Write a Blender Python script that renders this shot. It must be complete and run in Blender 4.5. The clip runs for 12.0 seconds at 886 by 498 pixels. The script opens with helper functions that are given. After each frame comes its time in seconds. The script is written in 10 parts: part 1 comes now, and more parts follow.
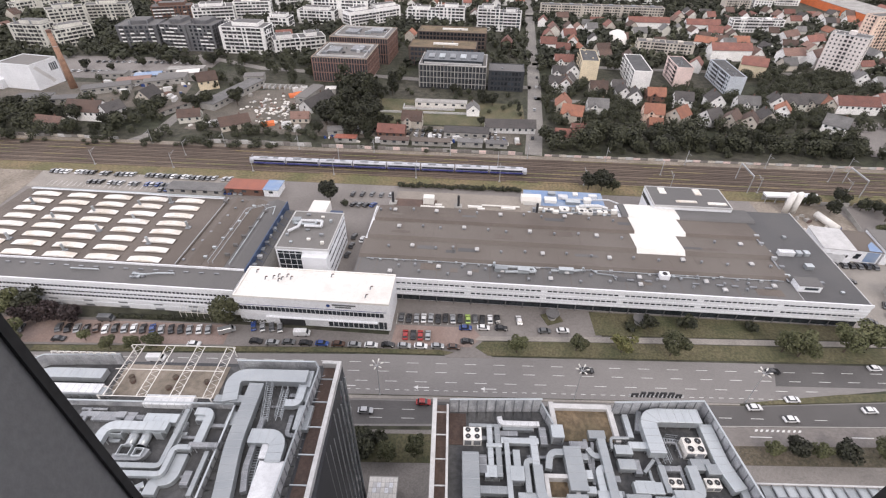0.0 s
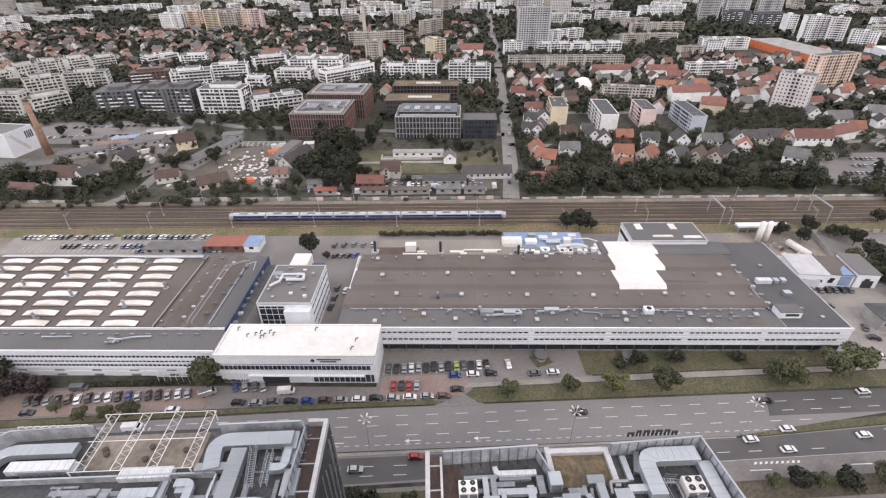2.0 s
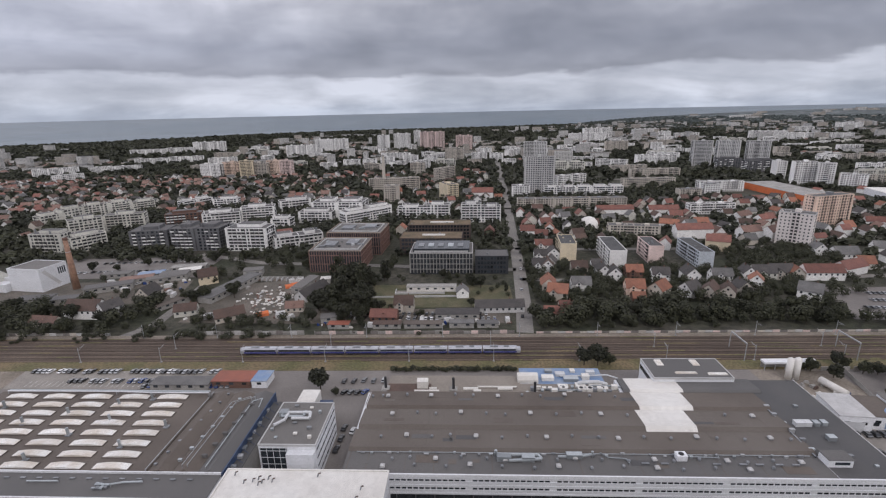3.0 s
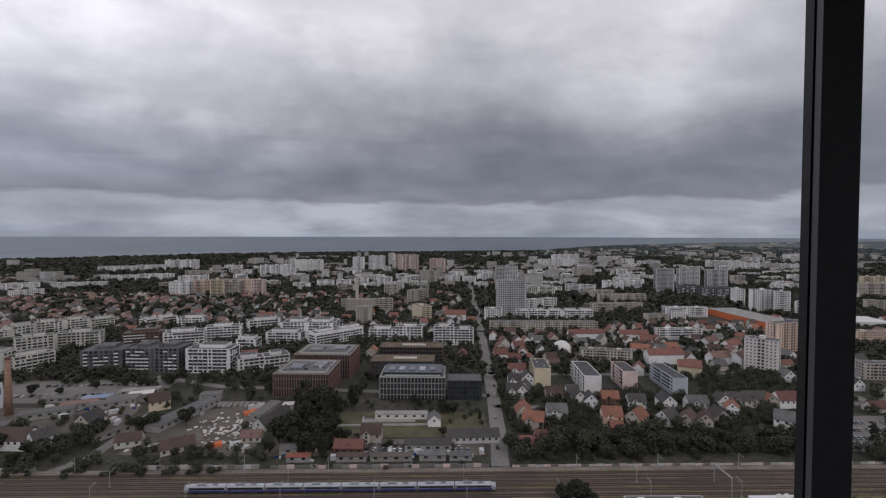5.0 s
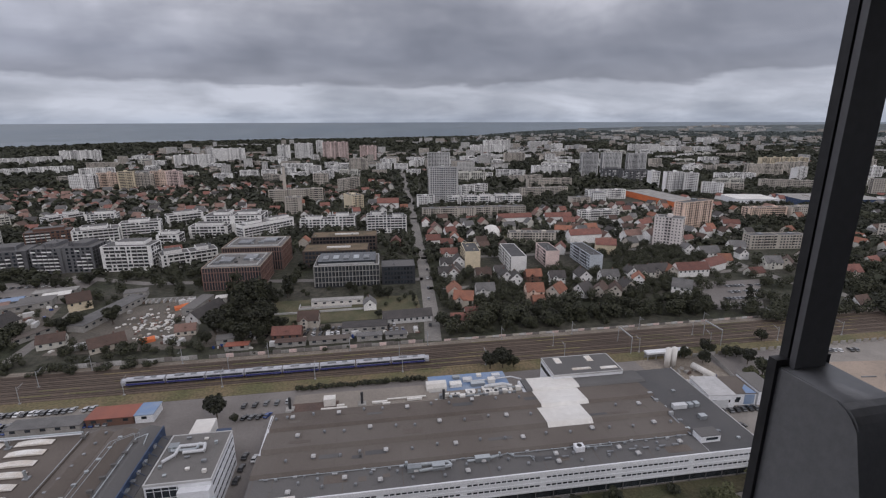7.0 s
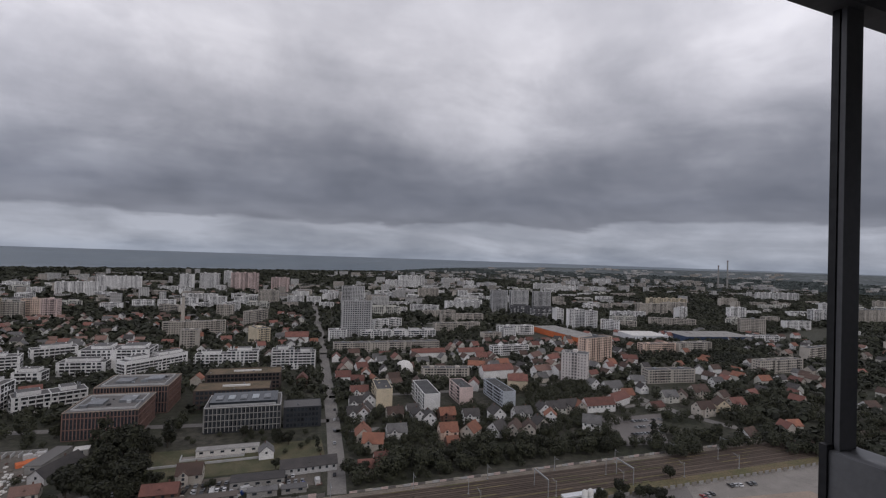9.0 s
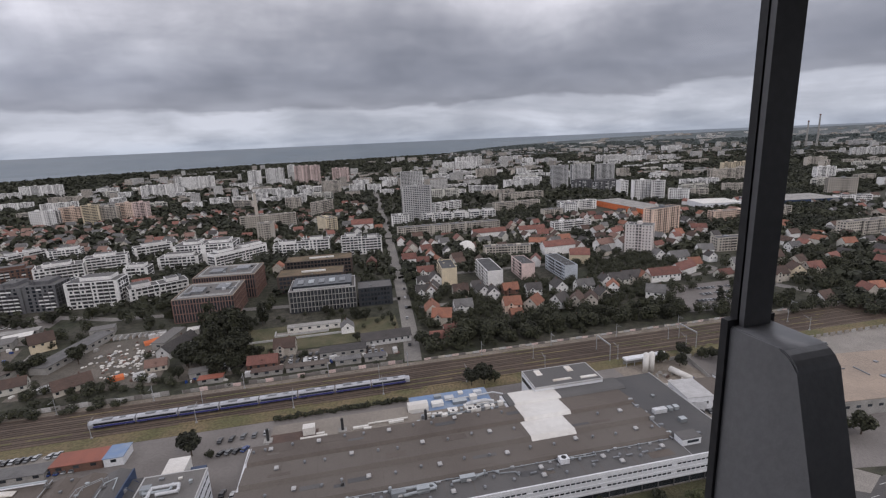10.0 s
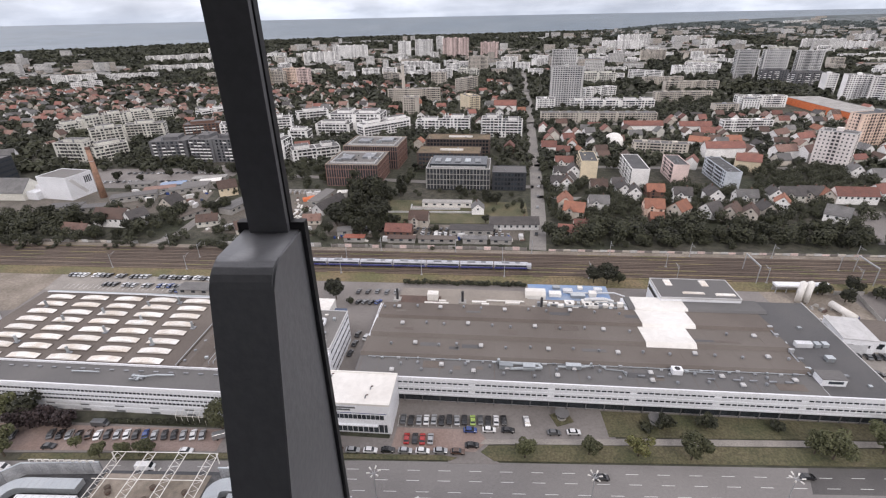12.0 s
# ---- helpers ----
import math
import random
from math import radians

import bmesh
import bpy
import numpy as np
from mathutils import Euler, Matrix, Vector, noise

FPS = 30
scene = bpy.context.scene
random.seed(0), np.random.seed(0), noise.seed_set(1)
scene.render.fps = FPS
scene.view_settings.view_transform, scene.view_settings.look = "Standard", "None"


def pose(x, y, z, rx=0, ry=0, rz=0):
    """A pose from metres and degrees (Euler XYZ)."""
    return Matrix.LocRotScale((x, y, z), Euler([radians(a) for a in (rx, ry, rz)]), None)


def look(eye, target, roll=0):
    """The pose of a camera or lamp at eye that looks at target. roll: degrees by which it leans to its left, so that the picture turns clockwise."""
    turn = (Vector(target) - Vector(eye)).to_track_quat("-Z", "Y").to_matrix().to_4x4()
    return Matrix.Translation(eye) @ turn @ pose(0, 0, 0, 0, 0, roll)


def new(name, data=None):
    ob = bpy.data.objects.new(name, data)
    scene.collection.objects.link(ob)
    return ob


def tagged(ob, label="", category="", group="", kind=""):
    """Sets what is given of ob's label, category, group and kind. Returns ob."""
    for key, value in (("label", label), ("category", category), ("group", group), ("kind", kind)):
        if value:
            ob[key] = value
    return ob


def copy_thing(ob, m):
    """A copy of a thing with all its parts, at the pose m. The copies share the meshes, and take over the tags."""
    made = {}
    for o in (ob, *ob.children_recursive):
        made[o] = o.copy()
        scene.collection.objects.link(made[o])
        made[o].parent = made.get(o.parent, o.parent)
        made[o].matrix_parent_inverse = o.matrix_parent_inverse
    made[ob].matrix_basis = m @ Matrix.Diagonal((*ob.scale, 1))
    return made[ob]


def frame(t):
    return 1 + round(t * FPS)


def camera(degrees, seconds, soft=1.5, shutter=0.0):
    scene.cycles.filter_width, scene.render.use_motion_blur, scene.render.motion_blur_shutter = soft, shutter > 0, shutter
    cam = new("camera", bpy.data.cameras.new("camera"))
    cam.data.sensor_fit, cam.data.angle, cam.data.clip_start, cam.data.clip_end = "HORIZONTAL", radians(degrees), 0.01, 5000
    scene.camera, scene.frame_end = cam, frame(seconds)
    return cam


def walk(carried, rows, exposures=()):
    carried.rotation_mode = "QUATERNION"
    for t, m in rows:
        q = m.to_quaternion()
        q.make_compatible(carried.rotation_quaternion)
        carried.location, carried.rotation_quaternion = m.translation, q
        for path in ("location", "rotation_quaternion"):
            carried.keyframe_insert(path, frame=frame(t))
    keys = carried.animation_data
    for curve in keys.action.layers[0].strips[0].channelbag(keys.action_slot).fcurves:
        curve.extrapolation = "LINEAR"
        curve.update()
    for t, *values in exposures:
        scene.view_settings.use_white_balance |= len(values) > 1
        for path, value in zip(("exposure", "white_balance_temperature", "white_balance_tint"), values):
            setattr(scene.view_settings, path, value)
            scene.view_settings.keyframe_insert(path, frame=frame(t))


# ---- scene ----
from collections import namedtuple

cam = camera(85.5, 12.0, soft=1.2)

# mullions of the window wall stand at these places along x; the camera walks along the glass
BAY = 1.55
MULLIONS = [0.87 + BAY * k for k in range(-3, 5)]
GLASS_Y = 0.62

# seconds, x, distance to the mullions, z, yaw, pitch, roll
PATH = [
    (0.0, -0.01, 0.43, 120, 1.30, -37.60, -0.72),
    (0.5, 0, 0.41, 120, 1.07, -38.74, -0.42),
    (1.0, 0, 0.38, 120, 0.10, -37.97, 0.07),
    (1.5, 0, 0.36, 120, -1.34, -35.88, 0.64),
    (2.0, 0, 0.38, 120.01, -2.09, -32.10, 0.66),
    (2.5, 0.024, 0.416, 120.02, -1.70, -25.60, 0.96),
    (3.0, 0.064, 0.486, 120.04, -0.64, -16.16, 1.22),
    (3.2, 0.094, 0.517, 120.05, -0.01, -11.99, 1.18),
    (4.0, 0.18, 0.59, 120.08, 0.12, -4.23, 0.87),
    (4.8, 0.238, 0.643, 120.18, -2.26, -1.68, 0.36),
    (5.0, 0.272, 0.638, 120.19, -3.65, -1.70, -0.13),
    (5.5, 0.602, 0.545, 120.16, -7.32, -2.21, -1.23),
    (6.0, 0.989, 0.58, 120.15, -10.30, -3.94, -1.27),
    (6.5, 1.352, 0.546, 120.12, -11.45, -8.25, -0.27),
    (6.7, 1.493, 0.549, 120.09, -11.96, -15.18, 0.64),
    (7.5, 1.968, 0.599, 120.1, -10.80, -13.64, -1.67),
    (8.3, 2.293, 0.629, 120.12, -12.23, -3.87, -3.68),
    (8.5, 2.465, 0.631, 120.13, -14.75, -1.47, -3.36),
    (9.0, 2.732, 0.659, 120.1, -21.56, 1.05, -1.92),
    (9.5, 2.994, 0.723, 120.1, -23.36, 0.19, -0.52),
    (10.0, 3.222, 0.645, 120.06, -15.00, -13.03, 2.42),
    (10.5, 3.342, 0.7, 120.01, 1.53, -19.61, 5.05),
    (11.0, 3.628, 0.653, 119.98, 16.71, -22.71, 4.11),
    (11.5, 3.887, 0.693, 119.965, 14.31, -25.03, 2.77),
    (11.7, 4.008, 0.671, 119.98, 9.09, -25.31, 1.12),
    (12.0, 4.27, 0.665, 120.003, 2.18, -26.12, 1.04),
]
# seconds, stops, kelvin, tint
EXPOSURES = [(0.0, 1.19, 6750, 18), (1.5, 1.22, 6750, 18), (2.5, 0.79, 6520, 18), (3.2, 0.27, 6480, 18), (4.8, -0.2, 6440, 18), (6.4, -0.14, 6440, 18), (6.7, 0.18, 6440, 18),
             (8.5, -0.3, 6430, 18), (9.6, -0.28, 6430, 18), (10.0, 0.27, 6530, 18), (10.5, 0.76, 6670, 18), (11.0, 0.78, 6670, 18), (12.0, 0.99, 6670, 18)]
walk(cam, [(t, pose(x, GLASS_Y - d, z, 90 + pitch, roll, yaw)) for t, x, d, z, yaw, pitch, roll in PATH], EXPOSURES)

# ---- sky and sun: a broken overcast over the bay ----
world = bpy.data.worlds.new("overcast_sky")
scene.world = world
world.use_nodes = True
wn, wl = world.node_tree.nodes, world.node_tree.links
wn.clear()


def wnode(kind, **values):
    nd = wn.new(kind)
    for key, value in values.items():
        nd.inputs[key].default_value = value
    return nd


def wmath(op, a, b=None, clamp=False):
    nd = wn.new("ShaderNodeMath")
    nd.operation, nd.use_clamp = op, clamp
    for k, value in enumerate((a, b)):
        if value is None:
            continue
        if isinstance(value, (int, float)):
            nd.inputs[k].default_value = value
        else:
            wl.new(value, nd.inputs[k])
    return nd.outputs[0]


def wramp(value, stops):
    nd = wn.new("ShaderNodeValToRGB")
    els = nd.color_ramp.elements
    while len(els) < len(stops):
        els.new(0.5)
    for el, (at, shade) in zip(els, stops):
        el.position, el.color = at, (*shade, 1)
    wl.new(value, nd.inputs[0])
    return nd.outputs[0]


coord = wnode("ShaderNodeTexCoord")
split = wnode("ShaderNodeSeparateXYZ")
wl.new(coord.outputs["Generated"], split.inputs[0])
up = wmath("MAXIMUM", split.outputs[2], 0.0)
low = wmath("ADD", up, 0.26)
flat = wnode("ShaderNodeCombineXYZ")
wl.new(wmath("DIVIDE", split.outputs[0], low), flat.inputs[0])
wl.new(wmath("DIVIDE", split.outputs[1], low), flat.inputs[1])


def cloud_noise(scale, detail, rough, move, stretch):
    mp = wnode("ShaderNodeMapping")
    mp.inputs["Location"].default_value = move
    mp.inputs["Scale"].default_value = stretch
    wl.new(flat.outputs[0], mp.inputs[0])
    nz = wnode("ShaderNodeTexNoise", Scale=scale, Detail=detail, Roughness=rough, Distortion=0.25)
    wl.new(mp.outputs[0], nz.inputs["Vector"])
    return nz.outputs[0]


big = cloud_noise(0.62, 3.0, 0.5, (3.1, 1.7, 0.0), (0.95, 1.0, 1.0))
mid = cloud_noise(2.1, 6.0, 0.54, (0.4, 5.2, 0.0), (0.85, 0.95, 1.0))
# long flat streaks, drawn out along the horizon
drawn = wnode("ShaderNodeCombineXYZ")
for k, pull in enumerate((2.6, 2.6, 20.0)):
    wl.new(wmath("MULTIPLY", split.outputs[k], pull), drawn.inputs[k])
streaks = wnode("ShaderNodeTexNoise", Scale=1.0, Detail=5.0, Roughness=0.55, Distortion=0.6)
wl.new(drawn.outputs[0], streaks.inputs["Vector"])
scallop = wnode("ShaderNodeTexNoise", Scale=7.0, Detail=6.0, Roughness=0.62, Distortion=0.3)
wl.new(coord.outputs["Generated"], scallop.inputs["Vector"])
# the cloud deck has a flat, scalloped base; higher up its swells are wide and soft
high = wmath("MULTIPLY", wmath("SUBTRACT", up, 0.09), 5.0, True)
swell = wmath("MULTIPLY", wmath("ADD", wmath("MULTIPLY", wmath("SUBTRACT", mid, 0.5), 0.12), wmath("MULTIPLY", wmath("SUBTRACT", big, 0.5), 0.22)), high)
edge = wmath("ADD", wmath("MULTIPLY", wmath("SUBTRACT", scallop.outputs[0], 0.5), 0.036), wmath("MULTIPLY", wmath("SUBTRACT", streaks.outputs[0], 0.5), 0.060))
level = wmath("ADD", up, wmath("ADD", swell, edge))
band = wramp(level, [(0.0, (0.37, 0.42, 0.49)), (0.025, (0.42, 0.46, 0.52)), (0.062, (0.42, 0.45, 0.505)), (0.070, (0.25, 0.268, 0.31)), (0.115, (0.225, 0.243, 0.285)),
                     (0.17, (0.29, 0.307, 0.346)), (0.25, (0.50, 0.513, 0.55)), (0.40, (0.82, 0.826, 0.855)), (0.60, (0.66, 0.67, 0.71)), (0.9, (0.44, 0.45, 0.49))])
# low streaks give way to soft billows overhead
thin = wmath("MULTIPLY", wmath("SUBTRACT", 0.16, up), 8.0, True)
fleece = wmath("ADD", wmath("MULTIPLY", wmath("SUBTRACT", streaks.outputs[0], 0.5), wmath("MULTIPLY", thin, 0.45)), wmath("MULTIPLY", wmath("SUBTRACT", scallop.outputs[0], 0.5), 0.22))
puff = wramp(wmath("ADD", wmath("ADD", wmath("MULTIPLY", mid, 0.56), wmath("MULTIPLY", big, 0.44)), fleece),
             [(0.36, (0.76, 0.77, 0.785)), (0.5, (1.0, 1.0, 1.0)), (0.64, (1.32, 1.315, 1.295))])
bay_light = wmath("MULTIPLY", wmath("MULTIPLY", wmath("SUBTRACT", -0.12, split.outputs[0]), 1.15, True), wmath("MULTIPLY", wmath("SUBTRACT", up, 0.045), 14.0, True))
land_light = wmath("MULTIPLY", wmath("MULTIPLY", wmath("SUBTRACT", split.outputs[0], 0.4), 0.5, True), wmath("MULTIPLY", wmath("SUBTRACT", up, 0.1), 5.0, True))
mixc = wn.new("ShaderNodeMix")
mixc.data_type, mixc.blend_type = "RGBA", "MULTIPLY"
mixc.inputs[0].default_value = 1.0
wl.new(band, mixc.inputs[6])
wl.new(puff, mixc.inputs[7])
clouds = wnode("ShaderNodeBackground", Strength=1.0)
wl.new(wmath("ADD", wmath("ADD", bay_light, land_light), 1.0), clouds.inputs[1])
wl.new(mixc.outputs[2], clouds.inputs[0])
clear = wn.new("ShaderNodeTexSky")
clear.sky_type, clear.sun_disc, clear.sun_elevation, clear.sun_rotation = "NISHITA", False, radians(44), radians(203)
blue = wnode("ShaderNodeBackground", Strength=0.06)
wl.new(clear.outputs[0], blue.inputs[0])
cover = wnode("ShaderNodeMixShader", Fac=0.93)
wl.new(blue.outputs[0], cover.inputs[1])
wl.new(clouds.outputs[0], cover.inputs[2])
sky_out = wn.new("ShaderNodeOutputWorld")
wl.new(cover.outputs[0], sky_out.inputs[0])

sun = new("sun", bpy.data.lights.new("sun", "SUN"))
sun.data.energy, sun.data.angle, sun.data.color = 0.66, radians(18), (1.0, 0.95, 0.87)
sun.matrix_world = look((0, 0, 0), (-0.35, 0.80, -0.85))

# ---- materials ----


def mat(name, base, rough=0.8, metal=0.0, second=None, scale=0.3, fine=6.0, grain=0.25, vary=0.0, bump=0.0, coat=0.0):
    """base and second are mixed by a broad noise; grain is a finer one that lightens and darkens; vary shifts each object."""
    m = bpy.data.materials.new(name)
    m.use_nodes = True
    nt = m.node_tree
    nd, ln = nt.nodes, nt.links
    bs = nd["Principled BSDF"]
    bs.inputs["Roughness"].default_value, bs.inputs["Metallic"].default_value = rough, metal
    bs.inputs["Coat Weight"].default_value = coat
    geo = nd.new("ShaderNodeNewGeometry")

    def noise_at(sc, detail):
        nz = nd.new("ShaderNodeTexNoise")
        nz.inputs["Scale"].default_value, nz.inputs["Detail"].default_value = sc, detail
        ln.new(geo.outputs["Position"], nz.inputs["Vector"])
        return nz.outputs[0]

    def ramp(value, lo, hi):
        mr = nd.new("ShaderNodeMapRange")
        mr.inputs[1].default_value, mr.inputs[2].default_value = 0.36, 0.64
        mr.inputs[3].default_value, mr.inputs[4].default_value = lo, hi
        ln.new(value, mr.inputs[0])
        return mr.outputs[0]

    broad, small = noise_at(scale, 3.0), noise_at(fine, 4.0)
    mx = nd.new("ShaderNodeMix")
    mx.data_type = "RGBA"
    mx.inputs[6].default_value = (*base, 1)
    mx.inputs[7].default_value = (*(second or [c * 0.82 for c in base]), 1)
    ln.new(ramp(broad, 0.0, 1.0), mx.inputs[0])
    hsv = nd.new("ShaderNodeHueSaturation")
    ln.new(mx.outputs[2], hsv.inputs["Color"])
    value = ramp(small, 1 - grain, 1 + grain)
    if vary:
        info = nd.new("ShaderNodeObjectInfo")
        vr = nd.new("ShaderNodeMapRange")
        vr.inputs[3].default_value, vr.inputs[4].default_value = 1 - vary, 1 + vary
        ln.new(info.outputs["Random"], vr.inputs[0])
        mul = nd.new("ShaderNodeMath")
        mul.operation = "MULTIPLY"
        ln.new(value, mul.inputs[0])
        ln.new(vr.outputs[0], mul.inputs[1])
        value = mul.outputs[0]
    ln.new(value, hsv.inputs["Value"])
    ln.new(hsv.outputs[0], bs.inputs["Base Color"])
    if bump:
        bp = nd.new("ShaderNodeBump")
        bp.inputs["Strength"].default_value, bp.inputs["Distance"].default_value = bump, 0.05
        ln.new(small, bp.inputs["Height"])
        ln.new(bp.outputs[0], bs.inputs["Normal"])
    return m


ASPHALT = mat("asphalt", (0.180, 0.170, 0.163), 0.88, second=(0.208, 0.197, 0.188), scale=0.05, fine=1.3, grain=0.06)
NEWASPHALT = mat("new_asphalt", (0.080, 0.076, 0.074), 0.9, second=(0.105, 0.100, 0.097), scale=0.05, fine=1.3, grain=0.06)
PATCHED = mat("old_asphalt", (0.160, 0.145, 0.135), 0.88, second=(0.205, 0.188, 0.175), scale=0.05, fine=1.0, grain=0.10)
PAVING = mat("paving", (0.285, 0.262, 0.235), 0.9, second=(0.23, 0.211, 0.19), scale=0.12, fine=2.5, grain=0.14)
REDPAVE = mat("reddish_paving", (0.235, 0.17, 0.145), 0.9, second=(0.27, 0.21, 0.185), scale=0.08, fine=1.6, grain=0.12)
KERB = mat("kerb_stone", (0.34, 0.33, 0.31), 0.9, scale=0.4, grain=0.12)
MARKING = mat("road_paint", (0.72, 0.72, 0.70), 0.7, second=(0.55, 0.55, 0.53), scale=0.6, grain=0.12)
FORECOURT = mat("forecourt_slabs", (0.205, 0.188, 0.172), 0.9, second=(0.165, 0.152, 0.14), scale=0.12, fine=2.5, grain=0.14)
YARD_DIRT = mat("trodden_yard", (0.150, 0.130, 0.110), 0.95, second=(0.095, 0.085, 0.070), scale=0.06, fine=0.9, grain=0.25)
SOIL_GRASS = mat("worn_grass", (0.062, 0.056, 0.036), 0.95, second=(0.105, 0.086, 0.062), scale=0.12, fine=1.4, grain=0.30)
CLAD = mat("white_band_cladding", (0.69, 0.705, 0.73), 0.5, second=(0.63, 0.645, 0.67), scale=0.10, fine=1.0, grain=0.05)
GRASS = mat("grass", (0.066, 0.070, 0.034), 0.95, second=(0.116, 0.101, 0.058), scale=0.09, fine=1.4, grain=0.30)
DRYGRASS = mat("dry_grass", (0.16, 0.115, 0.072), 0.95, second=(0.095, 0.076, 0.046), scale=0.10, fine=1.2, grain=0.28)
GROUND = mat("town_ground", (0.030, 0.034, 0.018), 0.95, second=(0.060, 0.056, 0.042), scale=0.02, fine=0.25, grain=0.4)
BALLAST = mat("rail_ballast", (0.088, 0.063, 0.049), 0.95, second=(0.128, 0.095, 0.072), scale=0.03, fine=0.9, grain=0.22)
DIRT = mat("bare_dirt", (0.25, 0.215, 0.178), 0.95, second=(0.165, 0.140, 0.112), scale=0.07, fine=0.9, grain=0.20)
SEA = mat("sea", (0.078, 0.116, 0.148), 0.5, second=(0.102, 0.138, 0.166), scale=0.002, fine=0.01, grain=0.10)
FELT = mat("roofing_felt", (0.108, 0.105, 0.104), 0.88, second=(0.126, 0.121, 0.118), scale=0.05, fine=1.6, grain=0.07)
FELT_WARM = mat("warm_roofing_felt", (0.120, 0.102, 0.089), 0.88, second=(0.140, 0.122, 0.108), scale=0.04, fine=1.6, grain=0.07)
FELT_DARK = mat("dark_grey_roofing_felt", (0.078, 0.078, 0.080), 0.88, second=(0.094, 0.092, 0.092), scale=0.05, fine=1.6, grain=0.07)
FELT_PALE = mat("pale_roofing_felt", (0.140, 0.134, 0.128), 0.88, second=(0.158, 0.150, 0.142), scale=0.04, fine=1.6, grain=0.07)
FELT_SAND = mat("sandy_roofing_felt", (0.205, 0.180, 0.155), 0.9, second=(0.25, 0.222, 0.19), scale=0.06, fine=1.2, grain=0.10)
BUFF = mat("buff_roofing", (0.36, 0.285, 0.225), 0.88, second=(0.29, 0.235, 0.19), scale=0.06, fine=1.2, grain=0.10)
FELT_BROWN = mat("brown_roofing_felt", (0.104, 0.086, 0.074), 0.88, second=(0.130, 0.109, 0.094), scale=0.05, fine=1.4, grain=0.09)
MEMBRANE = mat("white_membrane", (0.70, 0.685, 0.65), 0.6, second=(0.62, 0.595, 0.555), scale=0.06, fine=0.6, grain=0.06)
WHITE = mat("white_cladding", (0.72, 0.73, 0.75), 0.55, second=(0.66, 0.67, 0.69), scale=0.12, fine=1.2, grain=0.07)
CONCRETE = mat("concrete", (0.34, 0.33, 0.31), 0.9, second=(0.25, 0.24, 0.225), scale=0.15, fine=2.0, grain=0.14)
SKYLIGHT = mat("skylight_sheet", (0.72, 0.71, 0.68), 0.45, second=(0.55, 0.49, 0.42), scale=0.16, fine=1.5, grain=0.08, vary=0.10)
WINDOW = mat("window_glass", (0.035, 0.042, 0.05), 0.12, scale=0.3, fine=0.6, grain=0.35, vary=0.5)
# for dark parts, and for shade painted on as flat sheets
DARK = mat("dark_parts_and_shade", (0.03, 0.03, 0.032), 0.8)
GALV = mat("galvanised_sheet", (0.338, 0.366, 0.382), 0.38, 0.5, second=(0.385, 0.412, 0.425), scale=0.25, fine=9.0, grain=0.05, vary=0.30)
GALV_DULL = mat("dull_sheet", (0.20, 0.212, 0.226), 0.5, 0.45, second=(0.28, 0.288, 0.30), scale=0.4, fine=2.0, grain=0.08, vary=0.14)
GALV_PALE = mat("pale_sheet", (0.62, 0.63, 0.64), 0.5, 0.2, second=(0.54, 0.55, 0.565), scale=0.4, fine=2.0, grain=0.06, vary=0.08)
GALV_SEAM = mat("flange_steel", (0.40, 0.41, 0.425), 0.5, 0.4, scale=0.5, grain=0.08)
COPING = mat("pale_coping_sheet", (0.50, 0.495, 0.49), 0.55, 0.1, second=(0.42, 0.415, 0.41), scale=0.3, fine=1.5, grain=0.08)
STEEL = mat("painted_steel", (0.42, 0.43, 0.44), 0.5, 0.3, scale=0.8, grain=0.1)
LOUVRE = mat("screen_panel", (0.52, 0.53, 0.545), 0.5, 0.3, second=(0.36, 0.37, 0.39), scale=0.6, fine=3.0, grain=0.12, vary=0.10)
BLUE = mat("blue_sheet", (0.030, 0.052, 0.105), 0.5, second=(0.042, 0.07, 0.135), scale=0.3, grain=0.12)
BLUE_ROOF = mat("blue_roof_sheet", (0.15, 0.24, 0.40), 0.6, second=(0.24, 0.30, 0.39), scale=0.2, grain=0.10)
BRICK_PALE = mat("weathered_brick", (0.36, 0.215, 0.145), 0.9, second=(0.27, 0.16, 0.115), scale=0.25, fine=1.2, grain=0.15)
RED_ROOF = mat("red_sheet_roof", (0.30, 0.10, 0.065), 0.7, second=(0.24, 0.085, 0.06), scale=0.2, grain=0.14)
BARK = mat("bark", (0.085, 0.066, 0.05), 0.95, grain=0.2)
LEAF = {
    "avenue": mat("avenue_leaves", (0.058, 0.064, 0.026), 0.8, second=(0.085, 0.086, 0.040), scale=0.6, fine=2.2, grain=0.35, vary=0.28),
    "dark": mat("dark_leaves", (0.017, 0.019, 0.010), 0.8, second=(0.034, 0.036, 0.017), scale=0.4, fine=1.5, grain=0.35, vary=0.35),
    "purple": mat("purple_leaves", (0.026, 0.016, 0.017), 0.8, second=(0.040, 0.026, 0.024), scale=0.5, fine=1.5, grain=0.3, vary=0.2),
    "yellow": mat("yellowish_leaves", (0.105, 0.110, 0.032), 0.75, second=(0.14, 0.13, 0.05), scale=0.5, fine=1.5, grain=0.3, vary=0.2),
    # the pale bluish tint puts distance haze into the leaf colour
    "distant": mat("hazed_leaves", (0.072, 0.088, 0.084), 0.95, second=(0.095, 0.112, 0.108), scale=0.01, fine=0.05, grain=0.2),
    "woods": mat("wood_leaves", (0.025, 0.028, 0.017), 0.85, second=(0.043, 0.046, 0.026), scale=0.015, fine=0.12, grain=0.40),
}
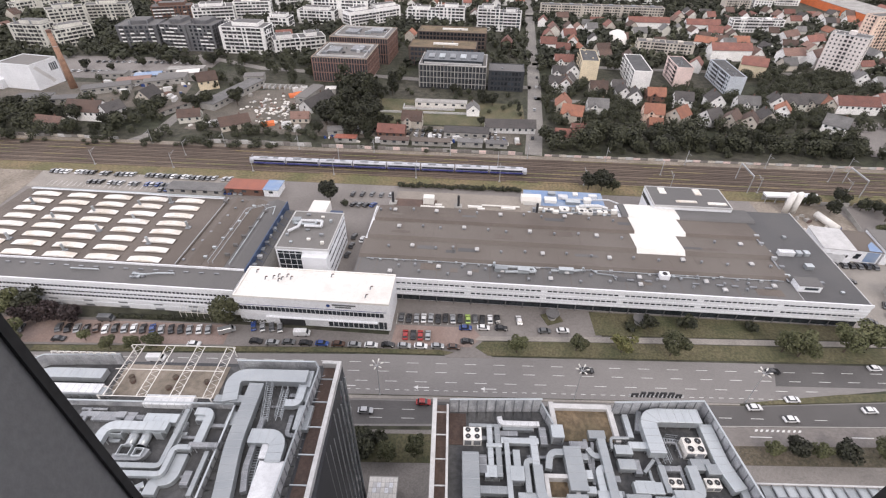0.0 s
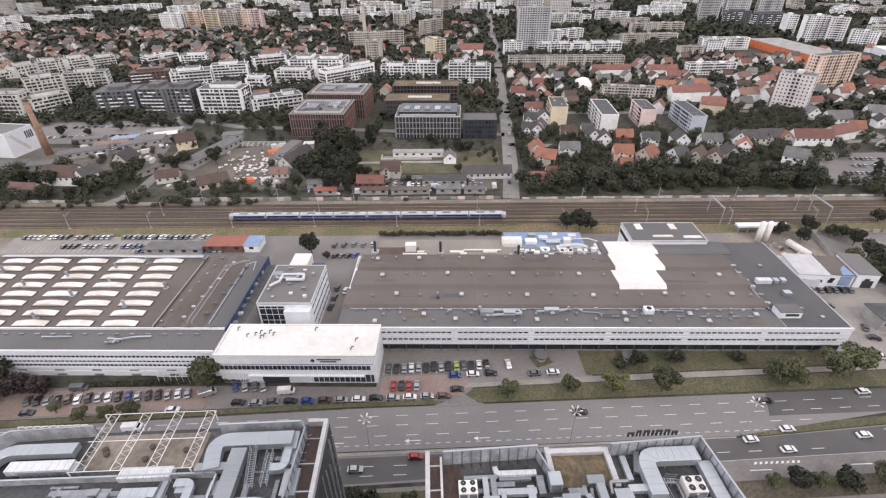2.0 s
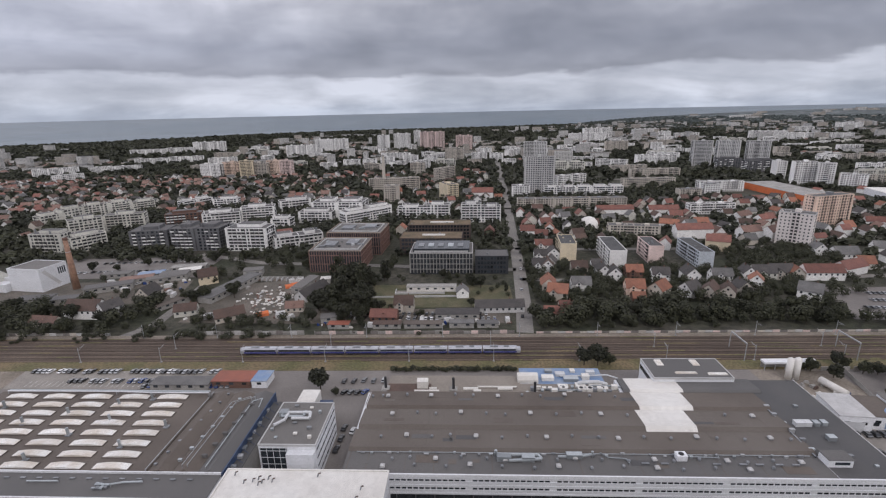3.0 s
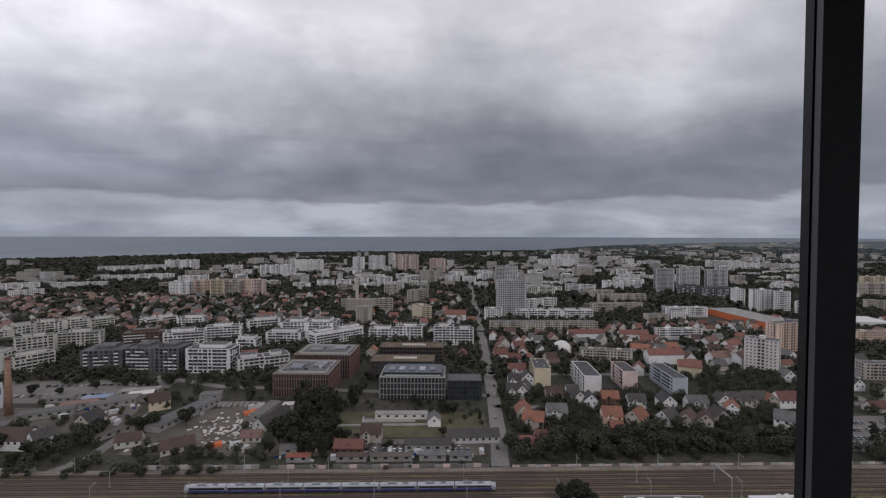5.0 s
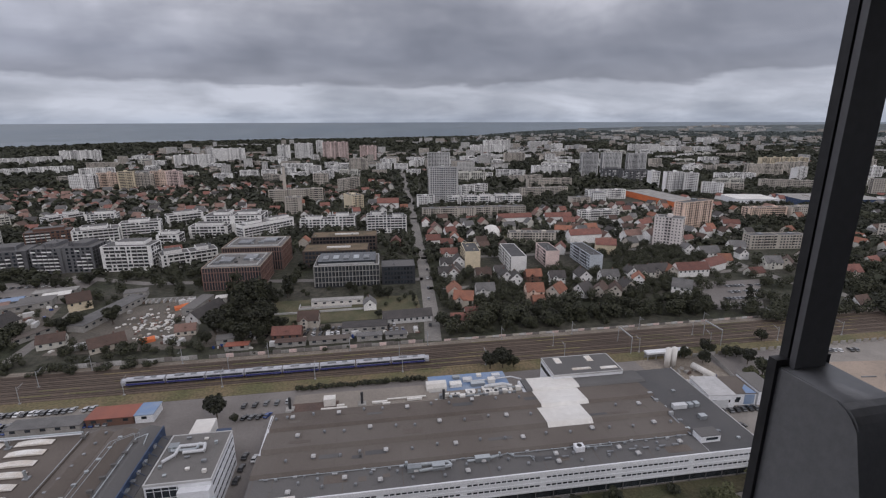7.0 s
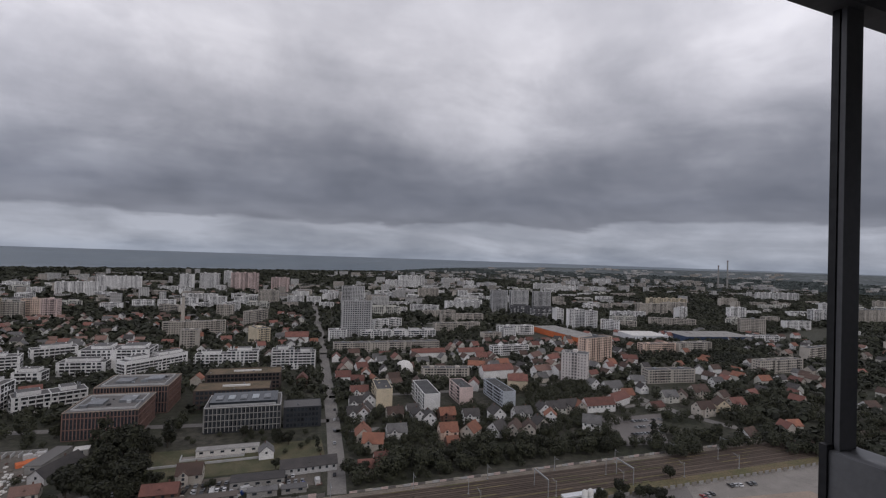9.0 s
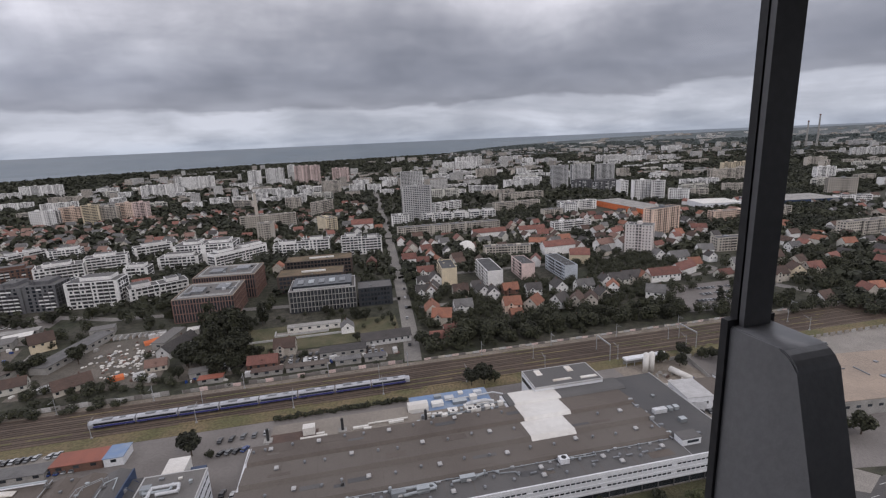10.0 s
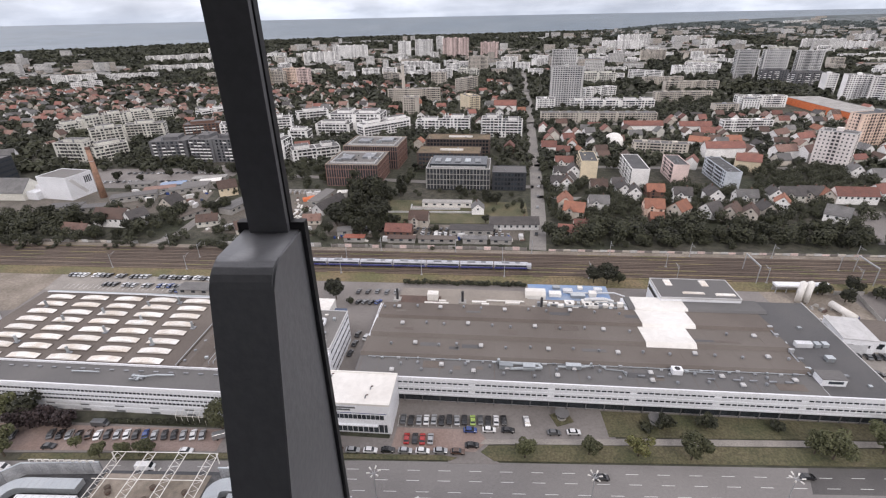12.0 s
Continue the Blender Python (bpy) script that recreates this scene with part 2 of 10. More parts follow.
PLASTER = {
    "white": mat("white_plaster", (0.81, 0.80, 0.78), 0.85, second=(0.70, 0.69, 0.675), scale=0.10, fine=0.8, grain=0.08, vary=0.10),
    "cream": mat("cream_plaster", (0.64, 0.625, 0.565), 0.85, scale=0.10, fine=0.8, grain=0.08, vary=0.10),
    "beige": mat("beige_plaster", (0.52, 0.475, 0.415), 0.85, scale=0.10, fine=0.8, grain=0.08, vary=0.10),
    "yellow": mat("yellow_plaster", (0.68, 0.58, 0.42), 0.85, scale=0.10, fine=0.8, grain=0.08, vary=0.05),
    "peach": mat("peach_plaster", (0.76, 0.58, 0.47), 0.85, scale=0.10, fine=0.8, grain=0.08, vary=0.06),
    "shell": mat("off_white_panel", (0.72, 0.665, 0.63), 0.85, second=(0.64, 0.59, 0.56), scale=0.10, fine=0.8, grain=0.08),
    "pink": mat("pink_plaster", (0.70, 0.55, 0.51), 0.85, scale=0.10, fine=0.8, grain=0.08, vary=0.06),
    "blue": mat("pale_blue_plaster", (0.50, 0.54, 0.58), 0.85, scale=0.10, fine=0.8, grain=0.08, vary=0.05),
    "grey": mat("grey_panel", (0.56, 0.555, 0.545), 0.8, second=(0.48, 0.475, 0.47), scale=0.12, fine=0.8, grain=0.10, vary=0.10),
    "dark": mat("dark_cladding", (0.095, 0.095, 0.102), 0.7, second=(0.13, 0.13, 0.135), scale=0.12, fine=0.8, grain=0.10, vary=0.10),
    "brick": mat("brown_brick", (0.155, 0.085, 0.062), 0.85, second=(0.12, 0.066, 0.05), scale=0.2, fine=1.5, grain=0.15, vary=0.08),
    "umber": mat("umber_cladding", (0.085, 0.060, 0.050), 0.7, second=(0.065, 0.047, 0.040), scale=0.15, fine=0.8, grain=0.12),
    "black": mat("black_cladding", (0.035, 0.037, 0.042), 0.5, scale=0.2, grain=0.12),
}
BROWN_FIN = mat("brown_facade_frame", (0.245, 0.148, 0.122), 0.8, second=(0.20, 0.12, 0.10), scale=0.2, fine=1.0, grain=0.10)
TILES = {
    "red": mat("red_roof_tiles", (0.200, 0.086, 0.066), 0.8, second=(0.15, 0.068, 0.055), scale=0.25, fine=2.0, grain=0.18, vary=0.35),
    "orange": mat("orange_roof_tiles", (0.30, 0.128, 0.080), 0.8, second=(0.235, 0.104, 0.07), scale=0.25, fine=2.0, grain=0.16, vary=0.25),
    "salmon": mat("faded_roof_tiles", (0.19, 0.115, 0.092), 0.85, second=(0.145, 0.09, 0.074), scale=0.25, fine=2.0, grain=0.16, vary=0.35),
    "brown": mat("brown_roof_tiles", (0.105, 0.068, 0.054), 0.85, second=(0.08, 0.054, 0.045), scale=0.25, fine=2.0, grain=0.18, vary=0.20),
    "dark": mat("dark_roof_tiles", (0.055, 0.051, 0.050), 0.8, second=(0.075, 0.068, 0.065), scale=0.25, fine=2.0, grain=0.16, vary=0.20),
    "grey": mat("grey_roof_sheet", (0.115, 0.112, 0.110), 0.8, second=(0.155, 0.151, 0.147), scale=0.2, fine=1.6, grain=0.14, vary=0.20),
}
# muted blue-grey: distance haze is mixed into the land's colour
HAZED_LAND = mat("hazed_far_land", (0.060, 0.076, 0.078), 0.95, second=(0.105, 0.120, 0.122), scale=0.006, fine=0.03, grain=0.35)


def estate_mat(name, base):
    """Walls of far flats, with rows of windows in the render of the wall."""
    m = mat(name, base, 0.85, scale=0.01, fine=0.08, grain=0.12)
    nd, ln = m.node_tree.nodes, m.node_tree.links
    bs = nd["Principled BSDF"]
    old = bs.inputs["Base Color"].links[0].from_socket
    geo, sep = nd.new("ShaderNodeNewGeometry"), nd.new("ShaderNodeSeparateXYZ")
    ln.new(geo.outputs["Position"], sep.inputs[0])

    def calc(op, a, b):
        n = nd.new("ShaderNodeMath")
        n.operation = op
        for k, v in enumerate((a, b)):
            if isinstance(v, float):
                n.inputs[k].default_value = v
            else:
                ln.new(v, n.inputs[k])
        return n.outputs[0]

    row = calc("GREATER_THAN", calc("FRACT", calc("DIVIDE", sep.outputs[2], 2.9), 0.0), 0.52)
    col = calc("GREATER_THAN", calc("FRACT", calc("DIVIDE", calc("ADD", sep.outputs[0], sep.outputs[1]), 3.4), 0.0), 0.45)
    nrm = nd.new("ShaderNodeSeparateXYZ")
    ln.new(geo.outputs["Normal"], nrm.inputs[0])
    side = calc("LESS_THAN", calc("ABSOLUTE", nrm.outputs[2], 0.0), 0.5)
    mx = nd.new("ShaderNodeMix")
    mx.data_type = "RGBA"
    mx.inputs[7].default_value = (0.06, 0.065, 0.07, 1)
    ln.new(old, mx.inputs[6])
    ln.new(calc("MULTIPLY", calc("MULTIPLY", row, col), side), mx.inputs[0])
    top = nd.new("ShaderNodeMix")
    top.data_type = "RGBA"
    top.inputs[6].default_value = (0.13, 0.128, 0.126, 1)
    ln.new(side, top.inputs[0])
    ln.new(mx.outputs[2], top.inputs[7])
    ln.new(top.outputs[2], bs.inputs["Base Color"])
    return m


ESTATE_WHITE, ESTATE_BEIGE = estate_mat("far_white_flats", (0.56, 0.55, 0.53)), estate_mat("far_beige_flats", (0.45, 0.41, 0.36))
DARKFELT = mat("dark_roof_felt", (0.055, 0.056, 0.058), 0.85, second=(0.085, 0.085, 0.085), scale=0.25, fine=1.5, grain=0.2)
ORANGE = mat("orange_paint", (0.62, 0.16, 0.05), 0.7, second=(0.52, 0.13, 0.05), scale=0.2, grain=0.08)
PAINT = {
    "white": mat("white_car_paint", (0.72, 0.72, 0.72), 0.25, grain=0.03, coat=0.6),
    "black": mat("black_car_paint", (0.018, 0.018, 0.02), 0.22, grain=0.03, coat=0.6),
    "grey": mat("grey_car_paint", (0.14, 0.145, 0.15), 0.28, 0.4, grain=0.03, coat=0.6),
    "silver": mat("silver_car_paint", (0.42, 0.43, 0.44), 0.28, 0.5, grain=0.03, coat=0.6),
    "red": mat("red_car_paint", (0.36, 0.02, 0.018), 0.25, grain=0.03, coat=0.6),
    "blue": mat("blue_car_paint", (0.025, 0.06, 0.21), 0.25, grain=0.03, coat=0.6),
    "brown": mat("brown_car_paint", (0.09, 0.05, 0.035), 0.25, grain=0.03, coat=0.6),
    "green": mat("lime_car_paint", (0.30, 0.42, 0.10), 0.25, grain=0.03, coat=0.6),
}
CARGLASS = mat("car_glass", (0.02, 0.023, 0.027), 0.08, grain=0.1)
RUBBER = mat("rubber", (0.018, 0.018, 0.018), 0.85)
GREY_TRIM = mat("grey_coated_aluminium", (0.27, 0.272, 0.28), 0.42, 0.2, scale=1.2, fine=60.0, grain=0.05, bump=0.05)
BLACK_TRIM = mat("black_gasket", (0.026, 0.026, 0.028), 0.6, fine=40.0)
MULLION_FACE = mat("dark_coated_aluminium", (0.15, 0.15, 0.155), 0.5, fine=60.0, grain=0.06)

# ---- building tools ----
GRID = radians(-3.0)  # the works stand turned by this much against the window wall


def mesh_ob(name, verts, faces, material, parent=None, label="", smooth=False):
    me = bpy.data.meshes.new(name)
    me.from_pydata(verts, [], faces)
    me.materials.append(material)
    if smooth:
        me.polygons.foreach_set("use_smooth", [True] * len(me.polygons))
    ob = new(name, me)
    if parent is not None:
        ob.parent = parent
    if label:
        ob["label"] = label
    return ob


def part(name, bm, material, parent=None, label=""):
    me = bpy.data.meshes.new(name)
    bmesh.ops.recalc_face_normals(bm, faces=bm.faces)
    bm.to_mesh(me)
    bm.free()
    me.materials.append(material)
    ob = new(name, me)
    if parent is not None:
        ob.parent = parent
    if label:
        ob["label"] = label
    return ob


def shared(name, source, parent, m):
    """Another object on the mesh of source."""
    ob = new(name, source.data)
    ob.parent = parent
    ob.matrix_basis = m
    return ob


def root(name, m, label, category, group="", kind=""):
    ob = new(name)
    ob.empty_display_size = 0.5
    ob.matrix_world = m
    return tagged(ob, label, category, group, kind)


class Soup:
    """Collects boxes and prisms into one mesh."""

    def __init__(self):
        self.v, self.f = [], []

    def box(self, x0, y0, z0, x1, y1, z1, taper=0.0):
        n = len(self.v)
        a, b = taper * (x1 - x0) / 2, taper * (y1 - y0) / 2
        self.v += [(x0, y0, z0), (x1, y0, z0), (x1, y1, z0), (x0, y1, z0), (x0 + a, y0 + b, z1), (x1 - a, y0 + b, z1), (x1 - a, y1 - b, z1), (x0 + a, y1 - b, z1)]
        self.f += [(n, n + 3, n + 2, n + 1), (n + 4, n + 5, n + 6, n + 7), (n, n + 1, n + 5, n + 4), (n + 1, n + 2, n + 6, n + 5), (n + 2, n + 3, n + 7, n + 6), (n + 3, n, n + 4, n + 7)]
        return self

    def prism(self, outline, axis, lo, hi):
        """An outline of (a, b) pushed along an axis: x gives (t, a, b), y gives (a, t, b), z gives (a, b, t)."""
        n, k = len(self.v), len(outline)
        for t in (lo, hi):
            for a, b in outline:
                self.v.append({"x": (t, a, b), "y": (a, t, b), "z": (a, b, t)}[axis])
        self.f += [tuple(range(n, n + k)), tuple(range(n + 2 * k - 1, n + k - 1, -1))]
        self.f += [(n + i, n + k + i, n + k + (i + 1) % k, n + (i + 1) % k) for i in range(k)]
        return self

    def beam(self, p, q, r, sides=6, r2=None):
        """A round bar from p to q."""
        p, q = Vector(p), Vector(q)
        turn = (q - p).to_track_quat("Z", "Y")
        n = len(self.v)
        for end, rad in ((p, r), (q, r if r2 is None else r2)):
            for i in range(sides):
                a = 2 * math.pi * i / sides
                self.v.append(tuple(end + turn @ Vector((rad * math.cos(a), rad * math.sin(a), 0))))
        self.f += [(n + i, n + (i + 1) % sides, n + sides + (i + 1) % sides, n + sides + i) for i in range(sides)]
        self.f += [tuple(range(n + sides - 1, n - 1, -1)), tuple(range(n + sides, n + 2 * sides))]
        return self

    def add(self, other, m):
        """Takes in another soup, moved by m."""
        n = len(self.v)
        self.v += [tuple(m @ Vector(p)) for p in other.v]
        self.f += [tuple(i + n for i in f) for f in other.f]
        return self

    def out(self, name, material, parent=None, label="", smooth=False):
        ob = mesh_ob(name, self.v, self.f, material, parent, label, smooth)
        bm = bmesh.new()
        bm.from_mesh(ob.data)
        bmesh.ops.recalc_face_normals(bm, faces=bm.faces)
        bm.to_mesh(ob.data)
        bm.free()
        return ob


def sheet(name, outline, z, material, label="", category="", kind="structure", thick=0.12, m=None, parent=None):
    """A flat slab on the ground with the outline in plan."""
    s = Soup()
    s.prism(outline, "z", z - thick, z)
    ob = s.out(name, material, parent)
    if m is not None:
        ob.matrix_basis = m
    if label:
        tagged(ob, label, category, "", kind)
    return ob


def strip_outline(points, width):
    """The outline of a road along points."""
    left, right = [], []
    for i, p in enumerate(points):
        a, b = Vector(points[max(i - 1, 0)]), Vector(points[min(i + 1, len(points) - 1)])
        d = (b - a).normalized()
        side = Vector((-d.y, d.x)) * width / 2
        left.append(tuple(Vector(p) + side))
        right.append(tuple(Vector(p) - side))
    return right + left[::-1]


def works(u, v, z=0.0, turn=0.0):
    """A place in the grid of the works: u along the avenue, v away from the tower."""
    return Matrix.Translation((u, v - 0.0524 * u, z)) @ Matrix.Rotation(GRID + radians(turn), 4, "Z")

# ---- land and sea ----
REACH = 4900.0


def bowl(r):
    """The far rim of land and sea lifts to the level of the true horizon, which lies beyond reach."""
    return 0.0 if r < 3700 else 97.0 * ((r - 3700) / 1200) ** 1.0


def shore(az):
    """Distance of the shore by azimuth in degrees, left positive."""
    table = ((-75, 4860), (-60, 4800), (-45, 4650), (-34, 4480), (-26, 4250), (-21, 4050), (-17, 3850), (-14.5, 3600), (-8, 3330), (-2, 3230), (10, 3150), (20, 3060), (31, 2900), (45, 2900), (58, 3150), (75, 3600))
    for (a0, r0), (a1, r1) in zip(table, table[1:]):
        if a0 <= az <= a1:
            return r0 + (r1 - r0) * (az - a0) / (a1 - a0)
    return 9999


def polar(name, inner, material, lift, az0=-95.0, az1=95.0, step=1.25):
    verts, faces = [], []
    azs = [az0 + step * i for i in range(int(round((az1 - az0) / step)) + 1)]
    rings = 9
    for az in azs:
        r0 = min(inner(az), REACH - 5)
        mid = max(3700.0, r0 + 1)
        for k in range(rings):
            r = r0 + (mid - r0) * k / 4 if k < 4 else mid + (REACH - mid) * (k - 4) / 4
            a = radians(az)
            verts.append((-r * math.sin(a), r * math.cos(a), bowl(r) + lift))
    for i in range(len(azs) - 1):
        for k in range(rings - 1):
            n = i * rings + k
            faces.append((n, n + 1, n + rings + 1, n + rings))
    return mesh_ob(name, verts, faces, material)


ground = polar("ground", lambda az: 30.0, GROUND, 0.0, -180.0, 180.0, 2.5)
tagged(ground, "town ground of gardens, verges and bare earth", "ground", "", "structure")
water = polar("water", shore, SEA, 1.2, -74.0, 75.0, 0.5)
tagged(water, "grey-blue bay under an overcast sky", "sea", "", "structure")
far_land = polar("far_land", lambda az: 3650.0, HAZED_LAND, 0.5, -95.0, -15.5, 1.25)
tagged(far_land, "low blue-grey country on the horizon, haze in its colour", "land", "", "structure")
# ---- avenue ----
sheet("road_avenue_far", [(-420, 84.5), (88, 85.5), (135, 91.5), (420, 93.0), (420, 102.0), (120, 100.4), (-25, 100.2), (-135, 97.6), (-420, 92.0)], 0.06, ASPHALT, "grey asphalt carriageway with worn lane marks", "road")
sheet("road_avenue_near", [(-420, 68), (-30, 74.8), (150, 79.0), (420, 83), (420, 91.0), (150, 88.4), (88, 84.6), (-420, 81.2)], 0.06, ASPHALT, "grey asphalt carriageway beside a planted strip", "road")
sheet("median", [(88, 84.9), (150, 88.7), (420, 91.3), (420, 92.7), (150, 91.2), (118, 89.4), (90, 85.9)], 0.16, GRASS, "grassy median between two carriageways", "median", thick=0.3)
sheet("median_paved", [(-420, 81.5), (-40, 83.6), (86, 84.8), (86, 85.3), (-40, 84.8), (-420, 84.0)], 0.16, PAVING, "narrow paved strip between the carriageways", "median", thick=0.3)
sheet("median_verge", [(-420, 80.2), (-92, 82.6), (-92, 85.9), (-420, 84.6)], 0.19, GRASS, "grassy median between two carriageways", "median", thick=0.3)
sheet("pavement_near", [(-200, 52), (260, 60), (260, 79.5), (150, 77.8), (-30, 73.6), (-200, 70)], 0.14, FORECOURT, "paved forecourt between the office buildings", "pavement", thick=0.25)
sheet("verge_near", [(-24, 64.5), (2, 64.8), (2, 73.0), (-24, 72.6)], 0.2, GRASS, "planted bed with shrubs beside the avenue", "verge", thick=0.3)
sheet("verge_near_right", [(62, 66.3), (150, 67.4), (200, 70.0), (260, 71.5), (260, 75.2), (64, 71.6)], 0.2, SOIL_GRASS, "planted bed with trees beside the avenue", "verge", thick=0.3)
sheet("road_service", [(64, 77.2), (260, 81.2), (260, 75.4), (64, 71.8)], 0.17, PATCHED, "narrow service lane beside the avenue", "road", thick=0.2)
sheet("kerb_service", [(60, 77.5), (260, 81.6), (260, 81.3), (60, 77.25)], 0.24, KERB, "pale kerb between avenue and service lane", "kerb", thick=0.3)
sheet("verge_far", [(-132, 98.2), (-30, 100.8), (0.5, 100.7), (2.5, 101.7), (-2, 102.6), (-40, 102.4), (-132, 100.4)], 0.18, GRASS, "mown grass verge along the avenue", "verge", thick=0.3)
sheet("verge_far_right", [(13.5, 100.8), (9.6, 104.0), (12, 106.4), (30, 107.0), (150, 107.8), (150, 101.4)], 0.18, GRASS, "mown grass verge with trees along the avenue", "verge", thick=0.3)
sheet("pavement_far", [(9.5, 107.0), (150, 108.4), (150, 110.6), (60, 110.0), (11, 108.8)], 0.2, PAVING, "pale footpath beside the works", "pavement", thick=0.3)
sheet("lawn_works", [(50, 110.6), (146, 111.0), (146, 116.8), (50, 121.6)], 0.14, GRASS, "lawn with shrubs in front of the works", "lawn", thick=0.2)
sheet("road_parking", [(-330, 97.0), (-132, 100.8), (-30, 102.9), (9, 102.0), (12, 106.8), (52, 110.0), (50, 121.0), (-18, 124.0), (-19, 108.6), (-70, 111.5), (-330, 119)], 0.08, PATCHED, "worn asphalt parking street in front of the works", "road")
sheet("pavement_red", [(-190, 100.6), (-72, 102.6), (-72, 111.0), (-190, 113.0)], 0.13, REDPAVE, "reddish paved parking street", "pavement", thick=0.1)
sheet("pavement_lot", [(-18, 104.5), (8, 104.0), (12, 108.2), (9, 112.6), (-17, 113.2)], 0.13, REDPAVE, "reddish paved parking bay", "pavement", thick=0.1)
sheet("road_mouth", [(0, 99.6), (15.5, 99.8), (10.2, 104.4), (-1.0, 103.4)], 0.10, PATCHED, "asphalt turning into the parking street", "road", thick=0.1)
sheet("yard", [(-330, 119), (-18, 118), (150, 112.5), (230, 95), (285, 150), (235, 206), (-110, 217), (-330, 200)], 0.05, PATCHED, "worn asphalt yard of the works", "yard")
sheet("road_side", [(139, 116), (170, 96), (182, 101), (160, 126), (166, 172), (152, 172), (147, 128)], 0.10, PAVING, "pale concrete lane beside the works", "road", thick=0.1)
sheet("lot_back", [(-208, 219.5), (-101, 214), (-98, 193), (-205, 198)], 0.12, PAVING, "pale paved car park behind the works", "car park", thick=0.1)
sheet("dirt_field", [(-420, 226), (-206, 219), (-205, 180), (-232, 176), (-420, 196)], 0.10, DIRT, "bare sandy field beside the railway", "field", thick=0.1)

sheet("road_new_far", [(100, 91.9), (137, 92.0), (300, 92.6), (300, 100.8), (104, 100.5)], 0.068, NEWASPHALT, "darker new asphalt on the carriageway", "road", thick=0.005)
sheet("road_new_near", [(62, 75.9), (150, 79.4), (300, 82.0), (300, 89.4), (150, 88.0), (90, 84.5), (58, 84.3)], 0.068, NEWASPHALT, "darker new asphalt on the carriageway", "road", thick=0.005)
sheet("road_new_left", [(-300, 71.0), (-30, 75.3), (6, 76.4), (6, 83.4), (-300, 81.4)], 0.068, NEWASPHALT, "darker new asphalt on the carriageway", "road", thick=0.005)
# lane marks
lane = Soup()
for k in range(70):
    lane.box(-96 + 2.9 * k, 86.9 + 0.003 * k, 0.06, -94.6 + 2.9 * k, 87.05 + 0.003 * k, 0.078)
for y, x0, x1 in ((97.0, -300, 260), (93.6, -300, 260), (90.0, -90, 118), (80.4, -300, 120), (77.6, -300, 120), (82.2, 130, 260), (85.4, 130, 260)):
    for k in range(int((x1 - x0) / 9.0)):
        x = x0 + 9.0 * k
        tilt = 0.012 * max(x - 100, 0) - 0.012 * max(-60 - x, 0)
        lane.box(x, y + tilt, 0.05, x + 3.6, y + tilt + 0.16, 0.075)
for x in (-30, -8, 12):
    lane.box(x, 88.0, 0.05, x + 3.4, 88.25, 0.075)
    lane.prism([(x - 1.3, 88.1), (x - 0.02, 87.4), (x - 0.02, 88.8)], "z", 0.05, 0.078)
for k in range(9):
    lane.prism([(86.0 + 1.5 * k, 76.4), (86.7 + 1.5 * k, 76.4), (87.3 + 1.5 * k, 77.1), (86.6 + 1.5 * k, 77.1)], "z", 0.15, 0.185)
for x in (84, 112, 134):
    lane.box(x, 74.6 + 0.02 * (x - 84), 0.15, x + 6.0, 74.85 + 0.02 * (x - 84), 0.185)
tagged(lane.out("lane_marks", MARKING), "white broken lane marks on the avenue", "road marking", "", "stuff")
bays = Soup()
for k in range(15):
    bays.box(-17.0 + 2.5 * k, 113.6, 0.08, -16.88 + 2.5 * k, 118.4, 0.145)
for k in range(38):
    bays.box(-203 + 2.6 * k, 212.6 - 0.14 * k, 0.1, -202.86 + 2.6 * k, 217.4 - 0.14 * k, 0.135)
    bays.box(-196 + 2.6 * k, 199.5 - 0.14 * k, 0.1, -195.86 + 2.6 * k, 204.0 - 0.14 * k, 0.135)
tagged(bays.out("bay_marks", MARKING), "white bay lines of the car parks", "road marking", "", "stuff")

# ---- railway ----
RAILGRASS = mat("rough_grass", (0.105, 0.100, 0.045), 0.95, second=(0.165, 0.125, 0.070), scale=0.06, fine=0.9, grain=0.3)
RAIL = radians(-2.4)


def rail(x, off, z=0.0):
    """A place along the railway: off metres beyond its near edge."""
    return Matrix.Translation((x, 214.0 - 0.0419 * x + off, z)) @ Matrix.Rotation(RAIL, 4, "Z")


sheet("rail_bed", [(-700, 0), (700, 0), (700, 25.5), (-700, 25.5)], 0.25, BALLAST, "brown ballast bed of a wide railway", "railway", thick=0.5, m=rail(0, 0))
sheet("rail_verge", [(-430, -9), (420, -9), (420, -0.2), (-430, -0.2)], 0.16, RAILGRASS, "dry grass bank beside the railway", "verge", thick=0.2, m=rail(0, 0))
sheet("rail_path", [(-430, 25.8), (420, 25.8), (420, 29.5), (-430, 29.5)], 0.14, DIRT, "sandy track beside the railway", "track", thick=0.2, m=rail(0, 0))
STEELRAIL = mat("worn_rail", (0.13, 0.108, 0.092), 0.45, 0.7, scale=0.2, grain=0.15)
SLEEPER = mat("sleeper", (0.115, 0.090, 0.075), 0.95, second=(0.085, 0.064, 0.052), scale=0.3, grain=0.2)
tracks = Soup()
sleepers = Soup()
for off in (2.6, 7.2, 11.6, 15.2, 19.2, 23.0):
    for side in (-0.75, 0.75):
        tracks.box(-560, off + side - 0.05, 0.3, 480, off + side + 0.05, 0.48)
    for k in range(430):
        sleepers.box(-300 + 1.3 * k, off - 1.3, 0.22, -299.72 + 1.3 * k, off + 1.3, 0.31)
weeds = Soup()
rng_weed = random.Random(21)
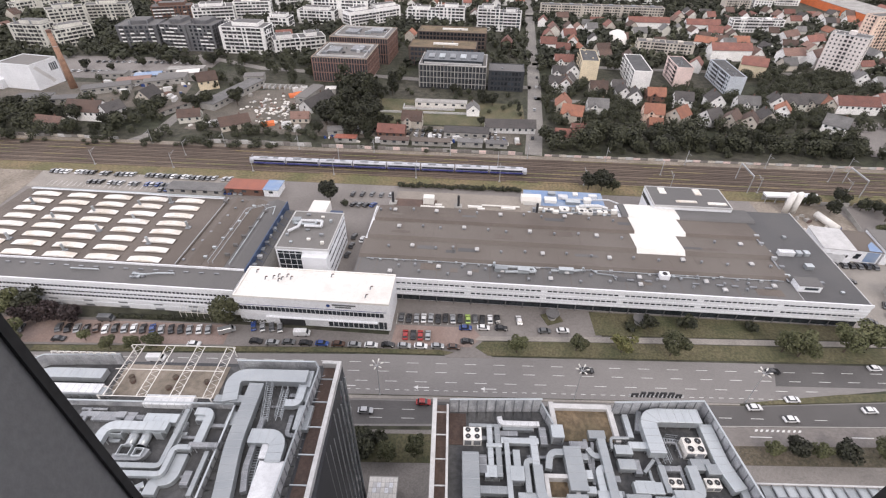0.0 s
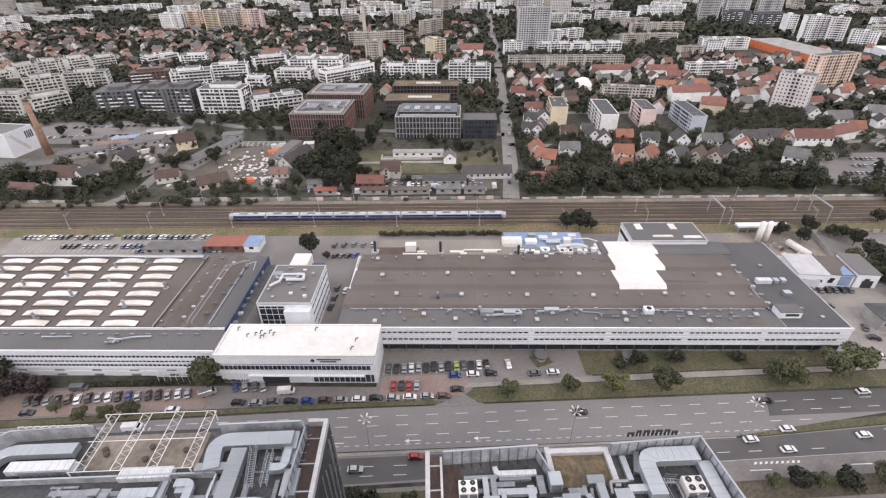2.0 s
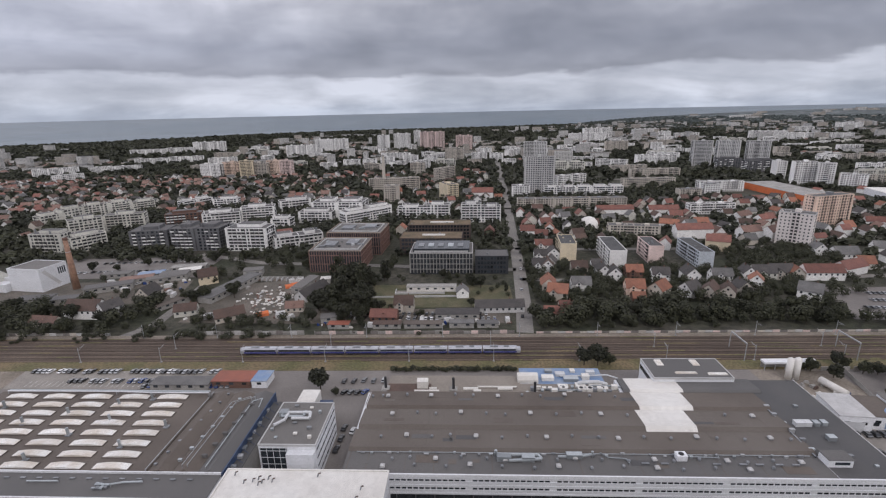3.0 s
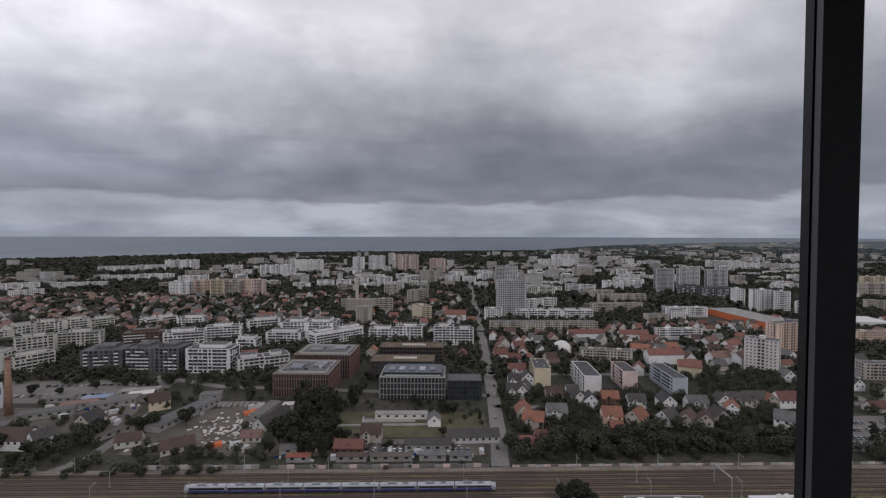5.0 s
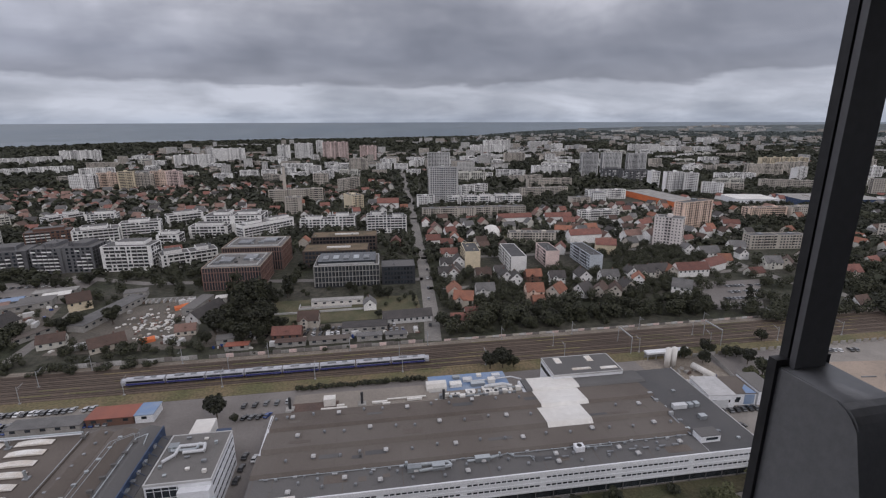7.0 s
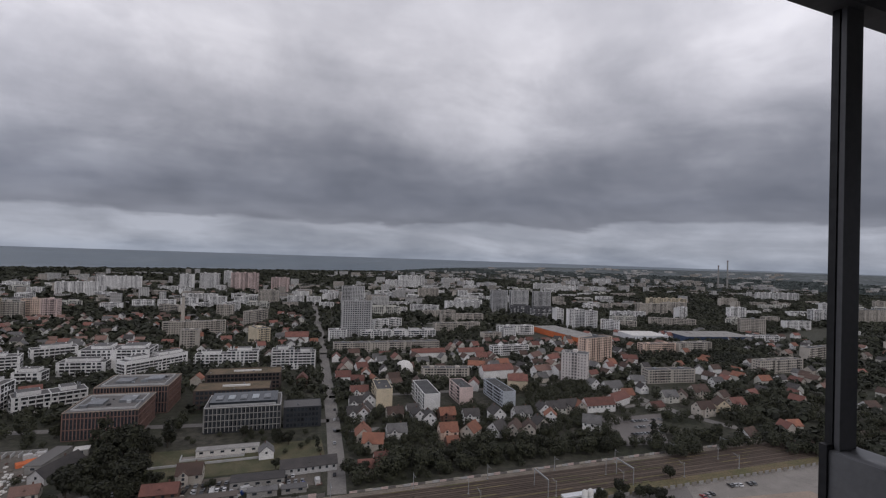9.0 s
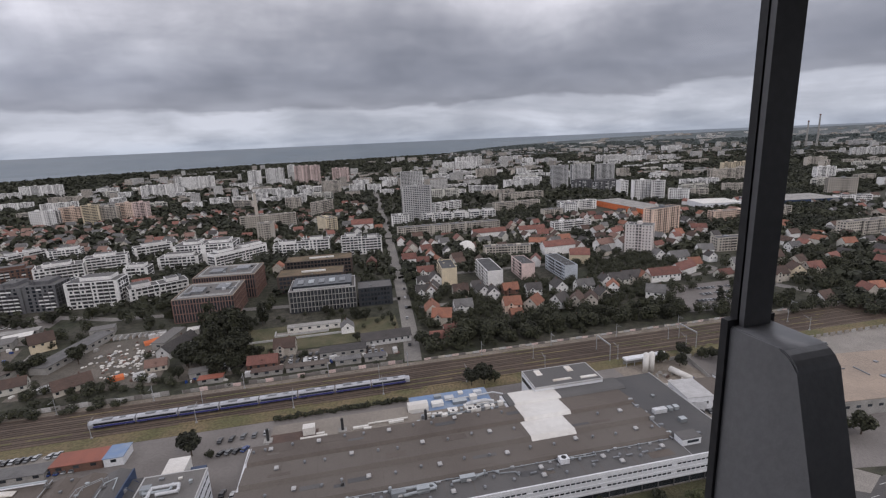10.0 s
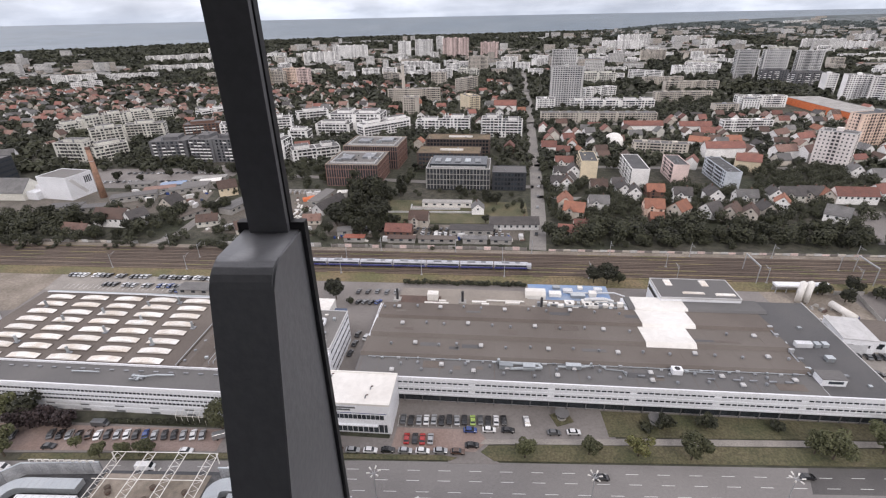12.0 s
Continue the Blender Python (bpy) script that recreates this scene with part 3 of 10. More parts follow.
for k in range(130):
    x, off = rng_weed.uniform(-420, 380), rng_weed.choice((0.6, 4.9, 9.4, 13.4, 17.2, 21.1, 24.8))
    weeds.box(x, off - rng_weed.uniform(0.3, 0.8), 0.2, x + rng_weed.uniform(4, 26), off + rng_weed.uniform(0.2, 0.7), 0.27 + rng_weed.uniform(0, 0.05))
ob = weeds.out("weeds", RAILGRASS)
ob.matrix_basis = rail(0, 0)
tagged(ob, "strips of dry weeds between the tracks", "weeds", "", "stuff")
ob = tracks.out("rails", STEELRAIL)
ob.matrix_basis = rail(0, 0)
tagged(ob, "worn steel rails of six parallel tracks", "rails", "", "stuff")
ob = sleepers.out("sleepers", SLEEPER)
ob.matrix_basis = rail(0, 0)
tagged(ob, "rows of brown sleepers in the ballast", "sleepers", "", "stuff")
ob = sheet("platform", [(-60, 0), (62, 0), (62, 4.5), (-60, 4.5)], 1.0, PAVING, "pale concrete station platform", "platform", thick=0.9, m=rail(-418, 17.2))

# streets of the town
STREET = mat("town_street", (0.175, 0.165, 0.155), 0.9, second=(0.23, 0.215, 0.195), scale=0.05, fine=0.6, grain=0.12)


STREETS = []


def street(name, points, width, label="grey asphalt street between gardens"):
    STREETS.append((points, width))
    return sheet(name, strip_outline(points, width), 0.09, STREET, label, "road", thick=0.1)


street("road_long", [(46, 243), (53, 290), (60, 348), (75, 491), (101, 735), (135, 1105), (175, 1500), (215, 1900)], 9.5, "long straight street running towards the sea")
street("road_yard", [(-186, 244), (-173, 263), (-172, 302), (-176, 345), (-210, 372)], 7)
street("road_offices", [(-215, 416), (-150, 385), (-60, 372), (58, 352)], 7)
street("road_gardens", [(58, 330), (120, 322), (260, 318), (360, 322)], 6)
street("road_blocks", [(66, 410), (140, 402), (260, 396), (430, 410)], 7)
street("road_cross", [(-420, 600), (-180, 585), (88, 590), (330, 560), (520, 520)], 8)
street("road_right", [(350, 240), (330, 290), (330, 340), (300, 420), (290, 520)], 9)
street("road_far", [(-500, 880), (-100, 850), (115, 850), (420, 800), (700, 640)], 9)
sheet("lot_town", [(236, 250), (268, 246), (314, 297), (256, 300)], 0.13, PATCHED, "town car park with rows of cars", "car park", thick=0.1)
sheet("lot_stalls", [(-84, 262), (40, 256), (42, 276), (-84, 284)], 0.12, YARD_DIRT, "gravel yard behind the railway", "yard", thick=0.1)
sheet("lot_builders", [(-160, 268), (-88, 262), (-92, 345), (-160, 330)], 0.12, YARD_DIRT, "builders' yard with heaps and rubble", "yard", thick=0.1)
sheet("lot_left", [(-330, 356), (-190, 352), (-190, 408), (-330, 408)], 0.12, PATCHED, "car park by the flats", "car park", thick=0.1)
sheet("field_chimney", [(-330, 300), (-180, 300), (-188, 345), (-330, 345)], 0.10, YARD_DIRT, "bare yard by a brick chimney", "yard", thick=0.1)
sheet("lawn_office", [(-62, 283), (46, 280), (48, 318), (-62, 326)], 0.12, GRASS, "lawn behind a wall", "lawn", thick=0.1)
sheet("lawn_dome", [(140, 455), (185, 452), (186, 505), (140, 505)], 0.12, GRASS, "playing field beside a white dome", "lawn", thick=0.1)
sheet("site_left", [(-560, 290), (-330, 285), (-330, 345), (-560, 345)], 0.12, YARD_DIRT, "levelled building site", "site", thick=0.1)
sheet("lot_right", [(196, 150), (310, 130), (420, 160), (420, 212), (240, 214)], 0.12, PAVING, "concrete yard of a depot", "yard", thick=0.1)

# ---- kinds of buildings ----
WALLS = {  # wall, window rhythm (spacing, width, height), storey, category words
    "brick_office": ("black", 2.6, 1.7, 2.9, 3.6, "brown brick office building with tall narrow windows", "office"),
    "grey_office": ("black", 2.5, 1.9, 3.0, 3.7, "grey office building with tall fins and a roof frame", "office"),
    "dark_office": ("black", 2.4, 1.7, 2.0, 3.4, "dark low office building with blue glass", "office"),
    "green_office": ("umber", 3.0, 2.2, 2.2, 3.5, "long office building with a planted roof", "office"),
    "black_office": ("black", 3.2, 2.9, 1.6, 4.0, "black glass office building with banded storeys", "office"),
    "white_apt": ("white", 4.2, 2.6, 1.9, 3.0, "white block of flats with dark balconies", "flats"),
    "cream_apt": ("cream", 4.0, 2.0, 1.8, 3.0, "cream block of flats with stepped roofs", "flats"),
    "dark_apt": ("dark", 4.0, 1.9, 1.9, 3.0, "dark clad block of flats with white balconies", "flats"),
    "brown_apt": ("brick", 4.0, 1.9, 1.9, 3.0, "brown brick block of flats", "flats"),
    "white_blk": ("white", 3.1, 1.6, 1.4, 2.8, "pale prefabricated block of flats", "flats"),
    "beige_blk": ("beige", 3.1, 1.6, 1.4, 2.8, "beige block of flats with rows of windows", "flats"),
    "yellow_blk": ("yellow", 3.1, 1.6, 1.4, 2.8, "yellowish block of flats", "flats"),
    "peach_blk": ("peach", 3.1, 1.6, 1.4, 2.8, "peach block of flats", "flats"),
    "pink_blk": ("pink", 3.1, 1.6, 1.4, 2.8, "pinkish block of flats", "flats"),
    "grey_tower": ("grey", 3.3, 2.0, 1.5, 2.8, "tall grey tower block with balcony rows", "tower block"),
    "white_tower": ("shell", 3.0, 1.1, 1.2, 2.8, "white eleven-storey tower block", "tower block"),
    "peach_tower": ("peach", 3.2, 1.3, 1.3, 2.8, "peach eleven-storey tower block", "tower block"),
    "yellow_end": ("yellow", 3.1, 1.6, 1.4, 2.8, "block of flats with a yellow gable wall", "flats"),
    "white_end": ("white", 3.1, 1.6, 1.4, 2.8, "block of flats with a white gable wall", "flats"),
    "pink_end": ("pink", 3.1, 1.6, 1.4, 2.8, "block of flats with a pink gable wall", "flats"),
    "blue_end": ("blue", 3.1, 1.6, 1.4, 2.8, "block of flats with a pale blue gable wall", "flats"),
}
one_window = {}
TAKEN = []  # (x, y, reach) of what stands in the town


def window_mesh(w, h):
    """A window: frame and pane, proud of the wall, facing -y, base at the origin."""
    key = (round(w, 1), round(h, 1))
    if key not in one_window:
        s = Soup().box(-w / 2, -0.05, 0, w / 2, 0.05, h)
        me = bpy.data.meshes.new("window")
        me.from_pydata(s.v, [], s.f)
        me.materials.append(WINDOW)
        one_window[key] = me
    return one_window[key]


def block(style, x, y, w, depth, h, yaw, near=False):
    """A flat-roofed building: its front's left corner, width, depth, height and turn."""
    wall_key, gap, ww, wh, storey, label, category = WALLS[style]
    thing = root("building", pose(x, y, 0, 0, 0, yaw), label, category)
    rnd = random.Random(int(x * 7 + y * 13))
    mx, my = x + math.cos(radians(yaw)) * w / 2 - math.sin(radians(yaw)) * depth / 2, y + math.sin(radians(yaw)) * w / 2 + math.cos(radians(yaw)) * depth / 2
    for k in range(int(w / 12) + 1):
        q = (k + 0.5) / (int(w / 12) + 1) - 0.5
        TAKEN.append((mx + math.cos(radians(yaw)) * w * q, my + math.sin(radians(yaw)) * w * q, 6 + depth * 0.5))
    floors = max(1, round(h / storey))
    storey = h / floors
    paint = PLASTER[wall_key]
    end = style.endswith("_end")
    apt, slab, office = style.endswith("_apt"), style.endswith("_blk"), style.endswith("_office")
    # the house is built of stair-wells side by side, which step in depth and height
    count = max(1, int(w / 21)) if slab or apt else 1
    cuts = []
    for k in range(count):
        step = 0.0 if count == 1 else rnd.choice((0.0, 0.0, 1.3))
        drop = 0.0 if count == 1 or not apt else rnd.choice((0.0, 0.0, storey))
        cuts.append((w * k / count, w * (k + 1) / count, step, h - drop if h - drop > 5 else h))
    s, roof, rim, boxes = Soup(), Soup(), Soup(), Soup()
    for x0, x1, back, top in cuts:
        s.box(x0, back, -0.5, x1, depth, top)
        roof.box(x0 + 0.35, back + 0.35, top - 0.2, x1 - 0.35, depth - 0.35, top + 0.04)
        for q in ((x0 - 0.05, back - 0.05, x1 + 0.05, back + 0.35), (x0 - 0.05, depth - 0.35, x1 + 0.05, depth + 0.05), (x0 - 0.05, back + 0.35, x0 + 0.35, depth - 0.35), (x1 - 0.35, back + 0.35, x1 + 0.05, depth - 0.35)):
            rim.box(q[0], q[1], top - 0.25, q[2], q[3], top + 0.4)
        if apt:  # stepped top storey
            a0, a1 = x0 + (x1 - x0) * rnd.uniform(0.1, 0.3), x1 - (x1 - x0) * rnd.uniform(0.1, 0.3)
            s.box(a0, depth * 0.28, top, a1, depth * 0.95, top + 2.8)
            roof.box(a0 + 0.3, depth * 0.28 + 0.3, top + 2.7, a1 - 0.3, depth * 0.95 - 0.3, top + 2.84)
        elif not end and not office:
            cx = (x0 + x1) / 2 + rnd.uniform(-2, 2)
            boxes.box(cx - 2.2, depth * 0.35, top, cx + 2.2, depth * 0.75, top + (2.6 if h > 25 else 1.3))
        for k in range(rnd.randint(2, 4)):  # vents and lids
            vx, vy = rnd.uniform(x0 + 1, x1 - 2), rnd.uniform(back + 1, depth - 2)
            boxes.box(vx, vy, top, vx + rnd.uniform(0.6, 1.4), vy + 0.8, top + rnd.uniform(0.5, 1.1) + (2.8 if apt else 0))
    far = y > 650
    if far and y > 800 and style not in ("white_tower",):
        s.add(rim, Matrix())
        rim = Soup()
    if far and boxes.v:
        s.add(boxes, Matrix())
        boxes = Soup()
    s.out("wall", paint, thing)
    roof.out("roof", DRYGRASS if style == "green_office" else FELT_PALE if style in ("brick_office", "grey_office") else DARKFELT if end else FELT, thing)
    if rim.v:
        rim.out("parapet", BUFF if style == "brick_office" else PLASTER["grey"] if style in ("grey_office", "white_tower") else paint, thing)
    if boxes.v:
        boxes.out("roof_house", paint if rnd.random() < 0.4 else GALV_DULL, thing)
    # windows, balconies, and flat dark sheets painted as the shade in loggias
    joined, loggia_shade, balcony = Soup(), Soup(), Soup()
    for side, length in (("front", w), ("left", depth), ("right", depth)):
        if end and side == "front":
            continue
        if side != "front" and slab and rnd.random() < 0.5:
            continue
        n = max(1, int((length - 1.2) / gap))
        for i in range(n):
            a = length / 2 + (i - (n - 1) / 2) * gap
            back, top = 0.0, h
            if side == "front":
                for x0, x1, bk, tp in cuts:
                    if x0 <= a <= x1:
                        back, top = bk, tp
                        edge = min(a - x0, x1 - a)
                if edge < ww / 2 + 0.1:
                    continue
            elif side == "left":
                top = cuts[0][3]
            else:
                top = cuts[-1][3]
            deep = (not office) and (rnd.random() < (0.72 if apt else 0.36) if style != "white_tower" else abs(a - length / 2) < gap * 0.6)
            for fl in range(floors):
                z = fl * storey + 0.9 if wh < 2.3 else fl * storey + 0.5
                if z + wh > top:
                    continue
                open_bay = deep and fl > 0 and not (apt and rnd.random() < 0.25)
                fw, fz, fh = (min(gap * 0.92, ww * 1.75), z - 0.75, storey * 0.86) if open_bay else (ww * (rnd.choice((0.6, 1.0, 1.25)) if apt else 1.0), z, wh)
                into_ = loggia_shade if open_bay else joined
                if near and side == "front" and not open_bay:
                    ob = new("window", window_mesh(fw, fh))
                    ob.parent = thing
                    ob.location = (a, back, fz)
                elif side == "front":
                    into_.box(a - fw / 2, back - 0.06, fz, a + fw / 2, back + 0.05, fz + fh)
                elif side == "left":
                    into_.box(-0.06, a - fw / 2, fz, 0.05, a + fw / 2, fz + fh)
                else:
                    into_.box(w - 0.05, a - fw / 2, fz, w + 0.06, a + fw / 2, fz + fh)
                if open_bay and side == "front":
                    balcony.box(a - fw / 2, back - 1.1, fz - 0.12, a + fw / 2, back - 0.07, fz + 0.05)
                    balcony.box(a - fw / 2, back - 1.1, fz + 0.05, a + fw / 2, back - 1.0, fz + 0.95)
                elif open_bay and side == "left":
                    balcony.box(-1.1, a - fw / 2, fz - 0.12, -0.07, a + fw / 2, fz + 0.05)
                    balcony.box(-1.1, a - fw / 2, fz + 0.05, -1.0, a + fw / 2, fz + 0.95)
    if far and loggia_shade.v:
        joined.add(loggia_shade, Matrix())
        loggia_shade = Soup()
    if joined.v:
        tagged(joined.out("window_rows", WINDOW, thing), kind="stuff")
    if loggia_shade.v:
        tagged(loggia_shade.out("loggias", DARK, thing, "flat dark sheets as loggia shade"), kind="stuff")
    if balcony.v:
        tagged(balcony.out("balconies", PLASTER["white"] if wall_key in ("dark", "white", "brick") else paint, thing, "balcony parapets"), kind="stuff")
    if style in ("brick_office", "grey_office"):
        fins = Soup()
        gap_, thick_ = (1.95, 0.5) if style == "brick_office" else (2.5, 0.5)
        for i in range(int(w / gap_) + 1):
            fins.box(0.1 + gap_ * i, -0.45, 1.0, min(w, 0.1 + thick_ + gap_ * i), -0.08, h - 0.4)
        for fl in range(floors + 1):
            if style == "brick_office" and fl % 2 == 0:
                fins.box(0, -0.3, max(0.6, fl * storey - 0.35), w, -0.08, fl * storey + 0.2)
                fins.box(w + 0.08, 0, max(0.6, fl * storey - 0.35), w + 0.3, depth, fl * storey + 0.2)
        for i in range(int(depth / 2.55)):
            fins.box(w + 0.08, 0.6 + 2.55 * i, 1.0, w + 0.45, 0.95 + 2.55 * i, h - 0.4)
            fins.box(-0.45, 0.6 + 2.55 * i, 1.0, -0.08, 0.95 + 2.55 * i, h - 0.4)
        tagged(fins.out("fins", BROWN_FIN if style == "brick_office" else CONCRETE, thing, "upright facade fins"), kind="stuff")
        for a, b in ((0.2, 0.3), (0.6, 0.45)):
            Soup().box(w * a, depth * b, h, w * (a + 0.22), depth * (b + 0.3), h + 1.6).out("plant_room", GALV_DULL, thing)
        for k in range(9):
            px_, py_ = rnd.uniform(w * 0.12, w * 0.85), rnd.uniform(depth * 0.15, depth * 0.8)
            Soup().box(px_, py_, h, px_ + rnd.uniform(1.5, 5), py_ + rnd.uniform(1, 2.5), h + rnd.uniform(0.8, 2.0)).out("roof_machine", rnd.choice((GALV, GALV_DULL, GALV_PALE, DARK)), thing)
        if style == "grey_office":
            Soup().box(w * 0.05, depth * 0.12, h, w * 0.95, depth * 0.9, h + 2.6).out("top_storey", WINDOW, thing, "dark set-back top storey")
            for i in range(5):
                Soup().box(w * (0.12 + 0.16 * i), depth * 0.3, h + 2.6, w * (0.12 + 0.16 * i) + 4.2, depth * 0.6, h + 3.2).out("rooflight", GALV if i % 2 else GALV_DULL, thing)
            for fl in range(1, floors + 1):
                Soup().box(0, -0.42, fl * storey - 0.25, w, -0.1, fl * storey + 0.15).out("floor_band", CONCRETE, thing)
        frame_ = Soup()
        for q in ((w * 0.07, depth * 0.1, w * 0.93, depth * 0.1 + 0.5), (w * 0.07, depth * 0.88, w * 0.93, depth * 0.88 + 0.5), (w * 0.07, depth * 0.1 + 0.5, w * 0.07 + 0.5, depth * 0.88), (w * 0.93 - 0.5, depth * 0.1 + 0.5, w * 0.93, depth * 0.88)):
            frame_.box(q[0], q[1], h, q[2], q[3], h + 1.1)
        frame_.out("roof_screen", COPING, thing, "pale screen round the roof plant")
    if style == "green_office":
        Soup().box(w * 0.35, depth * 0.4, h, w * 0.72, depth * 0.5, h + 1.2).out("clerestory", MEMBRANE, thing, "white rooflight strip")
    return thing


def house(x, y, w, depth, h, yaw, wall="white", tiles="red", near=False):
    """A pitched-roof house about its middle; the ridge runs along its width."""
    thing = root("house", pose(x, y, 0, 0, 0, yaw), f"{wall} plastered house with a {tiles} pitched roof", "house", "houses of the town")
    rise = depth * 0.42
    dwelling = 4.5 <= h <= 6.5 and w <= 16
    if dwelling:
        h, rise = h + (0.5 if near else 0.2), depth * 0.47
    slope = rise / depth * 2
    a, b = w / 2, depth / 2
    TAKEN.append((x, y, max(a, b) + 1.5))
    Soup().prism([(-b, -0.4), (b, -0.4), (b, h), (0, h + rise), (-b, h)], "x", -a, a).out("wall", PLASTER[wall], thing)
    t, e = 0.22, 0.5
    rf = Soup()
    rf.prism([(-b - e, h - e * slope + 0.05), (0, h + rise + 0.05), (b + e, h - e * slope + 0.05), (b + e, h - e * slope + 0.05 + t), (0, h + rise + 0.05 + t), (-b - e, h - e * slope + 0.05 + t)], "x", -a - 0.35, a + 0.35)
    rf.out("roof", TILES[tiles], thing)
    if near:
        Soup().box(a * 0.4, b * 0.1, h + rise * 0.5, a * 0.4 + 0.6, b * 0.1 + 0.6, h + rise + 1.0).out("chimney", PLASTER["brick"], thing)
        for i in range(max(2, int(w / 3.4))):
            wx = -a + (i + 0.5) * w / max(2, int(w / 3.4))
            if dwelling and abs(yaw) < 30 and w >= 10 and abs(wx + a * 0.35) < 3.1:
                continue
            ob = new("window", window_mesh(1.3, 1.4))
            ob.parent, ob.location = thing, (wx, -b, max(0.9, h - 2.2))
        if rise > 2.5 and not (dwelling and abs(yaw) < 30 and w >= 10):
            Soup().prism([(-0.8, h + 0.6), (0.8, h + 0.6), (0.8, h + 1.3), (0, h + 1.9), (-0.8, h + 1.3)], "y", -b * 0.7, -b * 0.25).out("dormer", TILES[tiles], thing)
        for side in (-1, 1):
            for off, z in ((0, h + rise * 0.25), (-b * 0.45, h - 2.4), (b * 0.45, h - 2.4)) if dwelling else ((0, h * 0.8),):
                ob = new("window", window_mesh(1.2, 1.3))
                ob.parent = thing
                ob.matrix_basis = Matrix.Translation((side * a, off, z)) @ Matrix.Rotation(radians(90 * side), 4, "Z")
        if dwelling and abs(yaw) < 30 and w >= 10:
            m, q = -a * 0.35, 2.3
            Soup().prism([(m - q, -0.4), (m + q, -0.4), (m + q, h), (m, h + q * slope), (m - q, h)], "y", -b - 1.4, -b * 0.3).out("gable_wall", PLASTER[wall], thing)
            top = h + q * slope + 0.06
            low = h - 0.35 * slope + 0.06
            Soup().prism([(m - q - 0.35, low), (m, top), (m + q + 0.35, low), (m + q + 0.35, low + t), (m, top + t), (m - q - 0.35, low + t)], "y", -b - 1.7, -b * 0.3).out("gable_roof", TILES[tiles], thing)
            for z in (1.0, h - 2.2, h - 0.2):
                ob = new("window", window_mesh(1.3, 1.4))
                ob.parent, ob.location = thing, (m, -b - 1.4, z)
    return thing


def hall(name, x, y, w, depth, h, yaw, wall, roof, label, category="shed", rise=0.0):
    """A low shed with a flat or faintly pitched roof."""
    thing = root(name, pose(x, y, 0, 0, 0, yaw), label, category)
    for k in range(int(w / 10) + 1):
        q = w * (k + 0.5) / (int(w / 10) + 1)
        TAKEN.append((x + math.cos(radians(yaw)) * q, y + math.sin(radians(yaw)) * q + depth / 2, depth / 2 + 3))
    Soup().box(0, 0, -0.5, w, depth, h).out("wall", wall, thing)
    Soup().prism([(-0.3, h + 0.02), (depth + 0.3, h + 0.02), (depth + 0.3, h + 0.25), (depth / 2, h + 0.3 + rise), (-0.3, h + 0.25)], "x", -0.3, w + 0.3).out("roof", roof, thing)
    n = max(1, int(w / 5))
    for i in range(n):
        ob = new("window", window_mesh(2.0, 1.2))
        ob.parent, ob.location = thing, ((i + 0.5) * w / n, 0, h * 0.5)
    return thing


# ---- trees ----
def crown_mesh(name, lumps, quads, size, material, seed):
    """Leaf clumps as small tilted quads, thickest near the skin of each lump (x, y, z, radius, flatten)."""
    rng = np.random.default_rng(seed)
    vol = np.array([l[3] ** 2 for l in lumps])
    which = rng.choice(len(lumps), quads, p=vol / vol.sum())
    L = np.array(lumps)[which]
    d = rng.normal(size=(quads, 3))
    d /= np.linalg.norm(d, axis=1)[:, None]
    r = L[:, 3] * rng.uniform(0.45, 1.06, quads) ** 0.6
    c = L[:, :3] + d * r[:, None] * np.stack([np.ones(quads), np.ones(quads), L[:, 4]], 1)
    n = d + rng.normal(scale=0.7, size=(quads, 3)) + np.array([0, 0, 0.5])
    n /= np.linalg.norm(n, axis=1)[:, None]
    u = np.cross(n, rng.normal(size=(quads, 3)))
    u /= np.linalg.norm(u, axis=1)[:, None]
    v = np.cross(n, u)
    s = size * rng.uniform(0.55, 1.3, (quads, 1))
    corners = np.stack([c - u * s - v * s * 0.6, c + u * s * 0.8 - v * s, c + u * s + v * s * 0.7, c - u * s * 0.7 + v * s], 1).reshape(-1, 3)
    me = bpy.data.meshes.new(name)
    me.from_pydata(corners.tolist(), [], np.arange(quads * 4).reshape(-1, 4).tolist())
    me.materials.append(material)
    return me


def tree_kind(leaf, height, radius, trunk, quads, size, seed, label, slim=1.0, lumps=9):
    rnd = random.Random(seed)
    balls = [(0, 0, trunk + (height - trunk) * 0.5, radius * 0.72, (height - trunk) * 0.5 / radius / 0.8)]
    for k in range(lumps):
        a, q = 2 * math.pi * k / lumps + rnd.uniform(-0.4, 0.4), rnd.uniform(0.35, 0.85)
        z = trunk + (height - trunk) * rnd.uniform(0.18, 0.86)
        balls.append((radius * q * math.cos(a) * slim, radius * q * math.sin(a) * slim, z, radius * rnd.uniform(0.30, 0.48), rnd.uniform(0.75, 1.1)))
    thing = new("tree")
    tagged(thing, label, "tree")
    s = Soup().beam((0, 0, -0.3), (0.1, 0.05, trunk), radius * 0.075, 7, radius * 0.055)
    s.beam((0.1, 0.05, trunk), (0, 0, height * 0.8), radius * 0.055, 6, 0.03)
    for b in balls[1:7]:
        s.beam((0.05, 0, trunk * 0.85), (b[0] * 0.9, b[1] * 0.9, b[2]), radius * 0.03, 5, 0.02)
    s.out("trunk", BARK, thing)
    ob = new("crown", crown_mesh("crown", balls, quads, size, LEAF[leaf], seed))
    ob.parent = thing
    return thing


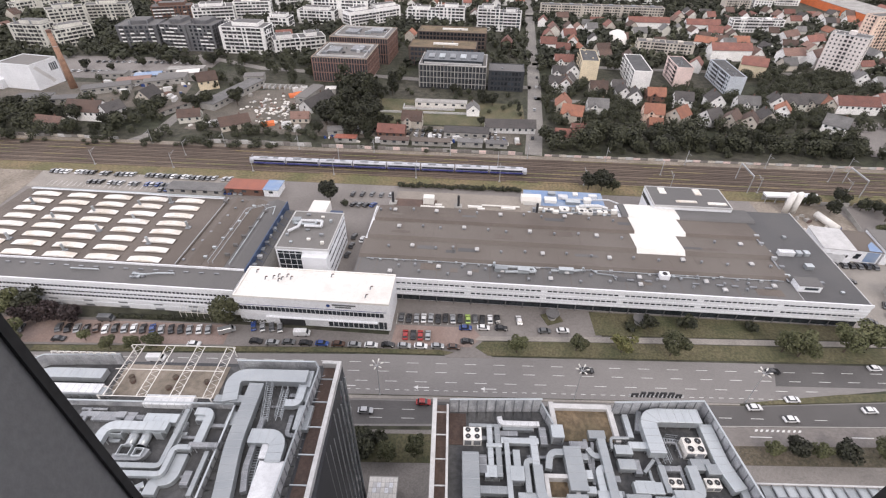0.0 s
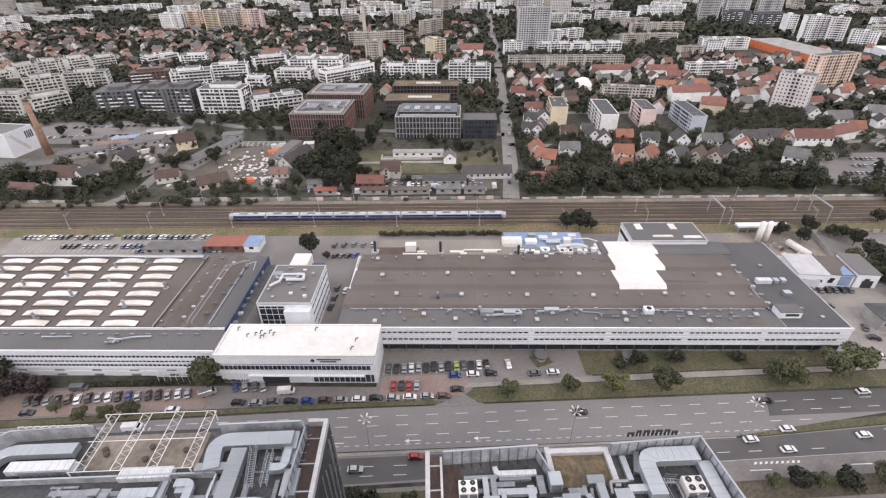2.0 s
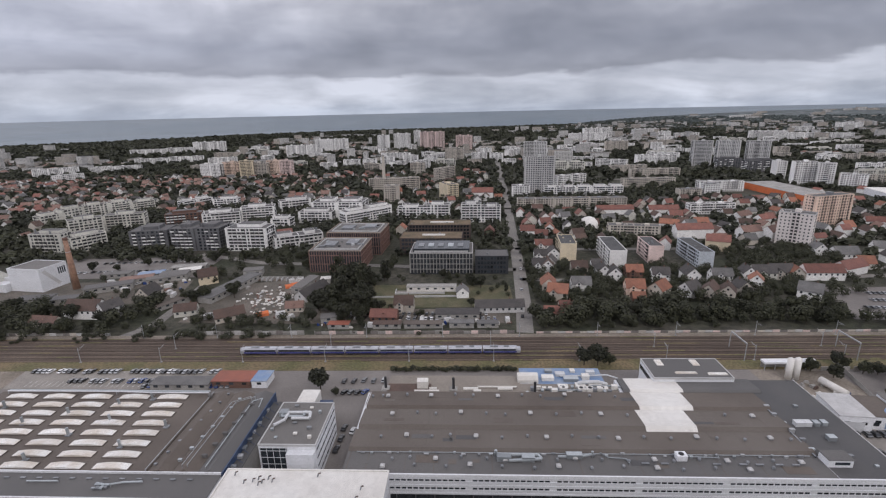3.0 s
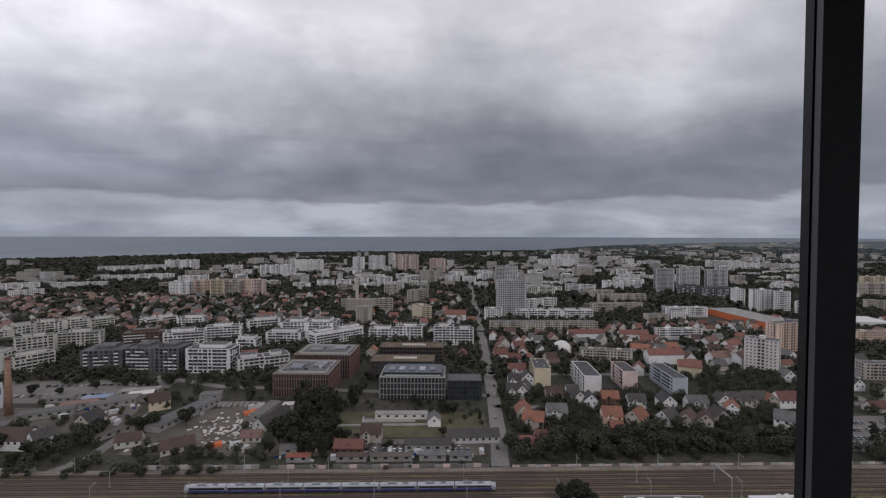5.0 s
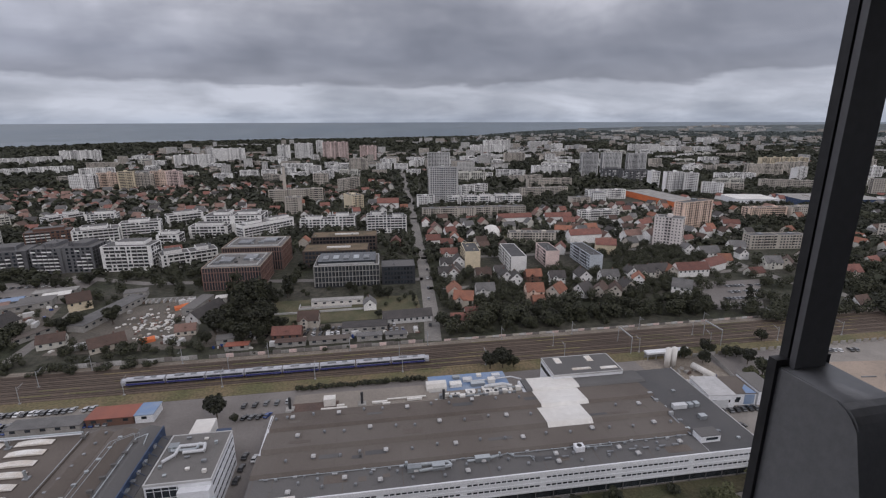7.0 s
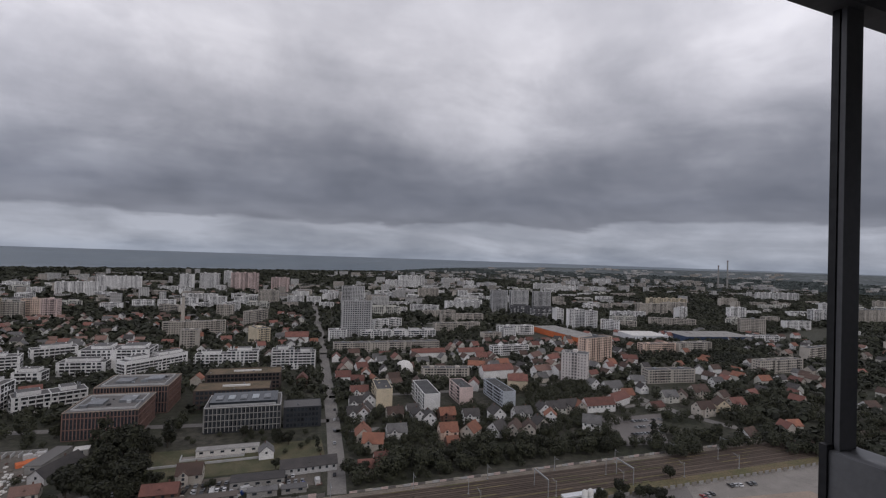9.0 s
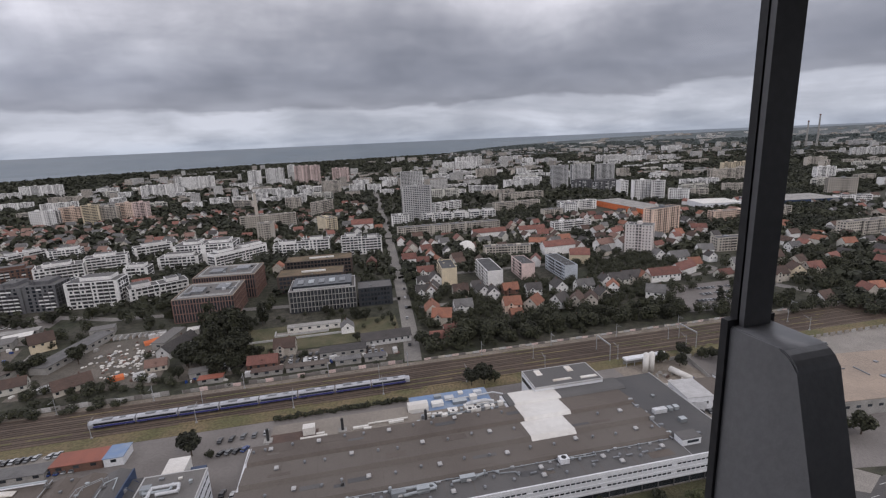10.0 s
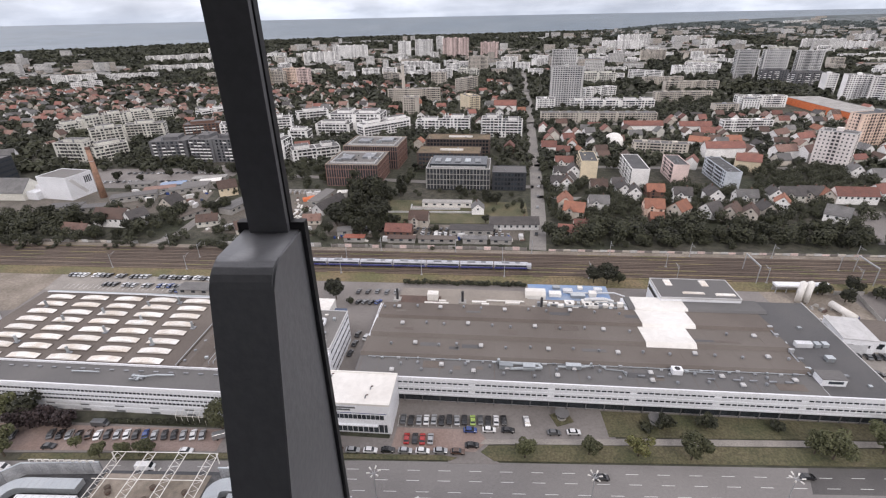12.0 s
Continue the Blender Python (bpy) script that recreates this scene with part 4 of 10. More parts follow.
KINDS = {
    "avenue": tree_kind("avenue", 7.5, 3.3, 2.2, 1700, 0.24, 3, "young broad-leaved avenue tree in the grass verge"),
    "avenue_b": tree_kind("avenue", 8.5, 3.9, 2.0, 1900, 0.26, 4, "broad-leaved avenue tree with an open crown"),
    "round": tree_kind("dark", 8.0, 4.2, 1.6, 900, 0.42, 5, "dark green garden tree"),
    "round_b": tree_kind("dark", 10.0, 4.6, 2.2, 900, 0.46, 6, "tall dark green garden tree"),
    "bush": tree_kind("dark", 3.6, 2.8, 0.4, 420, 0.36, 7, "dense round green garden shrub"),
    "poplar": tree_kind("dark", 17.0, 3.4, 2.0, 900, 0.50, 8, "slim tall dark green poplar"),
    "spruce": tree_kind("dark", 11.0, 2.2, 1.0, 520, 0.40, 9, "narrow dark green conifer tree", 0.6),
    "purple": tree_kind("purple", 8.0, 4.0, 1.6, 1100, 0.36, 10, "purple-leaved tree in front of the works"),
    "yellow": tree_kind("yellow", 7.0, 3.4, 1.8, 1300, 0.28, 11, "yellow-green tree in the verge"),
}
used_kinds = set()


def tree(kind, x, y, size=1.0, z=0.0):
    m = Matrix.Translation((x, y, z)) @ Matrix.Rotation((x * 3.7 + y * 1.3) % 6.28, 4, "Z") @ Matrix.Scale(size, 4)
    if kind not in used_kinds:  # the first one is the pattern itself
        used_kinds.add(kind)
        KINDS[kind].matrix_basis = m
        return KINDS[kind]
    ob = copy_thing(KINDS[kind], m)
    ob.matrix_basis = m
    return ob


# ---- cars ----
def car_kind(colour, van=False, far=False):
    thing = new("van" if van else "car")
    tagged(thing, f"{colour} {'delivery van' if van else 'passenger car'} on the asphalt", "van" if van else "car", "vehicles at the works")
    if van:
        side = [(-2.7, 0.35), (2.6, 0.35), (2.7, 0.9), (2.1, 1.15), (1.5, 2.2), (-2.6, 2.35), (-2.7, 2.2)]
        glass, top, w = [(1.55, 1.2), (2.12, 1.2), (1.6, 2.05), (1.0, 2.05)], None, 0.95
    else:
        side = [(-2.15, 0.32), (2.15, 0.30), (2.2, 0.62), (1.95, 0.82), (0.95, 0.95), (-1.55, 1.0), (-2.15, 0.92), (-2.2, 0.6)]
        glass, top, w = [(-1.75, 0.96), (1.15, 0.92), (0.35, 1.38), (-1.25, 1.42)], [(-1.28, 1.40), (0.42, 1.36), (0.25, 1.46), (-1.1, 1.49)], 0.88
    bm = bmesh.new()
    lo = [bm.verts.new((x, -w, z)) for x, z in side]
    hi = [bm.verts.new((x, w, z)) for x, z in side]
    bm.faces.new(lo)
    bm.faces.new(hi[::-1])
    for i in range(len(side)):
        j = (i + 1) % len(side)
        bm.faces.new((lo[i], hi[i], hi[j], lo[j]))
    bmesh.ops.bevel(bm, geom=bm.edges[:], offset=0.09, segments=1, affect="EDGES")
    if far:  # too small to tell its parts apart
        a = [bm.verts.new((x, -w + 0.1, z)) for x, z in glass]
        b = [bm.verts.new((x, w - 0.1, z)) for x, z in glass]
        for i in range(len(glass)):
            j = (i + 1) % len(glass)
            fc = bm.faces.new((a[i], b[i], b[j], a[j]))
            fc.material_index = 0 if i == 2 and not van else 1
        bm.faces.new(a).material_index = 1
        bm.faces.new(b[::-1]).material_index = 1
        one = part("van" if van else "car", bm, PAINT[colour])
        one.data.materials.append(CARGLASS)
        bpy.data.objects.remove(thing)
        return tagged(one, f"{colour} {'delivery van' if van else 'passenger car'} on the asphalt", "van" if van else "car", "vehicles at the works")
    part("body", bm, PAINT[colour], thing)
    Soup().prism(glass, "y", -w + (0.02 if van else 0.10), w - (0.02 if van else 0.10)).out("windows", CARGLASS, thing, "dark car glass")
    if top:
        Soup().prism(top, "y", -w + 0.16, w - 0.16).out("roof", PAINT[colour], thing)
    for x in (-1.35, 1.35):
        for y in (-w + 0.08, w - 0.08):
            Soup().beam((x, y - 0.1, 0.32), (x, y + 0.1, 0.32), 0.32, 10).out("wheel", RUBBER, thing)
    return thing


CARS = {}


def car(colour, x, y, yaw=0.0, z=0.1, van=False):
    m = pose(x, y, z, 0, 0, yaw)
    key = (colour, van, y > 180)
    if key not in CARS:
        CARS[key] = car_kind(colour, van, y > 180)
        CARS[key].matrix_basis = m
        return CARS[key]
    return copy_thing(CARS[key], m)

# ---- the works: long hall ----


def works_thing(name, u, v, label, category, z=0.0):
    return root(name, works(u, v, z), label, category)


HALL_H = 11.0
main_hall = works_thing("factory_hall", 0, 123.5, "long grey-roofed factory hall with a white banded front", "factory")
s = Soup()
s.prism([(0, 4.0), (0, HALL_H), (22, HALL_H - 0.1), (22, -0.5), (1.6, -0.5), (1.6, 4.0)], "x", -18, 140)
s.prism([(0, -0.5), (0, HALL_H), (22, HALL_H - 0.1), (22, -0.5)], "x", -33, -18)
s.box(-33, 22, -0.5, 140, 46, HALL_H - 0.4)
s.box(68, 46, -0.5, 140, 56, HALL_H - 0.4)
s.box(-26, 46, -0.5, 68, 54, 9.6)
s.box(-26, 54, -0.5, 29, 60.5, 9.6)
s.out("wall", WHITE, main_hall)
for k in range(26):  # posts of the recessed ground floor
    Soup().box(-16.0 + 6.1 * k, 0.7, -0.3, -15.75 + 6.1 * k, 0.95, 4.0).out("post", PLASTER["dark"], main_hall)
Soup().box(-18, 1.52, 0.2, 140, 1.6, 3.8).out("glazing", WINDOW, main_hall, "dark recessed ground floor")
# roof: three shallow sheds behind a flat front strip, with a low brown strip at the back
Soup().box(-33, 0.3, HALL_H - 0.1, 118.5, 10.5, HALL_H + 0.15).out("front_roof", FELT, main_hall)
Soup().prism([(10.5, HALL_H + 0.1), (11.5, HALL_H + 1.2), (22.0, HALL_H + 0.3), (22.0, HALL_H - 0.4), (10.5, HALL_H - 0.4)], "x", -33, 118.5).out("shed_roof", FELT_WARM, main_hall)
Soup().prism([(22.0, HALL_H + 0.25), (23.2, HALL_H + 1.5), (34.0, HALL_H + 0.4), (34.0, HALL_H - 0.4), (22.0, HALL_H - 0.4)], "x", -32, 118.5).out("shed_roof", FELT_WARM, main_hall)
Soup().prism([(34.0, HALL_H + 0.3), (35.0, HALL_H + 1.4), (46.0, HALL_H + 0.2), (46.0, HALL_H - 0.4), (34.0, HALL_H - 0.4)], "x", -31.5, 118.5).out("shed_roof", FELT_BROWN, main_hall)
Soup().prism([(46.0, HALL_H + 0.3), (47.0, HALL_H + 0.9), (56.0, HALL_H + 0.2), (56.0, HALL_H - 0.4), (46.0, HALL_H - 0.4)], "x", 69, 122).out("shed_roof", FELT, main_hall)
Soup().box(-26, 46.1, 9.5, 68, 54, 9.8).box(-26, 54.0, 9.5, 29, 60.4, 9.8).out("low_roof", FELT_SAND, main_hall)
Soup().box(-26, 46.2, 9.8, -8, 53.9, 9.84).out("rusty_patch", TILES["brown"], main_hall, "rusty brown roof patch")
Soup().box(118.8, 0.3, HALL_H - 0.2, 139.7, 55.5, HALL_H + 0.05).out("wing_roof", FELT_DARK, main_hall)
rim = Soup()
rim.box(-18, -0.15, HALL_H - 0.5, 140.2, 0.35, HALL_H + 0.45)
rim.out("parapet", WHITE, main_hall)
Soup().box(139.8, 0.35, HALL_H - 0.5, 140.1, 56, HALL_H + 0.2).out("edge_strip", COPING, main_hall)
# laps of the felt sheets
laps = Soup()
rng_lap = random.Random(6)
for y0, z0, y1, z1 in ((0.5, 0.15, 10.4, 0.15), (11.6, 1.19, 21.9, 0.31), (23.3, 1.49, 33.9, 0.41), (35.1, 1.39, 45.9, 0.21)):
    x = -32.0
    while x < 117:
        laps.prism([(y0, HALL_H + z0 - 0.05), (y1, HALL_H + z1 - 0.05), (y1, HALL_H + z1 + 0.03), (y0, HALL_H + z0 + 0.03)], "x", x, x + rng_lap.uniform(0.10, 0.22))
        x += rng_lap.choice((6.2, 9.3, 12.4, 18.6))
tagged(laps.out("felt_laps", FELT_BROWN, main_hall, "dark laps between the felt sheets"), kind="stuff")
# mended places of the felt
rng_felt = random.Random(31)
for k in range(26):
    x, band = rng_felt.uniform(-28, 108), rng_felt.choice(((1.0, 9.0, 0.16, 0.16), (12.5, 21.0, 1.12, 0.40), (24.0, 33.0, 1.44, 0.52), (36.0, 45.0, 1.30, 0.34)))
    q = rng_felt.uniform(0, 0.6)
    y0 = band[0] + (band[1] - band[0]) * q
    y1 = min(band[1], y0 + rng_felt.uniform(1.0, 4.0))
    z0, z1 = (band[2] + (band[3] - band[2]) * (y - band[0]) / (band[1] - band[0]) for y in (y0, y1))
    Soup().prism([(y0, HALL_H + z0 - 0.1), (y1, HALL_H + z1 - 0.1), (y1, HALL_H + z1 + 0.035), (y0, HALL_H + z0 + 0.035)], "x", x, x + rng_felt.uniform(1.0, 9.0)).out("felt_patch", rng_felt.choice((FELT, FELT_WARM, FELT_BROWN, FELT_DARK)), main_hall)
patch = Soup()
patch.prism([(46.0, HALL_H + 0.42), (47.0, HALL_H + 1.02), (56.1, HALL_H + 0.32), (56.1, HALL_H + 0.2), (46.0, HALL_H + 0.2)], "x", 71.5, 92.0)
patch.out("new_roof", MEMBRANE, main_hall, "new white roof sheet")
Soup().prism([(34.0, HALL_H + 0.42), (35.0, HALL_H + 1.52), (46.0, HALL_H + 0.32), (46.0, HALL_H + 0.1), (34.0, HALL_H + 0.2)], "x", 71.0, 90.5).out("new_roof", MEMBRANE, main_hall, "new white roof sheet")
Soup().prism([(21.6, HALL_H + 0.37), (23.2, HALL_H + 1.62), (34.0, HALL_H + 0.52), (34.0, HALL_H + 0.2), (21.6, HALL_H + 0.2)], "x", 69.0, 86.5).out("new_roof", MEMBRANE, main_hall, "new white roof sheet")
# windows of the front: two rows of single dark panes between white bands
pane = Soup().box(-0.72, -0.04, 0, 0.72, 0.04, 0.62)
first = None
for row in (5.95, 8.95):
    for k in range(84):
        if k % 14 == 13:
            continue
        m = Matrix.Translation((-17.0 + 1.86 * k, -0.01, row))
        if first is None:
            first = pane.out("window", WINDOW, main_hall)
            first.matrix_basis = m
        else:
            shared("window", first, main_hall, m)
bands = Soup()
for z0, z1 in ((4.0, 4.6), (5.2, 5.9), (6.95, 7.6), (8.2, 9.0), (10.0, 10.5)):
    bands.box(-18, -0.16, z0, 140, -0.02, z1)
bands.out("band", CLAD, main_hall, "white horizontal cladding bands")


def roof_vent(u, v, z, kind=0):
    """A small roof ventilator."""
    thing = works_thing("roof_vent", u, v, "small grey roof ventilator on felt", "ventilator", z)
    if kind == 0:
        Soup().beam((0, 0, 0), (0, 0, 0.7), 0.35, 8).out("neck", GALV_DULL, thing)
        Soup().beam((0, 0, 0.65), (0, 0, 1.05), 0.58, 10, 0.4).out("cap", GALV_DULL, thing)
    else:
        Soup().box(-0.6, -0.6, 0, 0.6, 0.6, 0.7).out("curb", GALV_DULL, thing)
        Soup().box(-0.8, -0.8, 0.7, 0.8, 0.8, 1.15, 0.3).out("cap", COPING, thing)
    return thing


vents = [roof_vent(-28, 123.5 + 41, HALL_H + 0.7, 0), roof_vent(-22, 123.5 + 41.3, HALL_H + 0.7, 1)]
for row, (v, z, gap, n) in enumerate(((41.5, 0.72, 8.8, 11), (29.6, 0.85, 8.6, 16), (16.8, 0.7, 8.1, 18), (6.5, 0.15, 7.6, 18), (3.0, 0.15, 9.4, 14))):
    for k in range(n):
        u = -24 + gap * k + (row * 3.3) % 5 + ((k * 37 + row * 11) % 7) * 0.35
        if 68 < u < 92 and v > 20 or u > 116:
            continue
        copy_thing(vents[(k * 5 + row) % 3 == 1], works(u, 123.5 + v + ((k * 13) % 5) * 0.3, HALL_H + z))


def pipe_run(name, points, radius, material, label, category="duct", u=0.0, v=0.0, z=0.0, feet=True):
    """A bent round duct through points in the grid of the works."""
    thing = works_thing(name, u, v, label, category, z)
    s = Soup()
    for p, q in zip(points, points[1:]):
        s.beam(p, q, radius, 8)
    s.out("pipe", material, thing)
    if feet:
        for p in points:
            Soup().box(p[0] - 0.1, p[1] - 0.1, 0, p[0] + 0.1, p[1] + 0.1, max(p[2], 0.15)).out("foot", STEEL, thing)
    return thing


def box_unit(u, v, z, w, d, h, label="grey ventilation unit on the roof", material=None, fans=0, turn=0.0):
    """A rooftop machine: casing, base rails, cap and fans."""
    if w < 2.0 and not fans:  # a small closed box is one sheet-metal body
        thing = Soup().box(0, 0, 0.1, w, d, h).box(-0.06, -0.06, h, w + 0.06, d + 0.06, h + 0.08).box(0.1, 0.1, 0, w - 0.1, d - 0.1, 0.1).out("roof_unit", material or GALV)
        thing.matrix_world = works(u, v, z, turn)
        return tagged(thing, label, "ventilation unit")
    thing = root("roof_unit", works(u, v, z, turn), label, "ventilation unit")
    Soup().box(0, 0, 0.2, w, d, h).out("casing", material or GALV, thing)
    Soup().box(0, 0.15, 0, w, 0.3, 0.2).box(0, d - 0.3, 0, w, d - 0.15, 0.2).out("base_rails", STEEL, thing)
    Soup().box(-0.06, -0.06, h, w + 0.06, d + 0.06, h + 0.08).out("lid", material or GALV, thing)
    if fans:
        n = max(1, int(round(math.sqrt(fans))))
        for i in range(fans):
            cx, cy = (i % n + 0.5) * w / n, (i // n + 0.5) * d / max(1, fans // n)
            r = min(w / n, d / max(1, fans // n)) * 0.36
            Soup().beam((cx, cy, h + 0.08), (cx, cy, h + 0.2), r, 14).out("fan", DARK, thing, "round dark fan grille")
    return thing


pipe_run("roof_duct", [(16, 8.5, 2.6), (16, 8.5, 0.8), (16, 8.5, 1.2), (21, 8.2, 1.2), (29.5, 8.0, 1.4), (30.5, 6.4, 1.2), (20, 6.0, 0.7)], 0.5, GALV, "bent galvanised extract duct on the roof", v=123.5, z=HALL_H + 0.15)
box_unit(16.5, 129.6, HALL_H + 0.15, 4.5, 1.8, 1.8)
box_unit(24.5, 129.4, HALL_H + 0.15, 4.0, 1.8, 1.9)
pipe_run("roof_duct", [(36, 8.0, 0.8), (44, 8.3, 0.9), (47, 8.6, 1.4), (47, 8.6, 2.4)], 0.4, GALV, "bent galvanised extract duct on the roof", v=123.5, z=HALL_H + 0.15)
box_unit(39, 131.0, HALL_H + 0.15, 5.0, 1.7, 1.7)
pipe_run("roof_duct", [(50, 10.2, 0.6), (52, 8.2, 0.5), (57.5, 7.6, 0.5), (58, 5.5, 0.5)], 0.22, GALV, "thin bent pipe on the roof", v=123.5, z=HALL_H + 0.15)
box_unit(73.5, 130.6, HALL_H + 0.15, 3.2, 2.4, 2.0, fans=1, material=WHITE)
pipe_run("roof_duct", [(76.5, 9.0, 0.5), (87, 8.6, 0.5), (87, 10.4, 0.5)], 0.2, GALV, "thin bent pipe on the roof", v=123.5, z=HALL_H + 0.15)
for u in (62, 68, 84, 92, 97, 103, 108):
    box_unit(u, 129.0, HALL_H + 0.15, 2.2, 0.5, 0.5, "low flat duct on the felt roof", GALV_DULL)
for u, v, w, d, h in ((54, 171.0, 2.4, 2.2, 1.8), (57.5, 171.0, 2.4, 2.2, 1.8), (62, 172, 4, 2, 1.4), (47, 172.5, 3, 1.6, 1.2), (40, 173, 4, 1.2, 1.0)):
    box_unit(u, v, 9.8, w, d, h, "white cooler on the low back roof", MEMBRANE, fans=1)
for k in range(30):
    box_unit(40 + 0.9 * k, 169.7, 9.8, 0.7, 0.35, 0.5, "small upstand along the roof edge", GALV_DULL) if k % 2 else None
for k in range(18):
    u = 33 + 2.05 * k
    box_unit(u, 170.2 + (k * 7 % 5) * 0.7, 9.84, 1.0 + (k % 3) * 0.6, 0.8 + (k % 2) * 0.7, 0.8 + (k * 3 % 4) * 0.35, "small grey machine on the low back roof", (GALV, GALV_DULL, MEMBRANE)[k % 3])
pipe_run("roof_duct", [(34, 171, 0.7), (44, 171.5, 0.9), (52, 174.5, 1.1), (60, 174.3, 1.1), (66, 172.5, 0.8)], 0.4, GALV, "grey pipe among the machines on the low roof", z=9.84)
pipe_run("roof_duct", [(46, 176, 2.2), (48, 176, 2.6), (54, 176.5, 2.6), (58, 176.8, 1.2)], 0.7, GALV_PALE, "thick pale duct behind the hall", z=9.0)
pipe_run("roof_duct", [(-30, 10.0, 0.35), (116, 10.0, 0.35)], 0.12, GALV, "long thin conduit across the felt roof", v=123.5, z=HALL_H + 0.15, feet=False)
rng_box = random.Random(12)
for k in range(34):
    u = -28 + 4.25 * k + rng_box.uniform(-1, 1)
    box_unit(u, 133.0 + rng_box.uniform(-0.9, 0.3), HALL_H + 0.15, rng_box.uniform(0.5, 1.8), 0.5, rng_box.uniform(0.35, 0.8), "small junction box on the conduit of the roof", (GALV_DULL, GALV, STEEL)[k % 3])
# stair house on the wing
stair = works_thing("roof_house", 117.0, 129.0, "white roof house with a window on the wing", "roof house", HALL_H)
Soup().box(1.5, 0, 0, 9.0, 4.4, 2.6).out("wall", WHITE, stair)
Soup().box(1.3, -0.2, 2.6, 9.2, 4.6, 2.8).out("roof", FELT, stair)
Soup().box(3.5, -0.05, 0.9, 8, 0.02, 1.9).out("window", WINDOW, stair)
dividing = works_thing("roof_wall", 117.6, 133.0, "low felt-covered wall along a roof step", "wall", HALL_H)
Soup().box(0, 0, 0, 0.4, 28, 0.7).out("wall", DARKFELT, dividing)
Soup().box(-0.1, 0, 0.7, 0.5, 28, 0.8).out("coping", GALV_DULL, dividing)
box_unit(122.5, 148.6, HALL_H, 5.5, 2.0, 1.8, "long pale ventilation unit on the wing roof", GALV_PALE)
box_unit(129.2, 149.0, HALL_H, 1.8, 2.0, 1.4)
box_unit(132, 149.2, HALL_H, 1.8, 2.0, 1.4)
box_unit(127, 133.5, HALL_H, 3.0, 1.0, 0.6, "low flat machine on the wing roof", GALV_DULL)
box_unit(133, 129.0, HALL_H, 1.0, 0.8, 0.6)
box_unit(130, 160.0, HALL_H, 1.2, 1.2, 0.8)
for k in range(6):
    box_unit(118.2 + 0.3 * (k % 2), 136.0 + 4.6 * k, HALL_H + 0.1, 1.6, 0.9, 0.9 + 0.3 * (k % 3), "grey machine along the roof step", (GALV, GALV_DULL, STEEL)[k % 3])
box_unit(128, 141.0, HALL_H, 2.5, 2.0, 1.6)

# tall annex with rooflights
annex = works_thing("annex", 86, 177, "tall grey annex with rooflight strips", "factory annex")
Soup().box(0, 0, -0.5, 32, 16, 13).out("wall", WHITE, annex)
Soup().box(0.3, 0.3, 12.9, 31.7, 15.7, 13.15).out("roof", FELT, annex)
ar = Soup()
for a in ((-0.1, -0.1, 32.1, 0.3), (-0.1, 15.7, 32.1, 16.1), (-0.1, 0.3, 0.3, 15.7), (31.7, 0.3, 32.1, 15.7)):
    ar.box(a[0], a[1], 12.6, a[2], a[3], 13.3)
ar.out("parapet", COPING, annex)
for a in ((5, 10, 8, 15), (20, 10, 23, 15), (10, 3.2, 19, 4.8), (23, 2.4, 31, 4.2)):
    Soup().box(a[0], a[1], 13.1, a[2], a[3], 13.5, 0.15).out("rooflight", SKYLIGHT, annex)
for k in range(9):
    ob = new("window", window_mesh(1.5, 2.0))
    ob.parent = annex
    ob.matrix_basis = Matrix.Translation((0, 1.5 + 1.65 * k, 9.0)) @ Matrix.Rotation(radians(-90), 4, "Z")

# low back yard plant: blue-roofed shed, white tanks, chimneys
hall("shed", *works(33, 178).translation[:2], 34, 13, 9.0, -3, WHITE, BLUE_ROOF, "low shed with a bright blue roof")
tank = works_thing("tank", 31, 178.5, "white rounded tank beside a blue roof", "tank")
Soup().prism([(0, 0), (4.5, 0), (4.5, 11.0), (3.6, 12.6), (0.9, 12.6), (0, 11.0)], "x", 0, 8.5).out("body", MEMBRANE, tank)
for u, v, w, d, h in ((54, 174.6, 4, 3, 10.6), (59.5, 174.8, 5, 3.0, 10.8), (47, 174.9, 4, 2.5, 10.0)):
    box_unit(u, v, 0, w, d, h, "white plant unit behind the hall", MEMBRANE)
for u, v, w, d, h, m in ((41.5, 180.5, 5.0, 3.0, 1.6, MEMBRANE), (48.0, 184.0, 4.0, 2.6, 1.3, GALV_PALE), (50.5, 180.0, 6.0, 2.2, 1.5, GALV), (58.5, 181.5, 3.0, 2.6, 1.9, MEMBRANE), (44.0, 187.0, 3.0, 2.0, 1.2, GALV), (61.5, 186.0, 3.5, 2.0, 1.3, GALV_PALE), (55.0, 187.5, 2.0, 2.0, 1.0, MEMBRANE)):
    box_unit(u, v, 9.15, w, d, h, "pale plant unit on the blue roof", m)
pipe_run("roof_duct", [(40, 183.5, 0.7), (52, 183.5, 0.9), (60, 184.2, 0.9), (64, 182.0, 0.6)], 0.3, GALV_PALE, "pale pipe across the blue roof", z=9.2)
for u, v in ((4, 173.5), (-24, 174), (36.5, 170.5)):
    stack = works_thing("flue", u, v, "dark steel flue behind the hall", "flue")
    Soup().beam((0, 0, 0), (0, 0, 15.0), 0.55, 10).out("pipe", DARK, stack)
    Soup().beam((-0.4, 0, 10.6), (-0.4, 0, 14.0), 0.2, 6).out("ladder", STEEL, stack)
    Soup().box(-1.6, -1.6, 0, 1.6, 1.6, 10.2).out("base", CONCRETE, stack)
box_unit(-11, 173.5, 9.8, 4.5, 3.2, 3.2, "white plant unit behind the hall", MEMBRANE)
